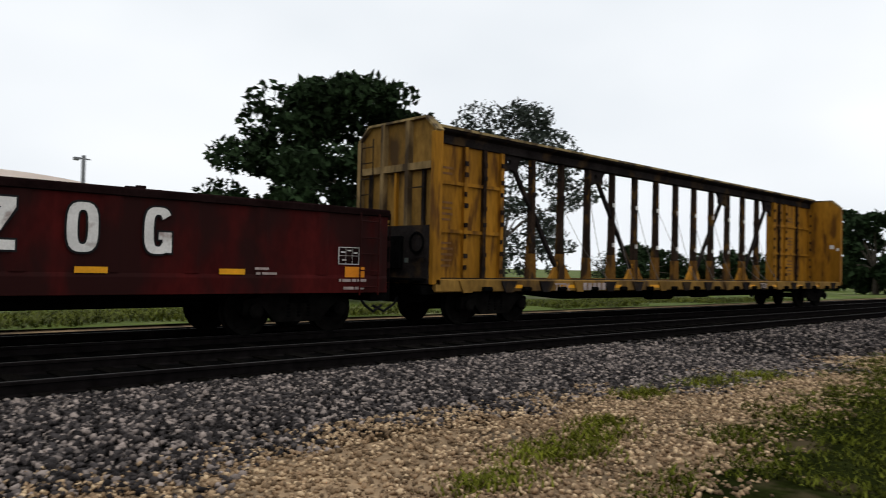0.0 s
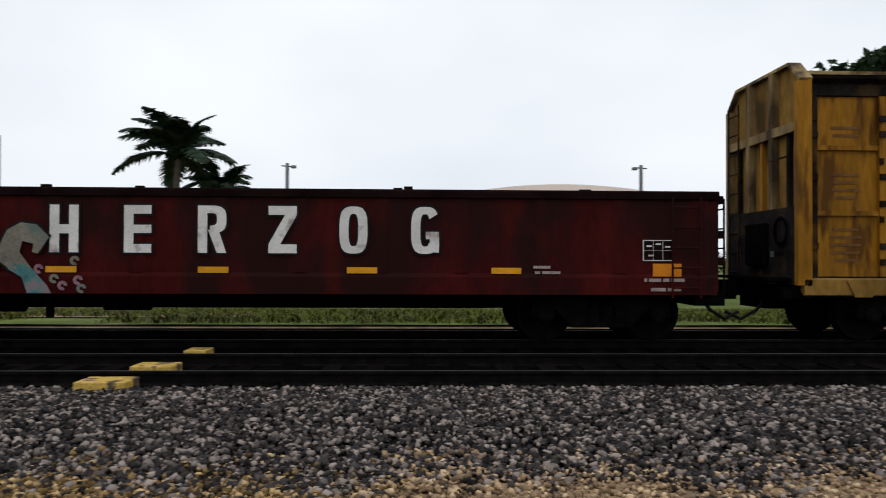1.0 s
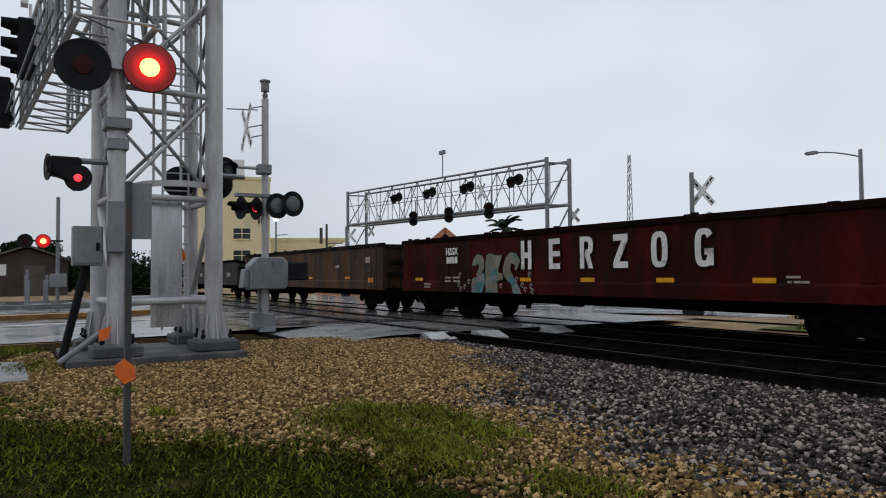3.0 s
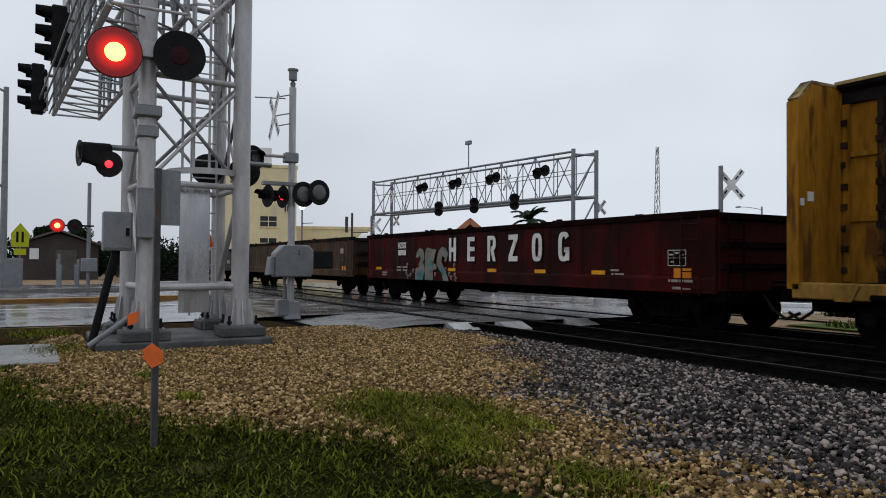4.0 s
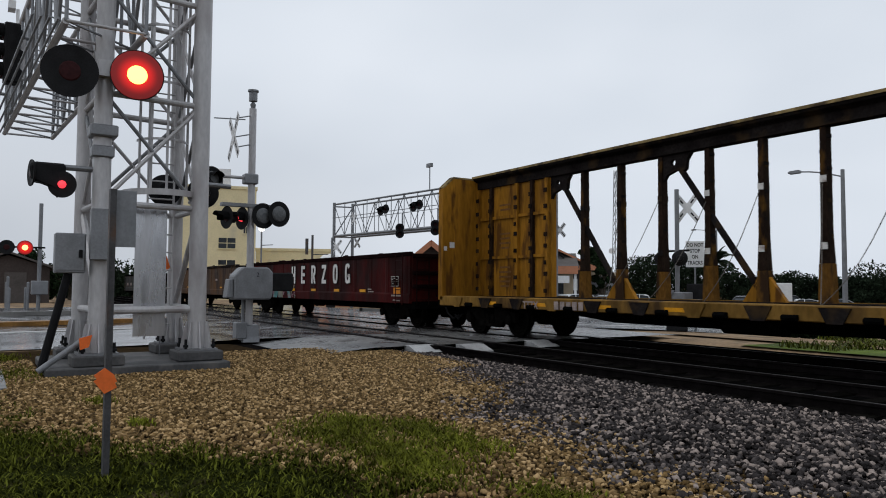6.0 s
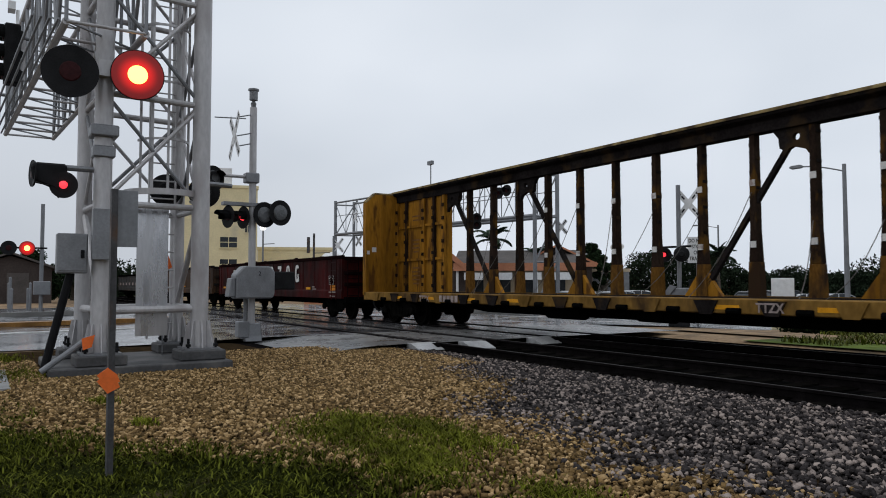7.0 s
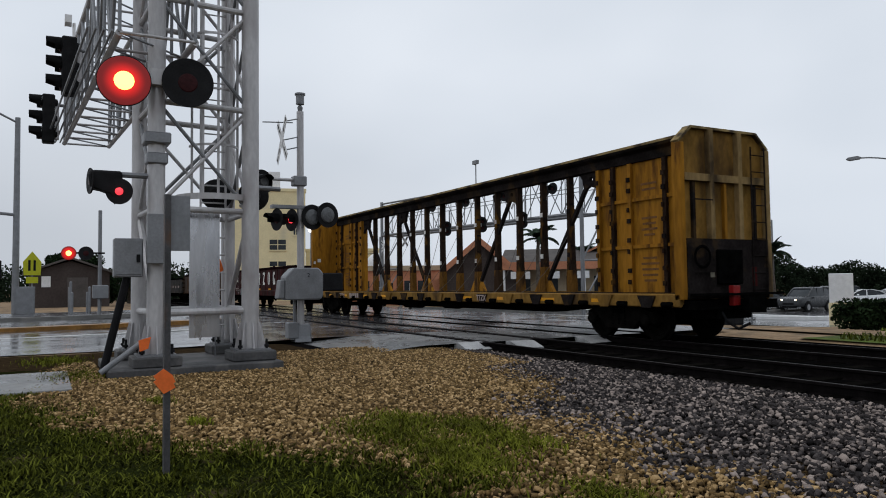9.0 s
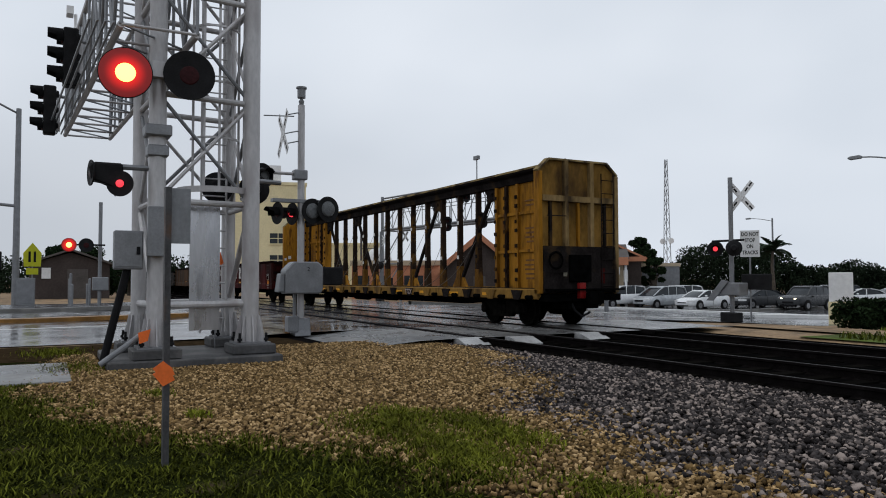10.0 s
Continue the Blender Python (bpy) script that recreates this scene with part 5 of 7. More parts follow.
    part("signal_body", prism(bmesh.new(), [(0.56, 3.10), (0.62, 3.16), (1.04, 3.16), (1.06, 2.86), (0.95, 2.64), (0.90, 2.84), (0.60, 2.88)], mx - 0.16, mx + 0.14, "x"), "hood", tw, bevel=0.03)
    flasher(tw, facing(mx + 0.15, 1.0, 2.84, -20), 0.2, "small", False, "side_flasher")
    bm = bmesh.new()
    rod(bm, (B[0], B[1], 3.05), (B[0] - 0.1, 3.62, 3.05), 0.04, 8)
    part("side_arm", bm, "alu_dull", tw)
    for y in (2.72, 3.38):
        flasher(tw, facing(-13.6, y, 3.02, 165), 0.28, None, True, "rear_flasher")
    part("junction_box", box(bmesh.new(), mx - 0.12, mx + 0.14, my - 0.62, my - 0.2, 1.52, 2.12), "box_grey", tw, "grey junction box with closed lid", bevel=0.015)
    part("box_lid", box(bmesh.new(), mx + 0.142, mx + 0.156, my - 0.6, my - 0.22, 1.56, 2.09), "box_grey", tw, bevel=0.004)
    part("box_latch", box(bmesh.new(), mx + 0.158, mx + 0.185, my - 0.3, my - 0.25, 1.75, 1.87), "black", tw)
    part("relay_box", box(bmesh.new(), mx + 0.14, mx + 0.3, my - 0.16, my + 0.16, 1.72, 2.5), "alu_dull", tw, "tall grey relay box on the leg", bevel=0.012)
    bm = bmesh.new()
    rod(bm, (mx, my - 0.42, 1.52), (mx - 0.05, my - 0.75, 0.05), 0.06, 10)
    part("conduit", bm, "black", tw)
    bm = bmesh.new()
    rod(bm, (mx + 0.2, my - 0.8, 0.08), (mx + 0.1, my - 0.15, 0.55), 0.045, 10)
    part("conduit", bm, "box_grey", tw)
    bm = bmesh.new()
    prism(bm, [(my - 0.28, 0.55), (my - 0.1, 0.6), (my - 0.14, 0.42), (my - 0.26, 0.38)], mx + 0.3, mx + 0.31, "x")
    part("ribbon", bm, "flag", tw, "orange flagging ribbon")
    bm = bmesh.new()
    prism(bm, [(2.62, 1.78), (2.78, 1.86), (2.84, 1.66), (2.7, 1.52), (2.6, 1.6)], -13.6, -13.585, "x")
    part("ribbon", bm, "flag", tw, "orange flagging ribbon")
    part("ribbon_line", rod(bmesh.new(), (-13.61, 2.7, 0.1), (-13.61, 2.7, 1.9), 0.012, 6), "alu_dull", tw)
    return tw


tower_and_cantilever()


def crossing_mast():
    x, y = -17.4, 5.47
    t = thing("crossing_signal_mast", pose(x, y, 0), "silver crossing signal mast with lights, crossbuck and gate mechanism", "crossing signal")
    part("pole", rod(bmesh.new(), (0, 0, 0.1), (0, 0, 5.62), 0.085, 16), "alu", t, smooth=True)
    part("base", prism(bmesh.new(), [(-0.24, 0.0), (0.24, 0.0), (0.16, 0.12), (0.12, 0.42), (-0.12, 0.42), (-0.16, 0.12)], -0.2, 0.2, "y"), "alu_dull", t, bevel=0.02)
    part("base_box", box(bmesh.new(), -0.1, 0.2, -0.36, -0.1, 0.1, 0.48), "box_grey", t, bevel=0.02)
    bm = bmesh.new()
    lathe(bm, [(0.05, 5.62), (0.07, 5.72), (0.03, 5.78), (0.10, 5.80), (0.10, 6.02), (0.13, 6.03), (0.13, 6.07), (0.02, 6.09)], 14)
    part("bell", bm, "box_grey", t, "grey warning bell", smooth=True)
    for z in (5.45, 5.0, 4.75):
        bm = bmesh.new()
        rod(bm, (0.02, 0, z), (0.05, -0.42, z - 0.12), 0.016, 6)
        part("sign_arm", bm, "alu_dull", t)
    part("sign_arm", rod(bmesh.new(), (0.05, -0.2, 5.32), (0.1, -0.95, 5.26), 0.016, 6), "alu_dull", t)
    crossbuck(t, 0.05, -0.47, 4.87, -92, 1.3)
    # upper light pair on a long arm, lower pair by the pole
    part("light_arm", rod(bmesh.new(), (0, 0, 3.92), (-0.1, -1.05, 3.94), 0.04, 8), "alu", t)
    part("arm_clamp", box(bmesh.new(), -0.13, 0.13, -0.2, 0.13, 3.78, 4.02), "alu_dull", t, bevel=0.02)
    flasher(t, facing(0.02, -0.95, 3.83, 20), 0.3, "grey", True, "arm_flasher")
    part("cross_arm", box(bmesh.new(), -0.11, 0.11, -0.72, 0.62, 3.22, 3.3), "alu_dull", t)
    flasher(t, facing(0.14, 0.25, 3.02, 15), 0.31, "grey", False, "flasher")
    flasher(t, facing(0.2, 0.62, 3.08, 15), 0.31, "grey", False, "flasher")
    flasher(t, facing(-0.05, -0.2, 2.95, -75), 0.27, "small", True, "side_flasher")
    flasher(t, facing(0.0, -0.58, 2.95, -75), 0.27, None, True, "side_flasher")
    part("gate_mechanism", prism(bmesh.new(), [(-0.5, 1.02), (0.36, 1.02), (0.42, 1.12), (0.42, 1.66), (0.3, 1.78), (-0.3, 1.78), (-0.5, 1.58)], 0.0, 0.46, "x"), "box_grey", t, "grey cast gate mechanism housing", bevel=0.03)
    part("gate_bracket", box(bmesh.new(), -0.05, 0.3, 0.42, 0.98, 1.22, 1.66), "disc_back", t, bevel=0.03)
    part("counterweight", prism(bmesh.new(), [(-0.66, 1.06), (-0.5, 1.06), (-0.5, 1.5), (-0.6, 1.5)], 0.05, 0.4, "x"), "box_grey", t, bevel=0.02)
    lettering("number", "2", 0.14, "black", t, pose(0.464, 0.05, 1.6, 90, 0, 90))
    part("pole_guard", rod(bmesh.new(), (0.02, -0.16, 0.4), (0.02, -0.16, 1.05), 0.04, 8), "box_grey", t)
    return t


crossing_mast()

# thin dark post with a blank-backed plate and orange ribbons
post = thing("sign_post", pose(-5.68, 0.79, 0), "dark steel sign post with a grey plate and orange ribbons", "sign post")
part("post", prism(bmesh.new(), [(-0.03, -0.02), (-0.012, 0.02), (0.012, 0.02), (0.03, -0.02), (0.036, -0.02), (0.036, -0.026), (-0.036, -0.026), (-0.036, -0.02)], -0.05, 2.03, "z"), "post_dark", post)
part("plate", box(bmesh.new(), -0.034, -0.028, 0.0, 0.16, 1.62, 2.03), "box_grey", post, "grey metal plate", bevel=0.002)
for z, w in ((0.70, 0.06), (0.66, 0.05)):
    bm = bmesh.new()
    prism(bm, [(-0.1, z + 0.02), (-0.03, z + 0.07), (0.03, z + 0.02), (0.05, z - 0.03), (-0.03, z - 0.07), (-0.07, z - 0.02)], 0.037, 0.04 + w * 0.1, "x")
    part("ribbon", bm, "flag", post, "orange flagging ribbon")


# ---- beyond the tracks ----
def bearing(deg, r):
    """A plan position by the bearing left of the track's normal and the distance from the viewer."""
    return -r * math.sin(radians(deg)), r * math.cos(radians(deg))


def gantry():
    g = thing("signal_bridge", pose(0, 0, 0), "grey steel signal bridge spanning the road with crossing lights", "signal bridge")
    R0, L0, w = Vector((-32.6, 26.5, 0)), Vector((-53.6, 23.5, 0)), Vector((0.2, 1.5, 0))
    z0, z1 = 5.25, 7.75
    for P in (R0, R0 + w, L0, L0 + w):
        gz = road_z(P.x, P.y)
        leg = part("leg", rod(bmesh.new(), P + Vector((0, 0, gz)), P + Vector((0, 0, z1 + 0.15)), 0.12, 12), "alu_dull", g)
    for P in (R0, L0):
        for za, zb in ((0.2, 2.6), (2.6, 5.2), (5.2, 7.6)):
            part("leg_brace", rod(bmesh.new(), P + Vector((0, 0, za)), P + w + Vector((0, 0, zb)), 0.05, 6), "alu_dull", g)
            part("leg_strut", rod(bmesh.new(), P + Vector((0, 0, zb)), P + w + Vector((0, 0, zb)), 0.06, 6), "alu_dull", g)
    n = 14
    for o in (Vector((0, 0, 0)), w):
        for z, r in ((z0, 0.10), (z1, 0.07), ((z0 + z1) / 2 + 0.2, 0.025)):
            part("chord", rod(bmesh.new(), R0 + o + Vector((0, 0, z)), L0 + o + Vector((0, 0, z)), r, 8), "alu_dull", g)
        for i in range(n + 1):
            p = R0.lerp(L0, i / n) + o
            part("truss_post", rod(bmesh.new(), p + Vector((0, 0, z0)), p + Vector((0, 0, z1)), 0.03, 6), "box_grey", g)
            if i < n:
                q = R0.lerp(L0, (i + 1) / n) + o
                a, b = (z0, z1) if i % 2 else (z1, z0)
                part("diagonal", rod(bmesh.new(), p + Vector((0, 0, a)), q + Vector((0, 0, b)), 0.03, 6), "box_grey", g)
    for f in (0.10, 0.30, 0.48, 0.66):
        p = R0.lerp(L0, f) + Vector((0.1, -0.45, 0))
        for dx in (-0.38, 0.38):
            flasher(g, facing(p.x + dx, p.y, 6.75 + 0.1 * dx, -75), 0.34, None, True, "flasher")
    for f in (0.2, 0.38, 0.56):
        p = R0.lerp(L0, f) + Vector((0.0, -0.5, 0))
        for dz in (0.0, 0.42):
            flasher(g, facing(p.x, p.y, 4.95 + dz, -30), 0.30, None, True, "drop_flasher")
        part("drop_pole", rod(bmesh.new(), (p.x, p.y + 0.2, 4.8), (p.x, p.y + 0.2, 6.4), 0.05, 6), "alu_dull", g)
    for f in (0.24, 0.84):
        p = R0.lerp(L0, f) + Vector((0.0, -0.35, 0))
        crossbuck(g, p.x, p.y, 6.4, -90, 1.2)
    crossbuck(g, R0.x + 0.15, R0.y + 1.85, 4.65, -75, 1.0)
    crossbuck(g, L0.x + 0.35, L0.y + 1.85, 4.8, -75, 1.0)
    p = R0.lerp(L0, 0.44)
    bm = bmesh.new()
    rod(bm, p + Vector((0, 0, z1)), p + Vector((0, 0, z1 + 1.6)), 0.04, 6)
    box(bm, p.x - 0.3, p.x + 0.25, p.y - 0.1, p.y + 0.1, z1 + 1.55, z1 + 1.8)
    part("camera_mast", bm, "box_grey", g)
    return g


gantry()


def far_crossing_mast(x, y, z, deg):
    t = thing("crossing_signal_mast", pose(x, y, z), "grey crossing mast with crossbuck and red lights beyond the tracks", "crossing signal")
    part("pole", rod(bmesh.new(), (0, 0, 0.0), (0, 0, 5.15), 0.08, 12), "alu_dull", t)
    crossbuck(t, 0.28, 0.22, 4.45, deg, 1.3)
    part("light_arm", rod(bmesh.new(), (-0.8, -0.05, 2.9), (0.5, 0.05, 2.9), 0.04, 8), "black", t)
    flasher(t, facing(-0.62, -0.1, 2.62, -50), 0.28, "small", True)
    flasher(t, facing(0.2, -0.1, 2.62, 130), 0.28, None, True)
    part("gate_mechanism", box(bmesh.new(), -0.3, 0.5, -0.25, 0.25, 0.95, 1.4), "box_grey", t, bevel=0.03)
    part("gate_arm_stub", prism(bmesh.new(), [(-0.9, 0.75), (-0.6, 0.75), (0.1, 1.45), (-0.2, 1.5)], -0.3, -0.26, "y"), "box_grey", t)
    part("counterweight", box(bmesh.new(), 0.15, 1.35, 0.3, 0.4, 1.15, 1.7), "disc_back", t, bevel=0.02)
    part("base_box", box(bmesh.new(), -0.3, 0.3, -0.3, 0.2, 0, 0.35), "disc_back", t, bevel=0.03)
    return t


far_crossing_mast(-18.2, 21.5, ground_z(0, 21.5), -82)
far_crossing_mast(-50.5, 22.0, road_z(0, 22), -55)

# regulatory sign beside the far mast
sx, sy = bearing(39.0, 30.0)
sg = thing("regulatory_sign", pose(sx, sy, ground_z(sx, sy), 0, 0, 44), "white rectangular sign with black words on a thin post", "road sign")
part("post", box(bmesh.new(), -0.03, 0.03, 0.01, 0.05, 0, 2.6), "alu_dull", sg)
part("panel", box(bmesh.new(), -0.34, 0.34, -0.006, 0.006, 2.45, 3.45), "sign_white", sg, bevel=0.003)
for i, word in enumerate(("DO NOT", "STOP", "ON", "TRACKS")):
    lettering("word", word, 0.2, "black", sg, pose(0, -0.010, 3.3 - 0.23 * i, 90, 0, 0), 0.75, 0.004)

# white blank cabinet and trimmed hedge
cx, cy = bearing(33.3, 33.0)
cb = thing("sign_cabinet", pose(cx, cy, ground_z(cx, cy), 0, 0, 30), "blank white upright sign cabinet", "sign")
part("cabinet", box(bmesh.new(), -0.42, 0.42, -0.15, 0.15, 0.0, 2.05), "sign_white", cb, bevel=0.02)
part("cabinet_trim", box(bmesh.new(), -0.45, 0.45, -0.17, 0.17, -0.1, 0.9), "stucco", cb, bevel=0.02)


def leaf_cloud(rng, centers, radii, count, size, flat=0.8):
    """Small bent leaf clumps round many centres: vertices and faces for bulk()."""
    centers, radii = np.asarray(centers, float), np.asarray(radii, float)
    pick = rng.integers(0, len(centers), count)
    d = rng.normal(size=(count, 3))
    d /= np.linalg.norm(d, axis=1)[:, None]
    r = radii[pick] * rng.uniform(0.35, 1.0, count) ** 0.5
    pos = centers[pick] + d * r[:, None] * np.array([1, 1, flat])
    u = rng.normal(size=(count, 3))
    u /= np.linalg.norm(u, axis=1)[:, None]
    v = np.cross(u, rng.normal(size=(count, 3)))
    v /= np.linalg.norm(v, axis=1)[:, None]
    s = size * rng.uniform(0.5, 1.3, count)[:, None]
    w = np.cross(u, v) * s * 0.25
    quad = np.stack([pos - u * s, pos + v * s * 0.5 + w, pos + u * s, pos - v * s * 0.5 + w], 1)
    return quad.reshape(-1, 3), np.arange(count * 4).reshape(-1, 4)


def tree(x, y, height, spread, seed, label, leaf="leaf", leaves=9000, size=0.22, clumps=34, trunk_r=0.28, gap=1.0, low=0.3, flat=0.8):
    rng = np.random.default_rng(seed)
    gz = ground_z(x, y)
    t = thing("tree", pose(x, y, gz), label, "tree")
    bm = bmesh.new()
    fork = height * 0.3
    rod(bm, (0, 0, -0.1), (0.1, 0, fork), trunk_r, 10, trunk_r * 0.7)
    cs, rs = [], []
    for i in range(clumps):
        a, k = rng.uniform(0, 2 * math.pi), rng.uniform(0.15, 1.0) ** 0.6
        h = rng.uniform(low, 0.94)
        rad = spread * k * math.sin(math.pi * min(max((h - low + 0.16) / (1.16 - low), 0.02), 0.98)) ** 0.7
        cs.append((rad * math.cos(a), rad * math.sin(a), height * h))
        rs.append(spread * rng.uniform(0.16, 0.3) * gap)
    for c in cs[:16]:
        mid = Vector((c[0] * 0.45, c[1] * 0.45, (fork + c[2]) / 2 + 0.3))
        rod(bm, (0.1, 0, fork - 0.1), mid, trunk_r * 0.38, 6, trunk_r * 0.24)
        rod(bm, mid, c, trunk_r * 0.24, 6, trunk_r * 0.06)
    part("trunk", bm, "bark", t)
    v, f = leaf_cloud(rng, cs, rs, leaves, size, flat)
    bulk("crown", v, f, leaf, t)
    return t


x, y = bearing(-35.2, 40.0)
tree(x, y, 12.1, 7.0, 5, "broad dark green leafy tree behind the tracks", leaves=30000, size=0.24, clumps=150, gap=0.78, low=0.12, flat=0.62)
x, y = bearing(-47.7, 46.0)
tree(x, y, 12.6, 5.8, 8, "thin-leaved grey-green tree with gaps in its crown", "leaf_pale", 14500, 0.15, 120, 0.2, 0.85, low=0.10, flat=0.6)
x, y = bearing(-73.5, 70.0)
tree(x, y, 6.8, 5.0, 12, "round dark green tree in the distance", leaves=6000, size=0.35, low=0.1)
for k, (b, r, h, sp) in enumerate(((-58, 90, 4.5, 5), (-64, 95, 4, 5), (-69, 100, 4.5, 6), (-79, 80, 5, 5))):
    x, y = bearing(b, r)
    tree(x, y, h, sp, 30 + k, "low dark green tree in the distance", leaves=3000, size=0.4, low=0.08)


def palm(b, r, height, crown, seed, fronds=17):
    rng = np.random.default_rng(seed)
    x, y = bearing(b, r)
    p = thing("palm_tree", pose(x, y, ground_z(x, y)), "palm tree with drooping green fronds", "palm tree")
    bm = bmesh.new()
    hz = height - crown * 0.55
    pts = [(0.12 * math.sin(i), 0.05 * i, hz * i / 6) for i in range(7)]
    for i, (a, c) in enumerate(zip(pts, pts[1:])):
        rod(bm, a, c, 0.2 - 0.012 * i, 10, 0.188 - 0.012 * i)
    part("trunk", bm, "bark", p)
    top = Vector(pts[-1])
    for i in range(fronds):
        a = 2 * math.pi * i / fronds + rng.uniform(-0.25, 0.25)
        lift = rng.uniform(0.25, 1.45) if i else 1.55
        ln = crown * rng.uniform(0.85, 1.1)
        spine, d, pitch = [top.copy()], Vector((math.cos(a), math.sin(a), 0)), lift
        for k in range(8):
            spine.append(spine[-1] + (d * math.cos(pitch) + Vector((0, 0, math.sin(pitch)))) * ln / 8)
            pitch -= rng.uniform(0.13, 0.28)
        bm = bmesh.new()
        side = Vector((-d.y, d.x, 0))
        for k in range(8):
            rod(bm, spine[k], spine[k + 1], 0.025, 4, caps=False)
            for j in range(7):
                q = spine[k].lerp(spine[k + 1], j / 7)
                f = (k + j / 7) / 8
                w = crown * (0.22 if i else 0.07) * math.sin(math.pi * min(f * 0.9 + 0.1, 1)) ** 0.6
                for s in (-1, 1):
                    tip = q + side * s * w + (spine[k + 1] - spine[k]).normalized() * w * 0.5 - Vector((0, 0, w * rng.uniform(0.1, 0.6)))
                    e = (spine[k + 1] - spine[k]).normalized() * 0.13
                    bm.faces.new([bm.verts.new(c) for c in (q - e, q + e, tip)])
        part("frond", bm, "palm", p)
    return p


palm(18.0, 34.0, 7.9, 3.0, 2, 22)
palm(14.9, 37.0, 6.3, 2.2, 4, 17)
palm(54.4, 60.0, 6.7, 1.9, 6, 15)
palm(51.0, 66.0, 5.7, 1.6, 9, 13)
palm(37.6, 80.0, 6.3, 2.2, 11, 16)


def street_lamp(b, r, height, arm, turn, label="grey street lamp with a single arm"):
    x, y = bearing(b, r)
    t = thing("street_lamp", pose(x, y, ground_z(x, y), 0, 0, turn), label, "street lamp")
    part("pole", rod(bmesh.new(), (0, 0, 0), (0, 0, height), 0.13, 10, 0.09), "box_grey", t)
    bm = bmesh.new()
    tube(bm, [(-arm * i / 5, 0, height - 0.35 + 0.35 * math.sin(math.pi / 2 * i / 5)) for i in range(6)], 0.035)
    part("arm", bm, "box_grey", t)
    part("lamp_head", prism(bmesh.new(), [(-arm - 0.6, height - 0.02), (-arm - 0.5, height + 0.06), (-arm - 0.1, height + 0.1), (-arm + 0.05, height + 0.03), (-arm, height - 0.06), (-arm - 0.45, height - 0.1)], -0.13, 0.13, "y"), "box_grey", t, bevel=0.02)
    return t


street_lamp(29.3, 40.0, 7.6, 1.8, 30)
street_lamp(37.5, 90.0, 9.1, 2.2, 40)
for b, r, h, s in ((10.1, 45.0, 7.6, 1), (-16.9, 45.0, 7.5, -1)):
    x, y = bearing(b, r)
    t = thing("flood_light_pole", pose(x, y, ground_z(x, y)), "slim grey pole with a small flood light", "light pole")
    part("pole", rod(bmesh.new(), (0, 0, 0), (0, 0, h), 0.11, 8), "box_grey", t)
    part("bracket", rod(bmesh.new(), (-0.35, 0, h - 0.15), (0.35, 0, h - 0.2), 0.04, 6), "box_grey", t)
    part("flood_light", box(bmesh.new(), s * 0.38 - 0.15, s * 0.38 + 0.15, -0.12, 0.12, h - 0.3, h - 0.12), "box_grey", t, bevel=0.03)

# a lit globe lamp and a thin utility pole by the far side of the road
x, y = bearing(71.75, 60.0)
gl = thing("street_lamp", pose(x, y, ground_z(x, y)), "slim grey lamp post with a lit white globe", "street lamp")
part("pole", rod(bmesh.new(), (0, 0, 0), (0, 0, 5.7), 0.07, 8), "box_grey", gl)
part("globe", lathe(bmesh.new(), [(0.07, 5.7), (0.2, 5.78), (0.26, 5.95), (0.2, 6.12), (0.06, 6.2)], 14), "white_lamp", gl, "glowing white globe", smooth=True)
part("bracket", rod(bmesh.new(), (0, 0, 4.6), (-0.5, 1.1, 4.7), 0.035, 6), "box_grey", gl)
x, y = bearing(67.95, 80.0)
up = thing("utility_pole", pose(x, y, ground_z(x, y)), "thin dark utility pole with a short side arm", "utility pole")
part("pole", rod(bmesh.new(), (0, 0, 0), (0, 0, 7.3), 0.13, 8), "post_dark", up)
part("side_arm", rod(bmesh.new(), (0, 0, 5.2), (0.6, 1.6, 5.25), 0.05, 6), "post_dark", up)
part("transformer", rod(bmesh.new(), (-0.2, -0.55, 5.2), (-0.2, -0.55, 6.9), 0.17, 10), "post_dark", up)

# lattice radio mast
x, y = bearing(44.7, 120.0)
tm = thing("radio_mast", pose(x, y, -1.0), "tall slender grey lattice radio mast", "radio mast")
rad = lambda z: 0.75 - 0.025 * z
cor = [(math.cos(a), math.sin(a)) for a in (0.3, 0.3 + 2.094, 0.3 + 4.189)]
for cxx, cyy in cor:
    part("leg", rod(bmesh.new(), (cxx * rad(0), cyy * rad(0), 0), (cxx * rad(21), cyy * rad(21), 21), 0.06, 5), "box_grey", tm)
for i in range(14):
    z0, z1 = 1.5 * i, 1.5 * i + 1.5
    for k in range(3):
        (ax, ay), (bx2, by2) = cor[k], cor[(k + 1) % 3]
        part("brace", rod(bmesh.new(), (ax * rad(z0), ay * rad(z0), z0), (bx2 * rad(z1), by2 * rad(z1), z1), 0.035, 4), "box_grey", tm)
for s in (-1, 1):
    part("dish", lathe(bmesh.new(), [(0.1, -0.2), (0.4, -0.05), (0.45, 0.05)], 12, pose(s * 0.9, 0, 8.2, 90, 0, 30)), "sign_white", tm)


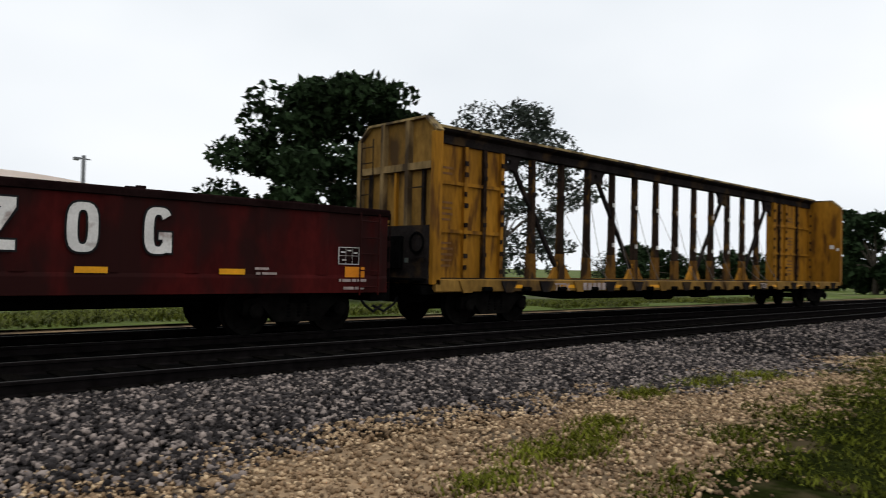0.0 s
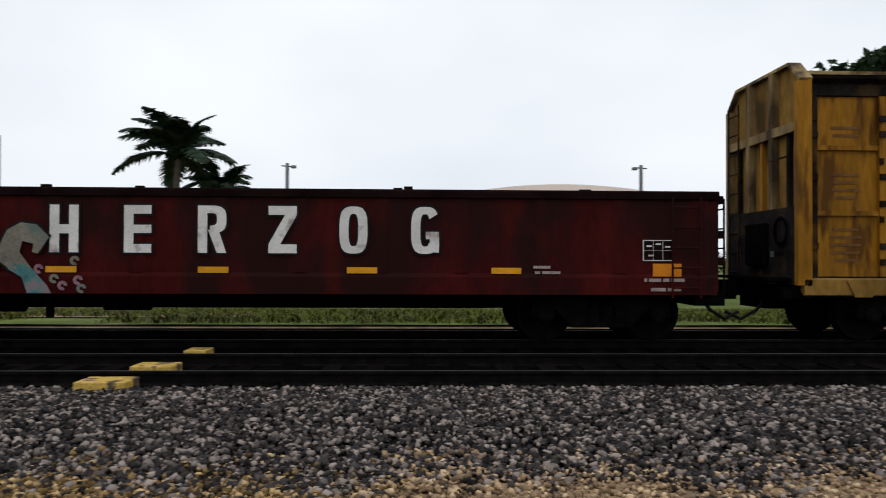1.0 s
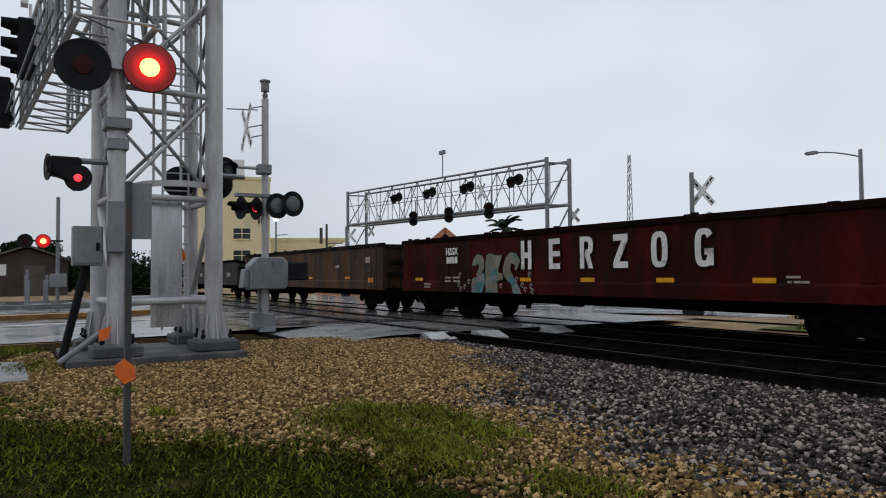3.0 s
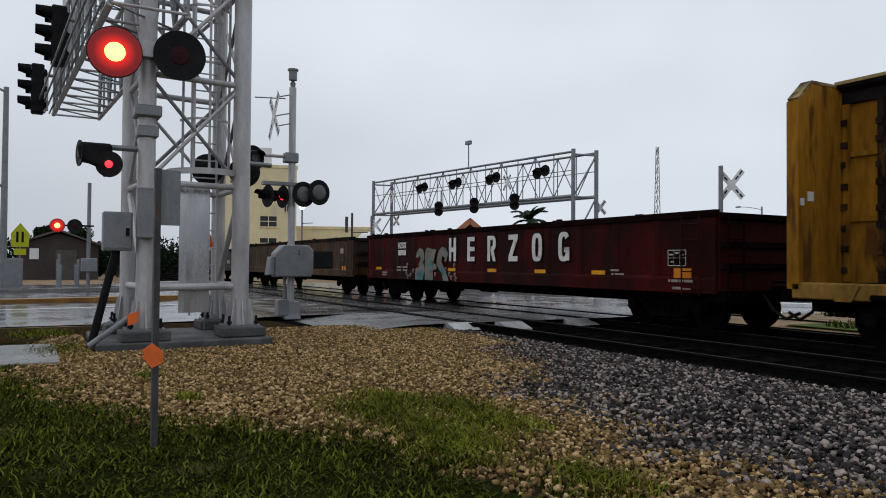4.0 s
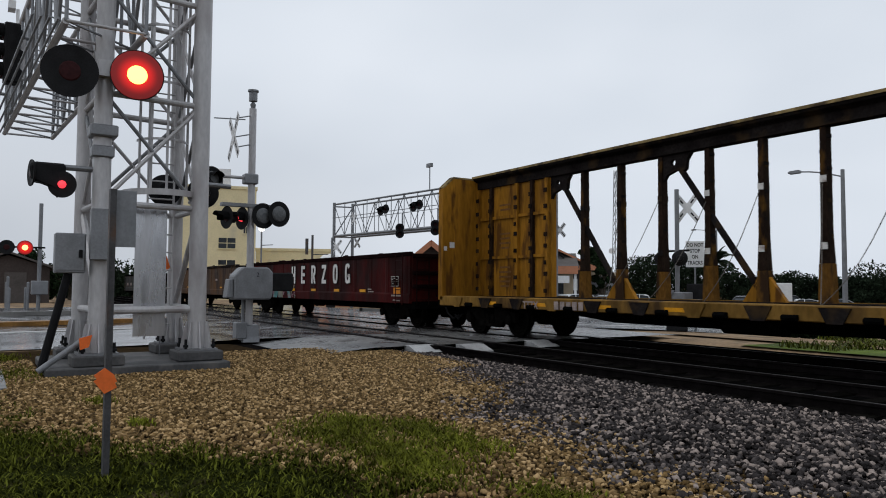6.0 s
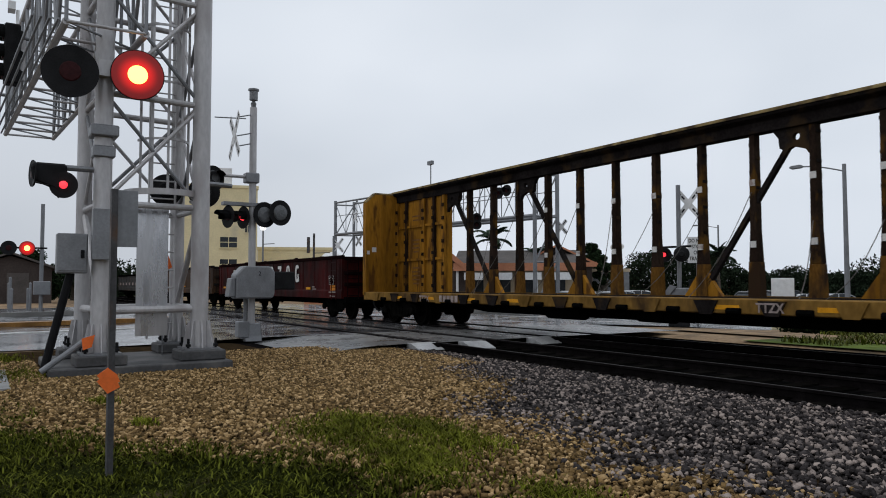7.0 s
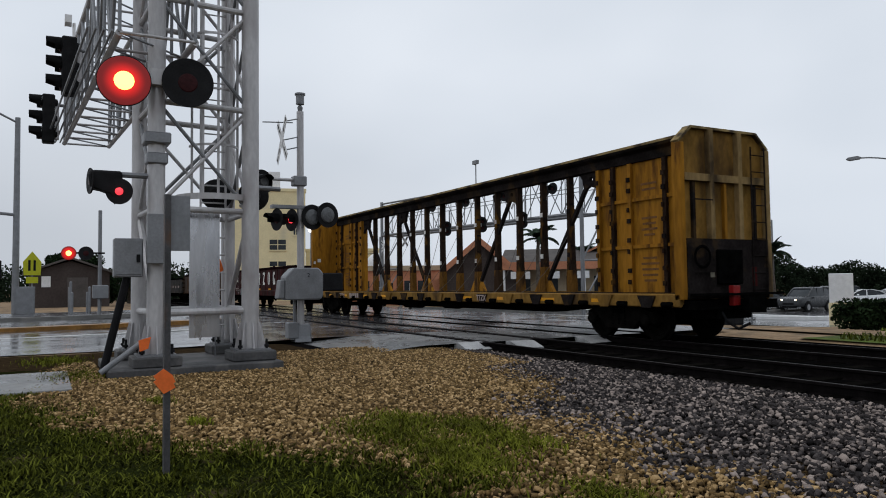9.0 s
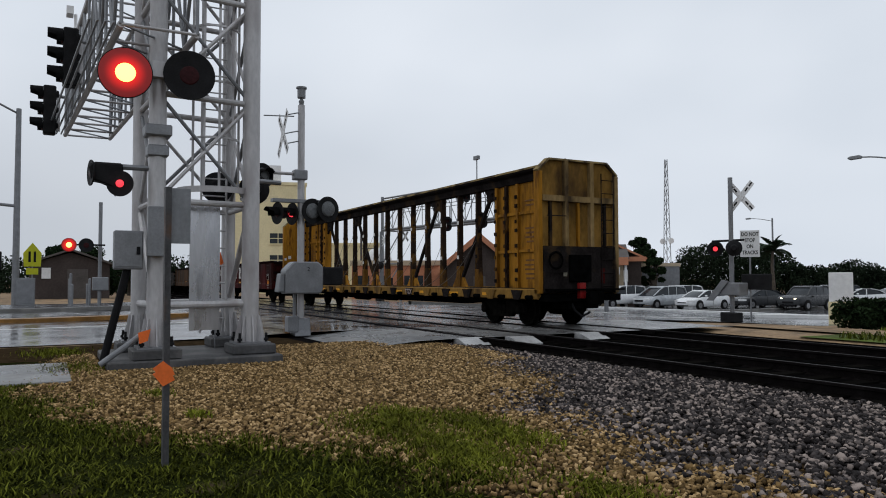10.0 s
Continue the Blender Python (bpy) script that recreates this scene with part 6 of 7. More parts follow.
def wall_with_windows(parent, w, h, d, wins, material="stucco"):
    """A box-like building shell, its front on -y, with recessed windows (x, z, width, height)."""
    part("wall", box(bmesh.new(), -w / 2, w / 2, 0, d, 0, h), material, parent)
    part("parapet", box(bmesh.new(), -w / 2 - 0.12, w / 2 + 0.12, -0.12, d + 0.12, h, h + 0.35), material, parent)
    for x, z, a, b in wins:
        wn2 = part("window", box(bmesh.new(), x - a / 2, x + a / 2, -0.03, -0.004, z, z + b), "window", parent)
        part("window_frame", box(bmesh.new(), x - 0.04, x + 0.04, -0.06, -0.032, z, z + b), material, wn2)
        part("window_frame", box(bmesh.new(), x - a / 2, x + a / 2, -0.058, -0.034, z + b * 0.5 - 0.04, z + b * 0.5 + 0.04), material, wn2)
        part("window_sill", box(bmesh.new(), x - a / 2 - 0.1, x + a / 2 + 0.1, -0.14, -0.005, z - 0.15, z - 0.02), material, wn2)


x, y = bearing(75.2, 90.0)
bt = thing("office_building", pose(x, y, -0.5, 0, 0, 75), "tall cream stucco building with small dark windows", "building")
wall_with_windows(bt, 9.5, 13.2, 10, [(1.5, z, 1.9, 1.2) for z in (0.9, 3.6, 6.2)] + [(3.6, 8.0, 0.5, 1.6)])
part("roof_sign", box(bmesh.new(), -0.5, 1.8, 0.4, 0.5, 13.55, 15.6), "sign_white", bt)
x, y = bearing(69.3, 95.0)
bl = thing("office_building", pose(x, y, -0.5, 0, 0, 69), "low cream stucco building with a flat roof", "building")
wall_with_windows(bl, 9.5, 6.2, 8, [(-3, 2.6, 1.2, 1.1), (0, 2.6, 1.2, 1.1), (3, 2.6, 1.2, 1.1)])
x, y = bearing(66.6, 85.0)
dm = thing("dome_tank", pose(x, y, -0.5), "small white domed tank in the distance", "tank")
part("tank", lathe(bmesh.new(), [(1.5, 0), (1.5, 4.2), (1.35, 4.8), (0.9, 5.3), (0.3, 5.5)], 20), "sign_white", dm, smooth=True)


def gable(parent, x0, x1, y0, y1, eave, ridge, wall, roof, along="y"):
    part("wall", box(bmesh.new(), x0, x1, y0, y1, -0.7, eave), wall, parent)
    o = 0.45
    if along == "y":
        xm = (x0 + x1) / 2
        part("gable_wall", prism(bmesh.new(), [(x0, eave), (x1, eave), (xm, ridge - 0.15)], y0, y1, "y"), wall, parent)
        for s, xe in ((-1, x0 - o), (1, x1 + o)):
            sl = (ridge - eave) / (xm - x0)
            part("roof_slope", prism(bmesh.new(), [(xm, ridge), (xm, ridge + 0.15), (xe, ridge + 0.15 - sl * abs(xe - xm)), (xe, ridge - sl * abs(xe - xm))], y0 - o, y1 + o, "y"), roof, parent)
    else:
        ym = (y0 + y1) / 2
        part("gable_wall", prism(bmesh.new(), [(y0, eave), (y1, eave), (ym, ridge - 0.15)], x0, x1, "x"), wall, parent)
        for s, ye in ((-1, y0 - o), (1, y1 + o)):
            sl = (ridge - eave) / (ym - y0)
            part("roof_slope", prism(bmesh.new(), [(ym, ridge), (ym, ridge + 0.15), (ye, ridge + 0.15 - sl * abs(ye - ym)), (ye, ridge - sl * abs(ye - ym))], x0 - o, x1 + o, "x"), roof, parent)


x, y = bearing(58.8, 62.0)
hs = thing("house", pose(x, y, -0.5, 0, 0, 58.8), "dark-walled house with a salmon-trimmed gable roof", "house")
gable(hs, -3.2, 3.2, 0, 9, 2.9, 5.6, "dark_wall", "roof_tile")
for sd in (-1, 1):
    part("rake_trim", beam(bmesh.new(), (0, -0.5, 5.5), (sd * 3.75, -0.5, 5.5 - 3.75 * 2.7 / 3.2), 0.12, 0.42), "salmon", hs, "salmon fascia along the gable")
part("door", box(bmesh.new(), -0.5, 0.5, -0.05, -0.005, 0, 2.1), "roof_brown", hs)
part("gable_lamp", lathe(bmesh.new(), [(0.16, -0.05), (0.2, 0), (0.16, 0.05)], 14, pose(1.9, -0.1, 3.2, 90)), "sign_white", hs)
x, y = bearing(65.2, 66.0)
lw = thing("shop_building", pose(x, y, -0.5, 0, 0, 65.2), "low salmon stucco building with dark doorways", "building")
part("wall", box(bmesh.new(), -4.0, 4.0, 0, 7, -0.7, 3.1), "salmon", lw)
part("parapet", box(bmesh.new(), -4.15, 4.15, -0.15, 7.15, 3.1, 3.55), "stucco_tan", lw)
for wx in (-3.0, -1.2, 0.6, 2.4):
    w2 = part("window", box(bmesh.new(), wx - 0.55, wx + 0.55, -0.03, -0.004, 0.3, 2.2), "window", lw)
    part("window_frame", box(bmesh.new(), wx - 0.04, wx + 0.04, -0.06, -0.032, 0.3, 2.2), "salmon", w2)
part("notice_board", box(bmesh.new(), 1.1, 1.6, -0.3, -0.2, 1.0, 2.0), "sign_white", lw)
x, y = bearing(52.6, 63.0)
st = thing("shop_building", pose(x, y, -0.5, 0, 0, 51), "long low shop with a grey roof and salmon fascia", "building")
gable(st, -4.6, 5.2, 0, 8, 3.6, 4.75, "stucco_tan", "roof_brown", "x")
part("fascia", box(bmesh.new(), -4.9, 5.5, -1.75, -1.6, 2.95, 3.6), "salmon", st, "salmon fascia band")
for i in range(4):
    w2 = part("window", box(bmesh.new(), -4.1 + 2.3 * i, -2.5 + 2.3 * i, -0.03, -0.004, 0.5, 2.4), "window", st)
    part("window_sill", box(bmesh.new(), -4.2 + 2.3 * i, -2.4 + 2.3 * i, -0.1, -0.005, 0.38, 0.48), "stucco", w2)
    part("sign_board", box(bmesh.new(), -4.0 + 2.4 * i, -2.4 + 2.4 * i, -1.82, -1.752, 2.2, 2.8), "sign_white", st)
for i in range(4):
    part("porch_post", box(bmesh.new(), -4.7 + 3.3 * i, -4.5 + 3.3 * i, -1.5, -1.3, -0.7, 2.95), "sign_white", st)
part("porch_roof", box(bmesh.new(), -4.9, 5.5, -1.6, -0.05, 3.0, 3.2), "roof_brown", st)
x, y = bearing(49.2, 66.0)
s2 = thing("shop_building", pose(x, y, -0.5, 0, 0, 48), "low dark building with a pale-edged gable and salmon fascia", "building")
gable(s2, -3.0, 3.0, 0, 7, 3.75, 5.2, "dark_wall", "roof_brown")
for sd in (-1, 1):
    part("rake_trim", beam(bmesh.new(), (0, -0.5, 5.25), (sd * 3.5, -0.5, 5.25 - 3.5 * 1.45 / 3.0), 0.1, 0.16), "salmon", s2)
part("fascia", box(bmesh.new(), -3.4, 3.4, -0.62, -0.5, 3.35, 3.75), "salmon", s2, "salmon fascia band")
part("sign_board", box(bmesh.new(), -1.3, 1.9, -0.3, -0.2, 1.6, 2.6), "sign_white", s2, "blank white sign board")
part("sign_disc", lathe(bmesh.new(), [(0.42, -0.05), (0.58, -0.05), (0.58, 0.05), (0.42, 0.05)], 20, pose(0.2, -0.8, 4.25, 90), close=False), "black", s2, "dark ring-shaped sign")
x, y = bearing(45.2, 72.0)
s3 = thing("shop_building", pose(x, y, -0.5, 0, 0, 45), "plain low grey building behind the parked cars", "building")
part("wall", box(bmesh.new(), -1.7, 1.7, 0, 5, -0.7, 3.0), "box_grey", s3)
part("parapet", box(bmesh.new(), -1.8, 1.8, -0.1, 5.1, 3.0, 3.3), "stucco_tan", s3)
x, y = bearing(46.6, 82.0)
tree(x, y, 7.0, 1.5, 71, "small round dark tree behind the shops", leaves=5000, size=0.2, clumps=26, gap=1.2, low=0.5)
x, y = bearing(45.7, 68.0)
tree(x, y, 4.5, 1.1, 72, "small dark tree beside the shop", leaves=3500, size=0.18, clumps=20, gap=1.2, low=0.45)

# broad pale peach roof seen over the train
x, y = bearing(-10.5, 62.0)
pr = thing("hall_building", pose(x, y, -0.5, 0, 0, -10), "wide peach stucco hall with a pale arched roof", "hall")
part("roof", prism(bmesh.new(), [(-9.2 + 18.4 * i / 16, 7.2 + 1.0 * math.sin(math.pi * i / 16) ** 0.8) for i in range(17)] + [(9.2, 7.0), (-9.2, 7.0)], 0, 14, "y"), "roof_peach", pr)
part("wall", box(bmesh.new(), -8.9, 8.9, 0.2, 13.8, 0, 6.99), "peach_wall", pr)
part("wall_band", box(bmesh.new(), -8.95, 8.95, 0.15, 0.197, 2.2, 2.9), "salmon", pr)
part("cornice", box(bmesh.new(), -9.0, 9.0, 0.05, 0.195, 6.3, 6.7), "roof_peach", pr)
for i in range(5):
    w2 = part("window", box(bmesh.new(), -7.6 + 3.4 * i, -6.0 + 3.4 * i, 0.16, 0.196, 3.6, 5.4), "window", pr)
    part("window_sill", box(bmesh.new(), -7.7 + 3.4 * i, -5.9 + 3.4 * i, 0.08, 0.195, 3.45, 3.58), "roof_peach", w2)

for k, (b, r, h, sp) in enumerate(((86.9, 70, 4.0, 2.4), (89.3, 72, 4.3, 1.7), (84.6, 78, 3.6, 2.4))):
    x, y = bearing(b, r)
    tree(x, y, h, sp, 60 + k, "dense dark roadside tree in the distance", leaves=9000, size=0.13, clumps=26, gap=1.1, low=0.12)

# woods on the skyline: stuff
rng = np.random.default_rng(77)
cs, rs = [], []
for b in np.arange(18, 44.3, 0.24):
    x, y = bearing(b, 92 * rng.uniform(0.97, 1.08))
    h = float(np.interp(b, [18, 30, 31.2, 32.2, 33.2, 34, 35, 36.3, 36.9, 38, 40, 42.3, 43.5, 44.1, 44.3], [2.8, 2.7, 2.4, 3.4, 3.0, 2.4, 2.6, 3.5, 4.4, 5.3, 5.1, 5.9, 5.2, 2.6, 2.2])) + rng.uniform(-0.25, 0.2) + 0.5
    for k in range(4):
        cs.append((x + rng.uniform(-0.8, 0.8), y + rng.uniform(-1, 1), h * (0.12 + 0.22 * k) - 0.5))
        rs.append(min(1.35, h * 0.3))
v, f = leaf_cloud(rng, cs, rs, 90000, 0.17)
tagged(bulk("tree_belt", v, f, "woods"), "dense dark green belt of trees beyond the parked cars", "woods", kind="stuff")
cs, rs = [], []
for b0, b1, r, h0, h1, n in ((14, 30, 110, 4, 6, 30), (76, 97, 95, 2.8, 4.4, 40), (97, 125, 120, 3, 5, 26), (46, 76, 150, 4, 5.5, 34), (-30, 14, 130, 3, 4.5, 50), (-92, -52, 130, 3, 5, 40)):
    for i in range(n):
        x, y = bearing(rng.uniform(b0, b1), r * rng.uniform(0.95, 1.12))
        h = rng.uniform(h0, h1)
        for k in range(3):
            cs.append((x + rng.uniform(-2, 2), y + rng.uniform(-2, 2), h * (0.2 + 0.28 * k) - 0.5))
            rs.append(rng.uniform(1.6, 2.6))
v, f = leaf_cloud(rng, cs, rs, 90000, 0.24)
tagged(bulk("woods", v, f, "woods"), "dark green belt of distant trees and scrub", "woods", kind="stuff")
cs = [(hx * 1.0, hy, ground_z(0, hy) + 0.35 + 0.25 * k) for k in range(2) for hx, hy in (bearing(28.5 + 0.55 * i, 26.0) for i in range(9))]
v, f = leaf_cloud(rng, cs, [0.48] * len(cs), 5200, 0.09)
tagged(bulk("hedge", v, f, "leaf"), "dark clipped hedge on the grass verge", "hedge")


# ---- waiting cars ----
def loft(bm, rows):
    """A closed skin through rows of equally many points."""
    vs = [[bm.verts.new(p) for p in row] for row in rows]
    n = len(vs[0])
    for u, w in zip(vs, vs[1:]):
        for i in range(n):
            bm.faces.new((u[i], u[(i + 1) % n], w[(i + 1) % n], w[i]))
    bm.faces.new(vs[0][::-1])
    bm.faces.new(vs[-1])
    return bm


# along the car: x, half width, underside, waist, top; then the cabin: x, half width below, half width above, foot, roof
CAR_SHAPES = {
    "sedan": ([(-2.36, .62, .42, .70, .80), (-2.26, .82, .30, .78, 1.00), (-1.9, .90, .26, .82, 1.04), (-1.0, .92, .22, .84, 1.00), (0, .92, .22, .84, .97), (.9, .92, .22, .82, .96), (1.4, .91, .24, .79, .90), (1.95, .87, .26, .72, .79), (2.22, .77, .28, .64, .68), (2.36, .56, .36, .54, .57)],
              [(-2.05, .70, .66, .98, 1.03), (-1.45, .78, .62, .97, 1.33), (-.75, .81, .60, .95, 1.46), (.1, .81, .60, .94, 1.46), (.65, .80, .64, .93, 1.29), (1.38, .76, .72, .88, .93)], (-1.0, .28), 1.44),
    "van": ([(-2.42, .72, .45, .85, 1.0), (-2.36, .86, .32, .9, 1.10), (-1.9, .93, .28, .92, 1.10), (-1.0, .95, .24, .92, 1.08), (0, .95, .24, .9, 1.06), (.9, .95, .24, .88, 1.05), (1.5, .93, .26, .84, .98), (2.05, .88, .28, .76, .84), (2.3, .76, .3, .66, .72), (2.42, .55, .38, .56, .6)],
            [(-2.36, .80, .72, 1.06, 1.12), (-2.15, .83, .68, 1.06, 1.62), (-1.2, .85, .68, 1.05, 1.74), (.2, .85, .67, 1.03, 1.72), (.8, .84, .70, 1.02, 1.46), (1.6, .78, .76, .96, .99)], (-2.0, .35), 1.72),
    "suv": ([(-2.4, .76, .52, .95, 1.05), (-2.34, .90, .42, 1.0, 1.14), (-1.9, .95, .38, 1.02, 1.15), (-1.0, .96, .34, 1.02, 1.14), (0, .96, .34, 1.02, 1.13), (.9, .96, .34, 1.0, 1.12), (1.5, .95, .36, .98, 1.10), (2.1, .92, .4, .94, 1.04), (2.34, .84, .42, .86, .92), (2.42, .68, .46, .66, .70)],
            [(-2.30, .82, .74, 1.12, 1.18), (-2.12, .85, .70, 1.12, 1.68), (-1.2, .86, .70, 1.11, 1.78), (.2, .86, .69, 1.1, 1.76), (.6, .85, .72, 1.1, 1.56), (1.15, .80, .78, 1.08, 1.12)], (-2.0, .3), 1.76),
}


def car(b, r, paint, turn, label, kind="sedan", lights=False):
    x, y = bearing(b, r)
    t = thing("car", pose(x, y, road_z(x, y) if x < -20 else ground_z(x, y), 0, 0, turn), label, "car", "waiting cars")
    body, cabin, (r0, r1), top = CAR_SHAPES[kind]
    bm = bmesh.new()
    rows = []
    for a, hw, lo, waist, up in body:
        half = [(hw * 0.86, lo), (hw * 0.97, lo + 0.1), (hw, (lo + waist) / 2), (hw * 0.985, waist), (hw * 0.90, up - 0.015), (hw * 0.6, up + 0.015)]
        rows.append([(a, q, z) for q, z in half] + [(a, -q, z) for q, z in half[::-1]])
    part("body", loft(bm, rows), paint, t, smooth=True)
    bm = bmesh.new()
    rows = []
    for a, w0, w1, lo, up in cabin:
        half = [(w0, lo - 0.03), (w0 * 0.98, lo + 0.03), (w1, up - 0.03), (w1 * 0.8, up)]
        rows.append([(a, q, z) for q, z in half] + [(a, -q, z) for q, z in half[::-1]])
    part("window_glass", loft(bm, rows), "window", t, "dark window glass", smooth=True)
    hw = cabin[3][2]
    bm = bmesh.new()
    loft(bm, [[(a, k * w, z + up) for k, z in ((-1, -0.05), (-0.85, 0.012), (0.85, 0.012), (1, -0.05))] for a, w, up in ((r0 - 0.25, hw, top - 0.07), (r0, hw + 0.01, top), (r1, hw + 0.01, top + 0.01), (r1 + 0.2, hw, top - 0.07))])
    part("roof", bm, paint, t, smooth=True)
    for sd in (-1, 1):
        ends = ((cabin[0], cabin[1]), (cabin[1], cabin[2]), (cabin[5], cabin[4]), (cabin[4], cabin[3]))
        for p, q in ends:
            part("pillar", beam(bmesh.new(), (p[0], sd * (p[2] + 0.015), p[4]), (q[0], sd * (q[2] + 0.015), q[4]), 0.05, 0.09 if p is not cabin[0] else 0.2, (0, 1, 0)), paint, t)
        for px in (-0.25,) if kind == "sedan" else (-1.15, -0.2):
            part("pillar", beam(bmesh.new(), (px + 0.1, sd * 0.83, 0.98), (px - 0.05, sd * (hw + 0.01), top - 0.04), 0.05, 0.08, (0, 1, 0)), paint, t)
        part("door_seam", box(bmesh.new(), -0.16, -0.145, sd * 0.925 - 0.006, sd * 0.925 + 0.006, 0.36, 0.9), "black", t)
        for a in (-1.42, 1.42):
            rr = 0.36 if kind == "suv" else 0.33
            part("wheel_arch", lathe(bmesh.new(), [(rr + 0.07, -0.02), (rr + 0.07, 0.02)], 24, pose(a, sd * (0.925 if kind == "sedan" else 0.95), rr + 0.01, 90)), "black", t)
            wh = part("wheel", lathe(bmesh.new(), [(0.2, -0.1), (rr - 0.04, -0.11), (rr, -0.06), (rr, 0.06), (rr - 0.04, 0.11), (0.2, 0.1)], 22, pose(a, sd * 0.87, rr, 90)), "tyre", t, smooth=True)
            part("rim", lathe(bmesh.new(), [(0.21, -0.118), (0.2, 0.118)], 14, pose(a, sd * 0.87, rr, 90)), "rim", wh)
        hz = 0.66 if kind == "sedan" else 0.72 if kind == "van" else 0.86
        part("headlight", prism(bmesh.new(), [(1.95, sd * 0.9), (2.2, sd * 0.8), (2.37, sd * 0.56), (2.37, sd * 0.44), (2.1, sd * 0.5)], hz - 0.07, hz + 0.06, "z"), "lamp_on" if lights else "sign_white", t, "lit headlight" if lights else "clear headlight", bevel=0.015)
        part("mirror", box(bmesh.new(), 0.72, 0.86, sd * 1.0 - 0.08, sd * 1.0 + 0.08, 0.98, 1.1), paint, t, bevel=0.03)
    front = body[-1][0]
    part("grille", box(bmesh.new(), front - 0.1, front + 0.012, -0.4, 0.4, 0.5, 0.57) if kind == "sedan" else box(bmesh.new(), front - 0.1, front + 0.012, -0.42, 0.42, 0.54, 0.68), "black", t, bevel=0.005)
    part("air_intake", box(bmesh.new(), front - 0.25, front - 0.02, -0.55, 0.55, 0.3, 0.42), "black", t, bevel=0.02)
    return t


car(42.3, 60.2, "car_white", 274, "white sedan waiting on the wet road", "sedan")
car(45.3, 61.8, "car_silver", 275, "silver minivan waiting on the wet road", "van")
car(48.3, 61.5, "car_white", 270, "white sport utility car waiting on the wet road", "suv")
car(38.6, 63.8, "car_dark", 264, "dark grey sedan waiting on the wet road", "sedan")
car(35.5, 61.0, "car_dark", 277, "dark pickup-like car with headlights on", "suv", True)
car(34.0, 70.0, "car_dark", 250, "dark car parked beyond the hedge", "suv")
car(32.3, 71.0, "car_white", 250, "white car parked beyond the hedge", "sedan")
car(30.3, 74.0, "car_silver", 245, "silver car parked beyond the hedge", "sedan")
car(49.0, 72.0, "car_silver", 250, "silver van parked before the shops", "van")
car(44.1, 70.0, "car_white", 260, "white van parked before the shops", "van")

# ---- the far left side of the road ----
x, y = -48.4, -1.45
lp = thing("traffic_mast", pose(x, y, 0), "tall grey steel traffic mast with a lamp arm", "traffic mast")
part("pole", rod(bmesh.new(), (0, 0, 0), (0, 0, 11.2), 0.2, 12, 0.14), "box_grey", lp)
part("arm", rod(bmesh.new(), (0, 0, 10.9), (1.2, -2.6, 12.0), 0.06, 8), "box_grey", lp)
part("signal_arm", rod(bmesh.new(), (0, 0, 5.6), (1.5, -5.0, 5.9), 0.09, 8), "box_grey", lp)
part("signal_head", box(bmesh.new(), -0.2, 0.2, -1.1, -0.7, 2.0, 3.0), "hood", lp, bevel=0.03)
bn = thing("shed", pose(-62.0, 2.4, 0, 0, 0, 90), "low dark shed with a shallow gable roof", "shed")
gable(bn, -3.4, 2.0, 0, 8, 2.6, 3.6, "dark_wall", "roof_brown")
part("door", box(bmesh.new(), -0.9, 0.5, -0.05, -0.005, 0, 2.2), "roof_brown", bn)
part("notice_board", box(bmesh.new(), -2.6, -2.0, -0.06, -0.01, 1.5, 2.3), "sign_white", bn)
yw = thing("pedestrian_sign", pose(-47.7, -0.62, 0), "yellow-green pentagonal school crossing sign on a post", "road sign")
part("post", box(bmesh.new(), -0.05, 0.0, -0.03, 0.03, 0, 3.4), "alu_dull", yw)
part("panel", prism(bmesh.new(), [(-0.42, 2.15), (0.42, 2.15), (0.46, 2.9), (0.0, 3.5), (-0.46, 2.9)], 0.002, 0.014, "x"), "sign_yellow", yw)
for s in (-0.14, 0.12):
    part("figure_bar", box(bmesh.new(), 0.015, 0.02, s - 0.06, s + 0.06, 2.4, 3.0), "black", yw)
part("lower_panel", box(bmesh.new(), 0.002, 0.014, -0.3, 0.3, 1.7, 2.05), "sign_yellow", yw)
cab2 = thing("equipment_cabinet", pose(-46.5, -0.9, 0), "pale grey roadside equipment cabinet", "cabinet")
part("cabinet_body", box(bmesh.new(), -0.3, 0.3, -0.45, 0.45, 0, 1.5), "box_grey", cab2, bevel=0.02)
part("cabinet_door", box(bmesh.new(), 0.302, 0.315, -0.4, 0.4, 0.12, 1.4), "alu_dull", cab2)
fm = thing("crossing_signal_mast", pose(-36.8, 2.2, 0), "far crossing mast with a glowing red light", "crossing signal")
part("pole", rod(bmesh.new(), (0, 0, 0), (0, 0, 4.9), 0.08, 10), "alu_dull", fm)
part("light_arm", rod(bmesh.new(), (0.1, -1.35, 2.95), (0.1, 0.2, 2.95), 0.04, 6), "black", fm)
pair = facing(0.2, -1.27, 2.93, -4), facing(0.2, -0.58, 2.93, -4)
for m in pair:
    flasher(fm, m, 0.31, None, False)
flashing_light(fm, *pair, 0.31)
part("gate_mechanism", box(bmesh.new(), -0.2, 0.3, -0.3, 0.35, 0.9, 1.5), "box_grey", fm, bevel=0.03)
for i in range(5):
    bo = thing("bollard", pose(-44.0 - 1.2 * i, 1.3 + 0.9 * (i % 2), 0), "slim grey roadside marker post", "marker post", "roadside marker posts")
    part("shaft", rod(bmesh.new(), (0, 0, 0), (0, 0, 1.1 + 0.3 * (i % 3)), 0.07, 8), "alu_dull" if i % 2 else "box_grey", bo)
    part("cap", lathe(bmesh.new(), [(0.075, 0), (0.06, 0.05), (0.02, 0.07)], 8, pose(0, 0, 1.1 + 0.3 * (i % 3))), "box_grey", bo)


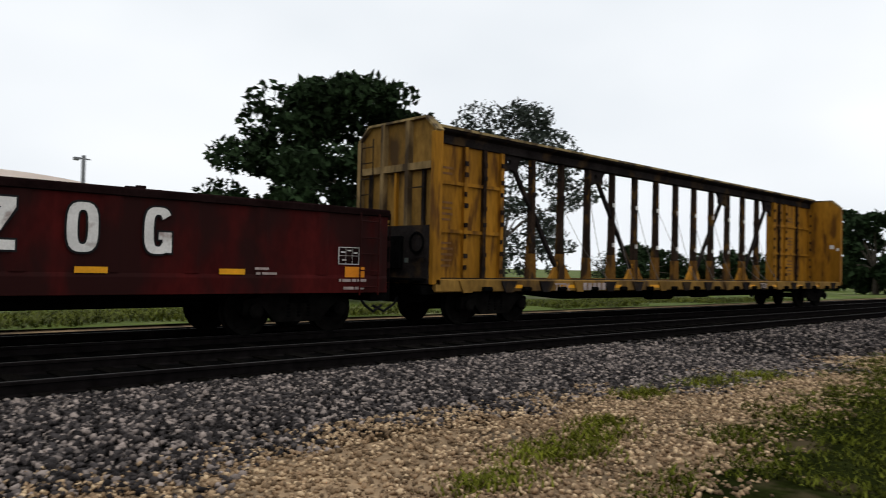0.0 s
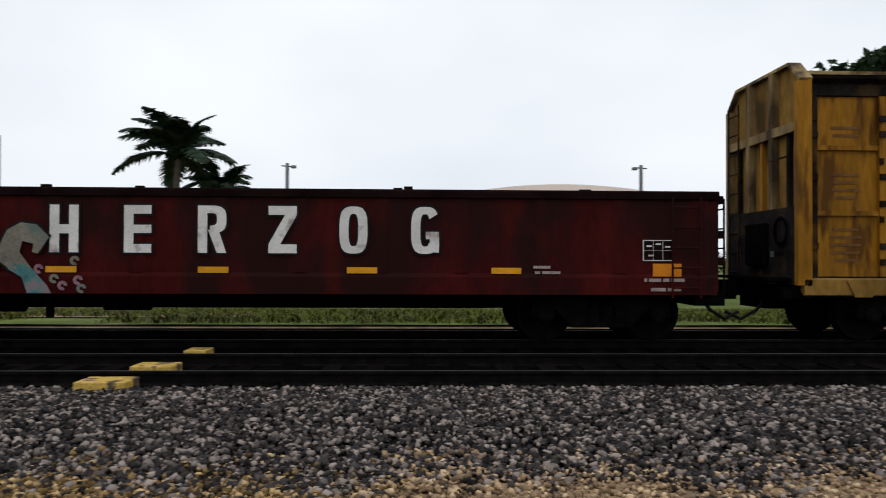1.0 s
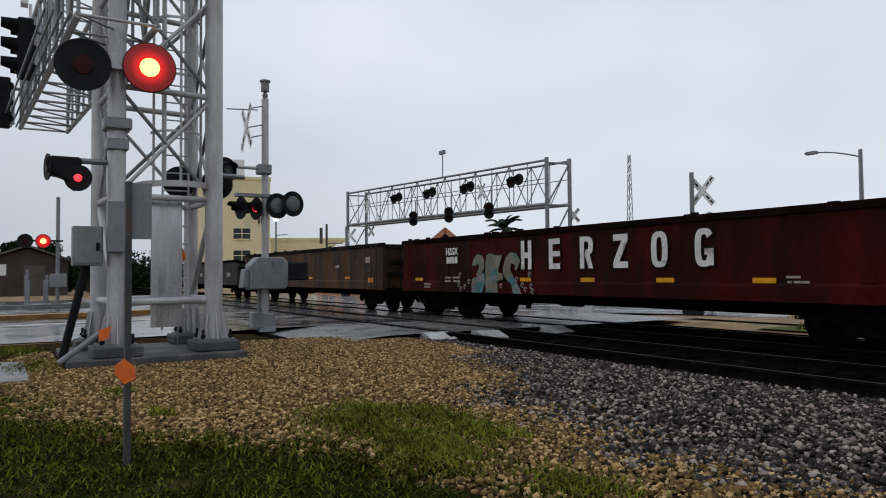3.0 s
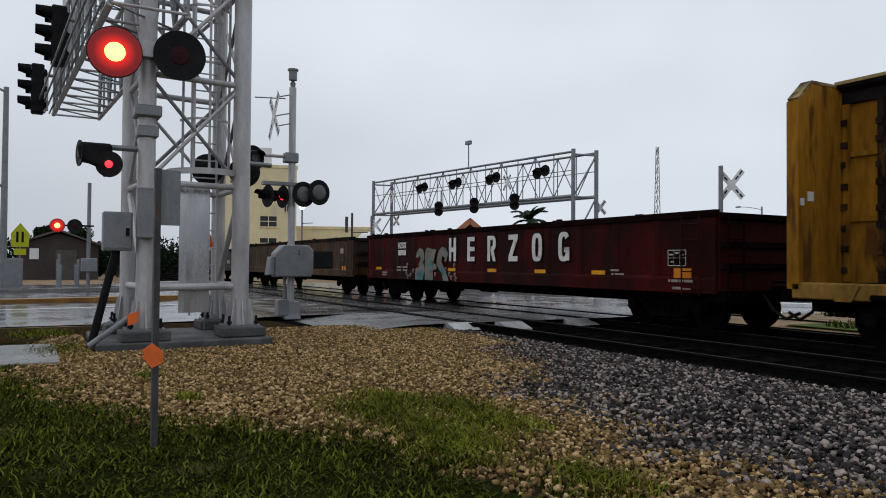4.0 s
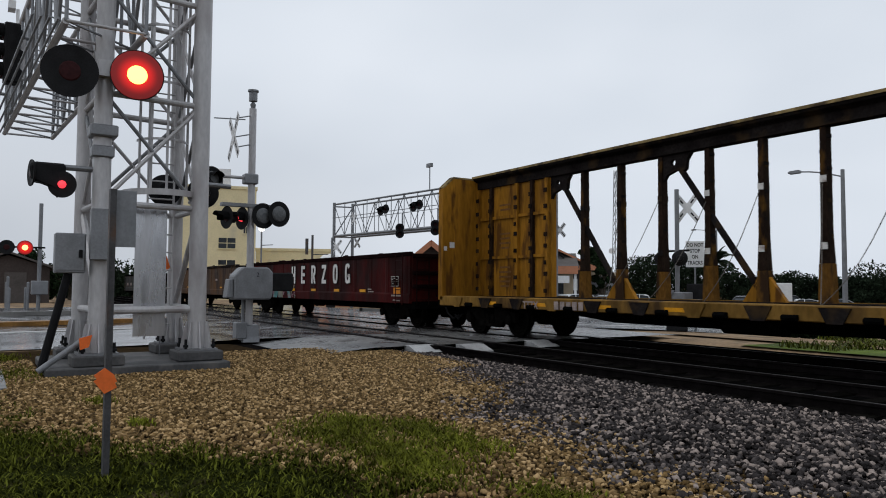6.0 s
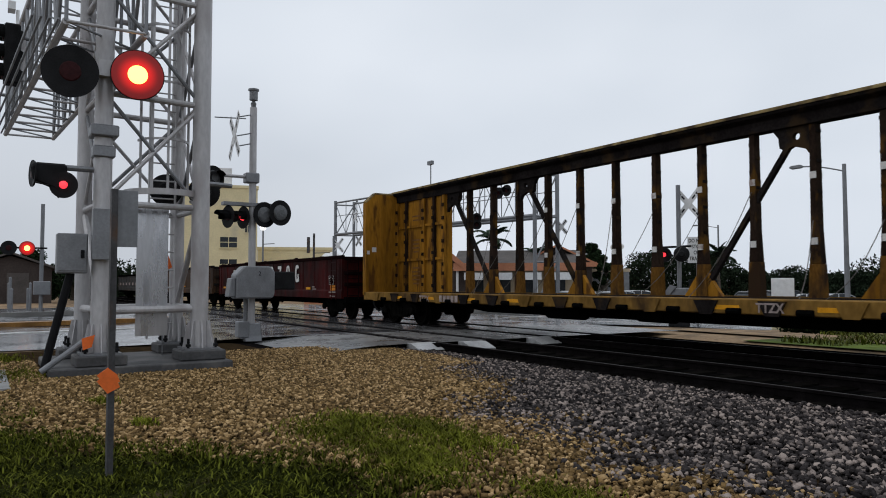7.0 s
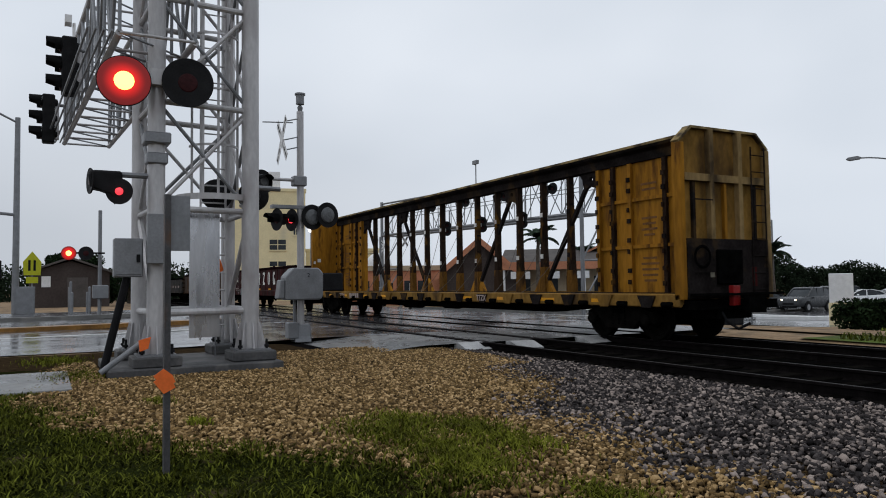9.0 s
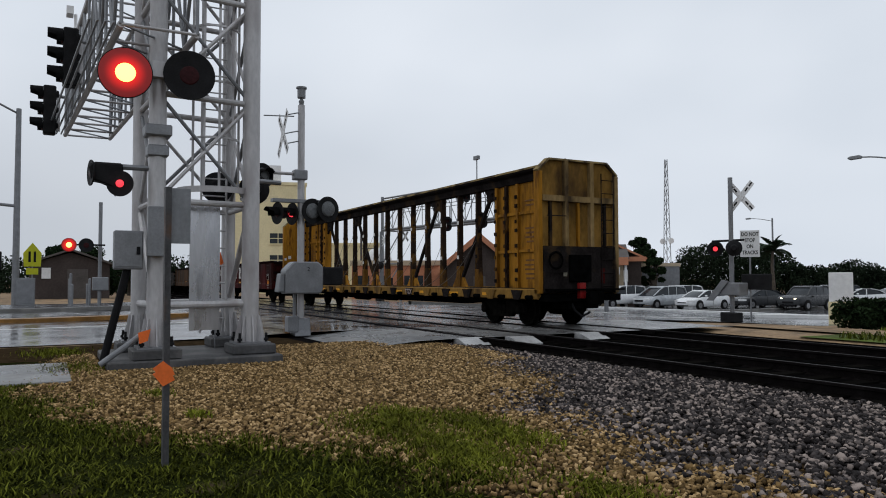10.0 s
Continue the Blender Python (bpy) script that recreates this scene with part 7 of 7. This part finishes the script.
# ---- markings on the wagons ----
def side_bar(carob, x0, x1, z0, z1, material, name, label="", y=SIDE, d=0.003):
    return part(name, box(bmesh.new(), x0, x1, y - d, y + d, z0, z1), material, carob, label)


for x in (-6.9, -1.66, 0.52, 2.68, 4.80, -3.7):
    side_bar(red, x - 0.22, x + 0.22, 1.05, 1.14, "reflector", "reflective_strip", "yellow reflective strip")
side_bar(red, 6.98, 7.41, 1.02, 1.21, "orange_patch", "placard", "plain orange placard")
# data panel: a white frame with dark fields
side_bar(red, 6.83, 7.28, 1.25, 1.56, "white_paint", "data_panel", "white-framed data panel")
for i in range(3):
    for k in range(2):
        side_bar(red, 6.845 + 0.144 * i, 6.98 + 0.144 * i, 1.264 + 0.146 * k, 1.402 + 0.146 * k, "maroon_dark", "panel_field", y=SIDE - 0.004)
for i, (x, z) in enumerate(((6.92, 1.47), (7.06, 1.50), (7.2, 1.46), (6.95, 1.33))):
    side_bar(red, x - 0.04, x + 0.04, z - 0.012, z + 0.012, "white_paint", "panel_mark", y=SIDE - 0.009)
for x0, x1, z in ((6.85, 6.89, 0.94), (6.92, 7.1, 0.94), (7.13, 7.22, 0.94), (7.25, 7.45, 0.94), (6.95, 7.17, 0.80), (7.2, 7.4, 0.80)):
    side_bar(red, x0, x1, z, z + 0.05, "dull_white", "stencil_bar", y=SIDE - 0.01)
for x0, x1, z in ((5.2, 5.45, 1.13), (5.22, 5.3, 1.05), (5.33, 5.6, 1.05)):
    side_bar(red, x0, x1, z, z + 0.04, "dull_white", "stencil_bar")
lettering("reporting_mark", "HZGX", 0.26, "white_paint", red, facing_front(-5.02, SIDE - 0.004, 1.86), 0.85, 0.01, "white painted reporting mark")
for k in range(4):
    side_bar(red, -5.3 + k * 0.15, -5.3 + (k + 0.78) * 0.15, 1.54, 1.72, "white_paint", "number_bar")
for x0, x1, z in ((-5.4, -5.08, 1.12), (-4.98, -4.6, 1.12), (-5.4, -5.1, 1.02), (-4.95, -4.62, 1.02), (-6.6, -6.2, 0.93), (-6.6, -6.25, 0.85)):
    side_bar(red, x0, x1, z, z + 0.05, "dull_white", "stencil_bar")


def blob(carob, pts, material, y, name, label=""):
    part(name, prism(bmesh.new(), pts, y - 0.002, y + 0.002, "y"), material, carob, label)


def arc_stroke(carob, cx, cz, r, a0, a1, w, material, y, name):
    n = 10
    o = [(cx + (r + w) * math.cos(radians(a0 + (a1 - a0) * i / n)), cz + (r + w) * math.sin(radians(a0 + (a1 - a0) * i / n))) for i in range(n + 1)]
    q = [(cx + r * math.cos(radians(a0 + (a1 - a0) * i / n)), cz + r * math.sin(radians(a0 + (a1 - a0) * i / n))) for i in range(n + 1)]
    blob(carob, o + q[::-1], material, y, name)


# graffiti: three rounded grey shapes with dark edges, teal towards the sill
gy = SIDE - 0.006


def outlined(pts, material, k):
    """A sprayed shape with a dark line round it."""
    cx, cz = sum(a for a, _ in pts) / len(pts), sum(c for _, c in pts) / len(pts)
    edge = [(a + 0.035 * (a - cx) / max(math.hypot(a - cx, c - cz), 0.01), max(0.742, c + 0.035 * (c - cz) / max(math.hypot(a - cx, c - cz), 0.01))) for a, c in pts]
    blob(red, edge, "black", gy - 0.005 * k, "graffiti_outline")
    blob(red, pts, material, gy - 0.005 * k - 0.0045, "graffiti_stroke")


outlined([(-3.98, 1.46), (-3.9, 1.64), (-3.72, 1.76), (-3.5, 1.72), (-3.4, 1.58), (-3.42, 1.4), (-3.55, 1.2), (-3.66, 1.12), (-3.78, 1.22), (-3.64, 1.42), (-3.7, 1.52), (-3.8, 1.46)], "graf_grey", 0)
blob(red, [(-4.0, 0.75), (-3.98, 1.1), (-3.72, 1.16), (-3.4, 1.28), (-3.34, 1.05), (-3.5, 0.75)], "graf_teal", gy - 0.012, "graffiti_stroke")
outlined([(-3.33, 1.45), (-3.27, 1.72), (-3.14, 1.77), (-2.86, 1.71), (-2.58, 1.70), (-2.7, 1.48), (-2.78, 1.28), (-2.56, 1.24), (-2.56, 1.1), (-2.82, 1.06), (-2.78, 0.76), (-3.33, 0.76)], "graf_grey", 2)
blob(red, [(-3.18, 1.18), (-2.95, 1.36), (-2.82, 1.38), (-2.8, 1.08), (-3.1, 1.02)], "graf_teal", gy - 0.022, "graffiti_stroke")
outlined([(-2.54, 1.4), (-2.42, 1.66), (-2.22, 1.77), (-2.0, 1.74), (-1.82, 1.56), (-1.98, 1.32), (-2.06, 1.34), (-2.04, 1.46), (-2.2, 1.5), (-2.24, 1.34), (-2.06, 1.1), (-1.88, 0.9), (-1.8, 0.76), (-2.1, 0.76), (-2.16, 1.0), (-2.38, 1.1), (-2.54, 1.22)], "graf_grey", 3)
blob(red, [(-2.4, 1.1), (-2.26, 1.2), (-2.06, 1.1), (-1.84, 0.86), (-1.78, 0.75), (-2.12, 0.75), (-2.2, 0.98)], "graf_teal", gy - 0.027, "graffiti_stroke")
for i, (x, z) in enumerate(((-4.1, 1.04), (-3.9, 0.95), (-3.74, 0.98), (-2.62, 0.94), (-2.3, 1.16), (-1.96, 1.1), (-1.74, 0.96), (-1.62, 0.86), (-1.45, 1.22), (-1.4, 0.94), (-1.35, 0.82), (-4.55, 1.22), (-4.6, 0.95), (-4.5, 0.84), (-4.3, 0.9))):
    arc_stroke(red, x, z, 0.025, 0, 300, 0.045, "graf_pink" if i % 2 else "graf_grey", gy - 0.031, "graffiti_tag")

# brown wagon: end panel marks
for x0, x1, z0, z1, m in ((6.6, 7.1, 1.35, 1.55, "blackcar"), (6.85, 7.25, 0.98, 1.14, "orange_patch"), (6.65, 7.0, 1.65, 1.85, "dull_white"), (4.9, 5.3, 1.1, 1.17, "reflector"), (1.2, 1.6, 1.1, 1.17, "reflector"), (-2.4, -2.0, 1.1, 1.17, "reflector"), (4.0, 4.35, 1.5, 1.6, "dull_white")):
    side_bar(brown, x0, x1, z0, z1, m, "side_mark")
for i in range(9):
    side_bar(sooty, -6.9 + 1.6 * i, -6.2 + 1.6 * i, 1.2, 1.42, "dull_white", "stencil_patch")

# yellow wagon: stencilled notices on the end panels of the centre wall, car number as bars, reporting marks
for s in (-1, 1):
    xm = {-1: -10.0, 1: 9.3}[s]
    yy = -0.066
    for z, rows in ((3.55, (0.5, 0.44)), (2.75, (0.48, 0.42, 0.5, 0.34)), (1.82, (0.44, 0.56, 0.52, 0.48, 0.4))):
        for i, w in enumerate(rows):
            part("stencil_bar", box(bmesh.new(), xm - w / 2, xm + w / 2, yy - 0.002, yy + 0.002, z - 0.13 * i - 0.05, z - 0.13 * i), "brown_letter", beamcar)
lettering("reporting_mark", "TTZX", 0.24, "dull_white", beamcar, facing_front(-7.29, -1.362, 0.82), 0.9, 0.006, "white painted reporting mark")
lettering("reporting_mark", "TTZX", 0.22, "dull_white", beamcar, facing_front(3.9, -1.362, 0.84), 0.9, 0.006, "white painted reporting mark")
for k in range(5):
    part("number_bar", box(bmesh.new(), -6.44 + 0.2 * k, -6.29 + 0.2 * k, -1.364, -1.359, 0.75, 0.93), "dull_white", beamcar)
for s in (-1, 1):
    for k in range(4):
        x = s * (3.0 + 2.0 * k)
        part("reflective_strip", box(bmesh.new(), x - 0.3, x + 0.3, -1.327, -1.322, 0.80, 0.88), "reflector", beamcar)

# ---- stones and weeds ----
rng = np.random.default_rng(21)


def edge_y(x):
    """Where the grey ballast gives way to tan gravel, along the track."""
    return np.interp(x, [-30, -12, -7.1, -5.9, -4.9, -3.3, -2, -0.7, 1.6, 3.1, 4.7, 6.3, 8.6, 12, 20, 60], [7.2, 7.4, 5.0, 4.45, 4.2, 4.3, 4.3, 4.55, 4.6, 4.95, 5.1, 4.8, 4.3, 4.1, 4.3, 4.6]) + 0.2 * np.sin(x * 2.1) + 0.15 * np.sin(x * 5.3 + 1)


def grass_y(x):
    """The verge of the weeds, along the track."""
    return np.interp(x, [-16, -11, -8.3, -7.2, -6.5, -5.8, -4.9, -4.2, -3.6, -3, -2, 0, 3.0, 3.9, 4.6, 6.0, 8.1, 9.9, 12, 30], [1.0, 0.0, 0.45, 0.95, 1.3, 2.1, 2.75, 2.8, 3.0, 2.9, 2.7, 2.2, 2.1, 2.35, 2.65, 3.05, 3.3, 3.5, 4.0, 4.1])


def stones(name, pos, size, material, label):
    """Angular stones, six-sided and crooked, from plan positions with heights."""
    n = len(pos)
    base = np.array([(-1, -1, -.6), (1, -1, -.6), (1, 1, -.6), (-1, 1, -.6), (-.7, -.7, .7), (.7, -.7, .7), (.7, .7, .7), (-.7, .7, .7)])
    v = base[None] * rng.uniform(0.55, 1.3, (n, 8, 3)) * rng.uniform(0.6, 1.25, (n, 1, 3))
    q = rng.normal(size=(n, 4)) * np.array([1, 0.35, 0.35, 1])
    q /= np.linalg.norm(q, axis=1)[:, None]
    w, x, y, z = q.T
    R = np.stack([1 - 2 * (y * y + z * z), 2 * (x * y - z * w), 2 * (x * z + y * w), 2 * (x * y + z * w), 1 - 2 * (x * x + z * z), 2 * (y * z - x * w),
                  2 * (x * z - y * w), 2 * (y * z + x * w), 1 - 2 * (x * x + y * y)], 1).reshape(n, 3, 3)
    v = np.einsum("nij,nkj->nki", R, v) * (size[:, None, None] if np.ndim(size) else size) + pos[:, None]
    quads = np.array([(0, 3, 2, 1), (4, 5, 6, 7), (0, 1, 5, 4), (1, 2, 6, 5), (2, 3, 7, 6), (3, 0, 4, 7)])
    f = (quads[None] + 8 * np.arange(n)[:, None, None]).reshape(-1, 4)
    return tagged(bulk(name, v.reshape(-1, 3), f, material), label, "gravel", kind="stuff")


def scatter(x0, x1, y0, y1, n):
    return rng.uniform((x0, y0), (x1, y1), (n, 2))


# ballast shoulder: dense near the viewer, thinner far along
p = np.concatenate([scatter(-15, 12, 2.6, 8.0, 104000), scatter(12, 34, 4.0, 8.0, 13000)])
p = p[(p[:, 1] > edge_y(p[:, 0]) - 0.5 * rng.random(len(p)) ** 2)]
prof_y, prof_z = np.array([a for a, _ in profile]), np.array([b for _, b in profile])
z = np.where(p[:, 1] > 5.0, np.interp(p[:, 1], prof_y, prof_z), -0.01)
stones("ballast_stones", np.column_stack([p, z + 0.012 + 0.02 * rng.random(len(p))]), rng.uniform(0.010, 0.029, len(p)), "stone", "loose grey crushed stone beside the track")
# a pale ridge of stones between the two tracks
p = scatter(CROSS_X1 + 1, 40, 10.05, 10.45, 1500)
stones("ridge_stones", np.column_stack([p, -0.03 + 0.02 * rng.random(len(p))]), rng.uniform(0.015, 0.03, len(p)), "stone", "scattered loose grey stone between the tracks")
# tan gravel on the near side
p = np.concatenate([scatter(-15, 0, -0.5, 7.4, 118000), scatter(0, 14, 1.5, 5.2, 36000)])
k = rng.random(len(p))
p = p[(p[:, 1] < edge_y(p[:, 0]) + 0.7 * k ** 3) & (p[:, 1] > grass_y(p[:, 0]) - np.where(p[:, 0] > 0, np.where(p[:, 0] > 4.5, 0.9, 2.0), 0.6) * rng.random(len(p)))]
p = p[~((p[:, 0] < -12.0) & (p[:, 1] < 3.55) & (p[:, 1] > 0.8))]
p = p[(p[:, 0] < 0) | (p[:, 1] - 1.2 > 1.6 * rng.random(len(p)))]
size = np.where(p[:, 0] > 0.5, rng.uniform(0.006, 0.02, len(p)), rng.uniform(0.008, 0.025, len(p)))
pz = np.column_stack([p, 0.004 + 0.012 * rng.random(len(p))])
sand = p[:, 0] > 0.3 - 1.2 * rng.random(len(p))
stones("tan_gravel", pz[~sand], size[~sand], "tan_stone", "loose tan and brown gravel on the ground")
stones("sand_gravel", pz[sand], size[sand], "sand_stone", "fine pale sandy gravel on the ground")


def weeds(name, pos, height, width, material, label):
    n = len(pos)
    a = rng.uniform(0, 2 * math.pi, n)
    d = np.column_stack([np.cos(a), np.sin(a), np.zeros(n)])
    s = np.column_stack([-np.sin(a), np.cos(a), np.zeros(n)]) * width
    lean = rng.uniform(0.2, 1.7, n)[:, None] * height[:, None]
    up = np.zeros((n, 3))
    up[:, 2] = height
    v = np.stack([pos - s, pos + s, pos + d * lean * 0.35 + up * 0.6 + s * 0.8, pos + d * lean * 0.35 + up * 0.6 - s * 0.8, pos + d * lean + up * 0.92], 1).reshape(-1, 3)
    i = 5 * np.arange(n)[:, None]
    f = np.concatenate([i + np.array([[0, 1, 2]]), i + np.array([[0, 2, 3]]), i + np.array([[3, 2, 4]])])
    return tagged(bulk(name, v, f, material), label, "grass", kind="stuff")


def patchy(p, s, cut):
    return np.array([noise.noise((a * s, b * s, 3.3)) > cut for a, b in p])


p = np.concatenate([scatter(-14, 4.0, -3.5, 3.4, 240000), scatter(4.0, 20, 1.0, 4.6, 70000)])
g = grass_y(p[:, 0]) - p[:, 1]
p = p[(g > -0.25) & (g > 0.5 * rng.random(len(p)) - 0.3)]
p = p[~((p[:, 0] < -10.9) & (p[:, 1] > -1.6) & (p[:, 1] < 0.4))]
p = p[(p[:, 0] < 1.0 + 2.5 * rng.random(len(p))) | patchy(p, 0.8, -0.15) | (p[:, 0] > 5.5)]
mottle = np.array([noise.noise((a * 1.4, b * 1.4, 3.3)) + 0.7 * noise.noise((a * 4.5, b * 4.5, 8.1)) for a, b in p])
p = p[mottle + 0.45 * rng.random(len(p)) > 0.22 - 0.75 * np.clip(grass_y(p[:, 0]) - p[:, 1], -0.3, 0.9)]
turf = p
weeds("grass", np.column_stack([p, np.zeros(len(p))]), rng.uniform(0.012, 0.07, len(p)) * (1 + 0.8 * np.array([noise.noise((a * 2.3, b * 2.3, 9)) for a, b in p])), 0.007, "blade", "short green weedy grass")
# broad little leaves among the blades
q = turf[rng.random(len(turf)) < 0.45]
v, f = leaf_cloud(rng, np.column_stack([q, np.full(len(q), 0.012)]), np.full(len(q), 0.02), len(q) * 2, 0.011, 0.8)
tagged(bulk("weed_leaves", v, f, "clover"), "small broad green weed leaves in the grass", "weeds", kind="stuff")
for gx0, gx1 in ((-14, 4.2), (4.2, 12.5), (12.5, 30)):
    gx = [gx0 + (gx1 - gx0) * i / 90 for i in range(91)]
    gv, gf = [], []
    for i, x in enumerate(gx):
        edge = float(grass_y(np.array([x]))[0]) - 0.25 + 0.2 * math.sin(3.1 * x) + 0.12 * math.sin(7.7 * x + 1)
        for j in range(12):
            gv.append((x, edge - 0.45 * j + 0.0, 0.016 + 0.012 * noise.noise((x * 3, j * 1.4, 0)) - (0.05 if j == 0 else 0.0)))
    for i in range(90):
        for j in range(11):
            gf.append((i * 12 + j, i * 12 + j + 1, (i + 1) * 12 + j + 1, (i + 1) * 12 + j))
    tagged(bulk("grass_turf", gv, gf, "grass_soil"), "soil under short weedy grass, darkened with the shade between blades", "turf", kind="structure")
tufts = []
for x, y, r, n in ((-6.1, 2.75, 0.55, 2600), (-5.2, 2.9, 0.5, 2400), (-4.7, 2.75, 0.4, 1400), (-6.6, 3.1, 0.35, 1300), (-6.0, 3.5, 0.4, 1800), (-5.3, 3.5, 0.4, 1600), (-7.6, 1.35, 0.14, 260), (-9.2, 1.2, 0.2, 260), (3.4, 3.15, 0.28, 420), (4.3, 3.35, 0.4, 950), (5.0, 3.5, 0.3, 500), (5.5, 3.75, 0.25, 500), (7.1, 4.4, 0.3, 600), (8.5, 4.35, 0.4, 800), (9.6, 4.2, 0.4, 700), (-3.6, 3.1, 0.35, 800), (-12.6, 0.4, 0.6, 900), (-15.5, 0.2, 0.7, 900)):
    tufts.append(np.array([x, y]) + rng.normal(size=(n, 2)) * r * np.array([0.7, 0.4]))
p = np.concatenate(tufts)
weeds("weed_tufts", np.column_stack([p, np.zeros(len(p))]), rng.uniform(0.02, 0.085, len(p)), 0.007, "dry_blade", "pale yellow-green weed tufts in the gravel")
p = scatter(-13, 40, 15.6, 24, 42000)
p = p[(p[:, 0] > -10.6) | (p[:, 1] > 21.2)]
p = p[patchy(p, 0.25, -0.3)]
weeds("verge_grass", np.column_stack([p, [ground_z(0, b) for b in p[:, 1]]]), rng.uniform(0.06, 0.2, len(p)), 0.018, "verge_blade", "rough yellow-green verge grass beyond the tracks")
# worn earth track in the verge
tagged(sheet("dirt_path", [-15.5 + 1.3 * i for i in range(10)], [17.2, 18.4, 19.6, 21.0], lambda x, y: ground_z(x, y) + 0.03, "dirt"), "pale bare earth path through the verge", "path", kind="structure")


# ---- what moves ----
def motions():
    for car, x in CARS:
        walk(car, [(t, pose(x + s, TRAIN_Y, RAIL_Z)) for t, s in TRAIN])
    steps = [0.1 * i for i in range(101)]
    dist = np.interp(steps, [t for t, _ in TRAIN], [s for _, s in TRAIN])
    for w in WHEELS:
        walk(w, [(t, pose(w.location.x, 0, 0.43, 0, math.degrees(d / 0.43), 0)) for t, d in zip(steps, dist)])

    # the pair of lights changes sides a little faster than every two thirds of a second
    switch = [2.08, 2.71, 3.36, 4.03, 4.71, 5.31, 6.03, 6.66, 7.31, 7.91, 8.61, 9.21, 9.91]
    for lens, left, right in FLASHING:
        rows, at = [(0.0, right)], right
        for t in switch:
            k = math.floor(t * FPS)
            rows.append((k / FPS, at))
            at = left if at is right else right
            rows.append(((k + 1) / FPS, at))
        walk(lens, rows + [(10.0, at)])


motions()
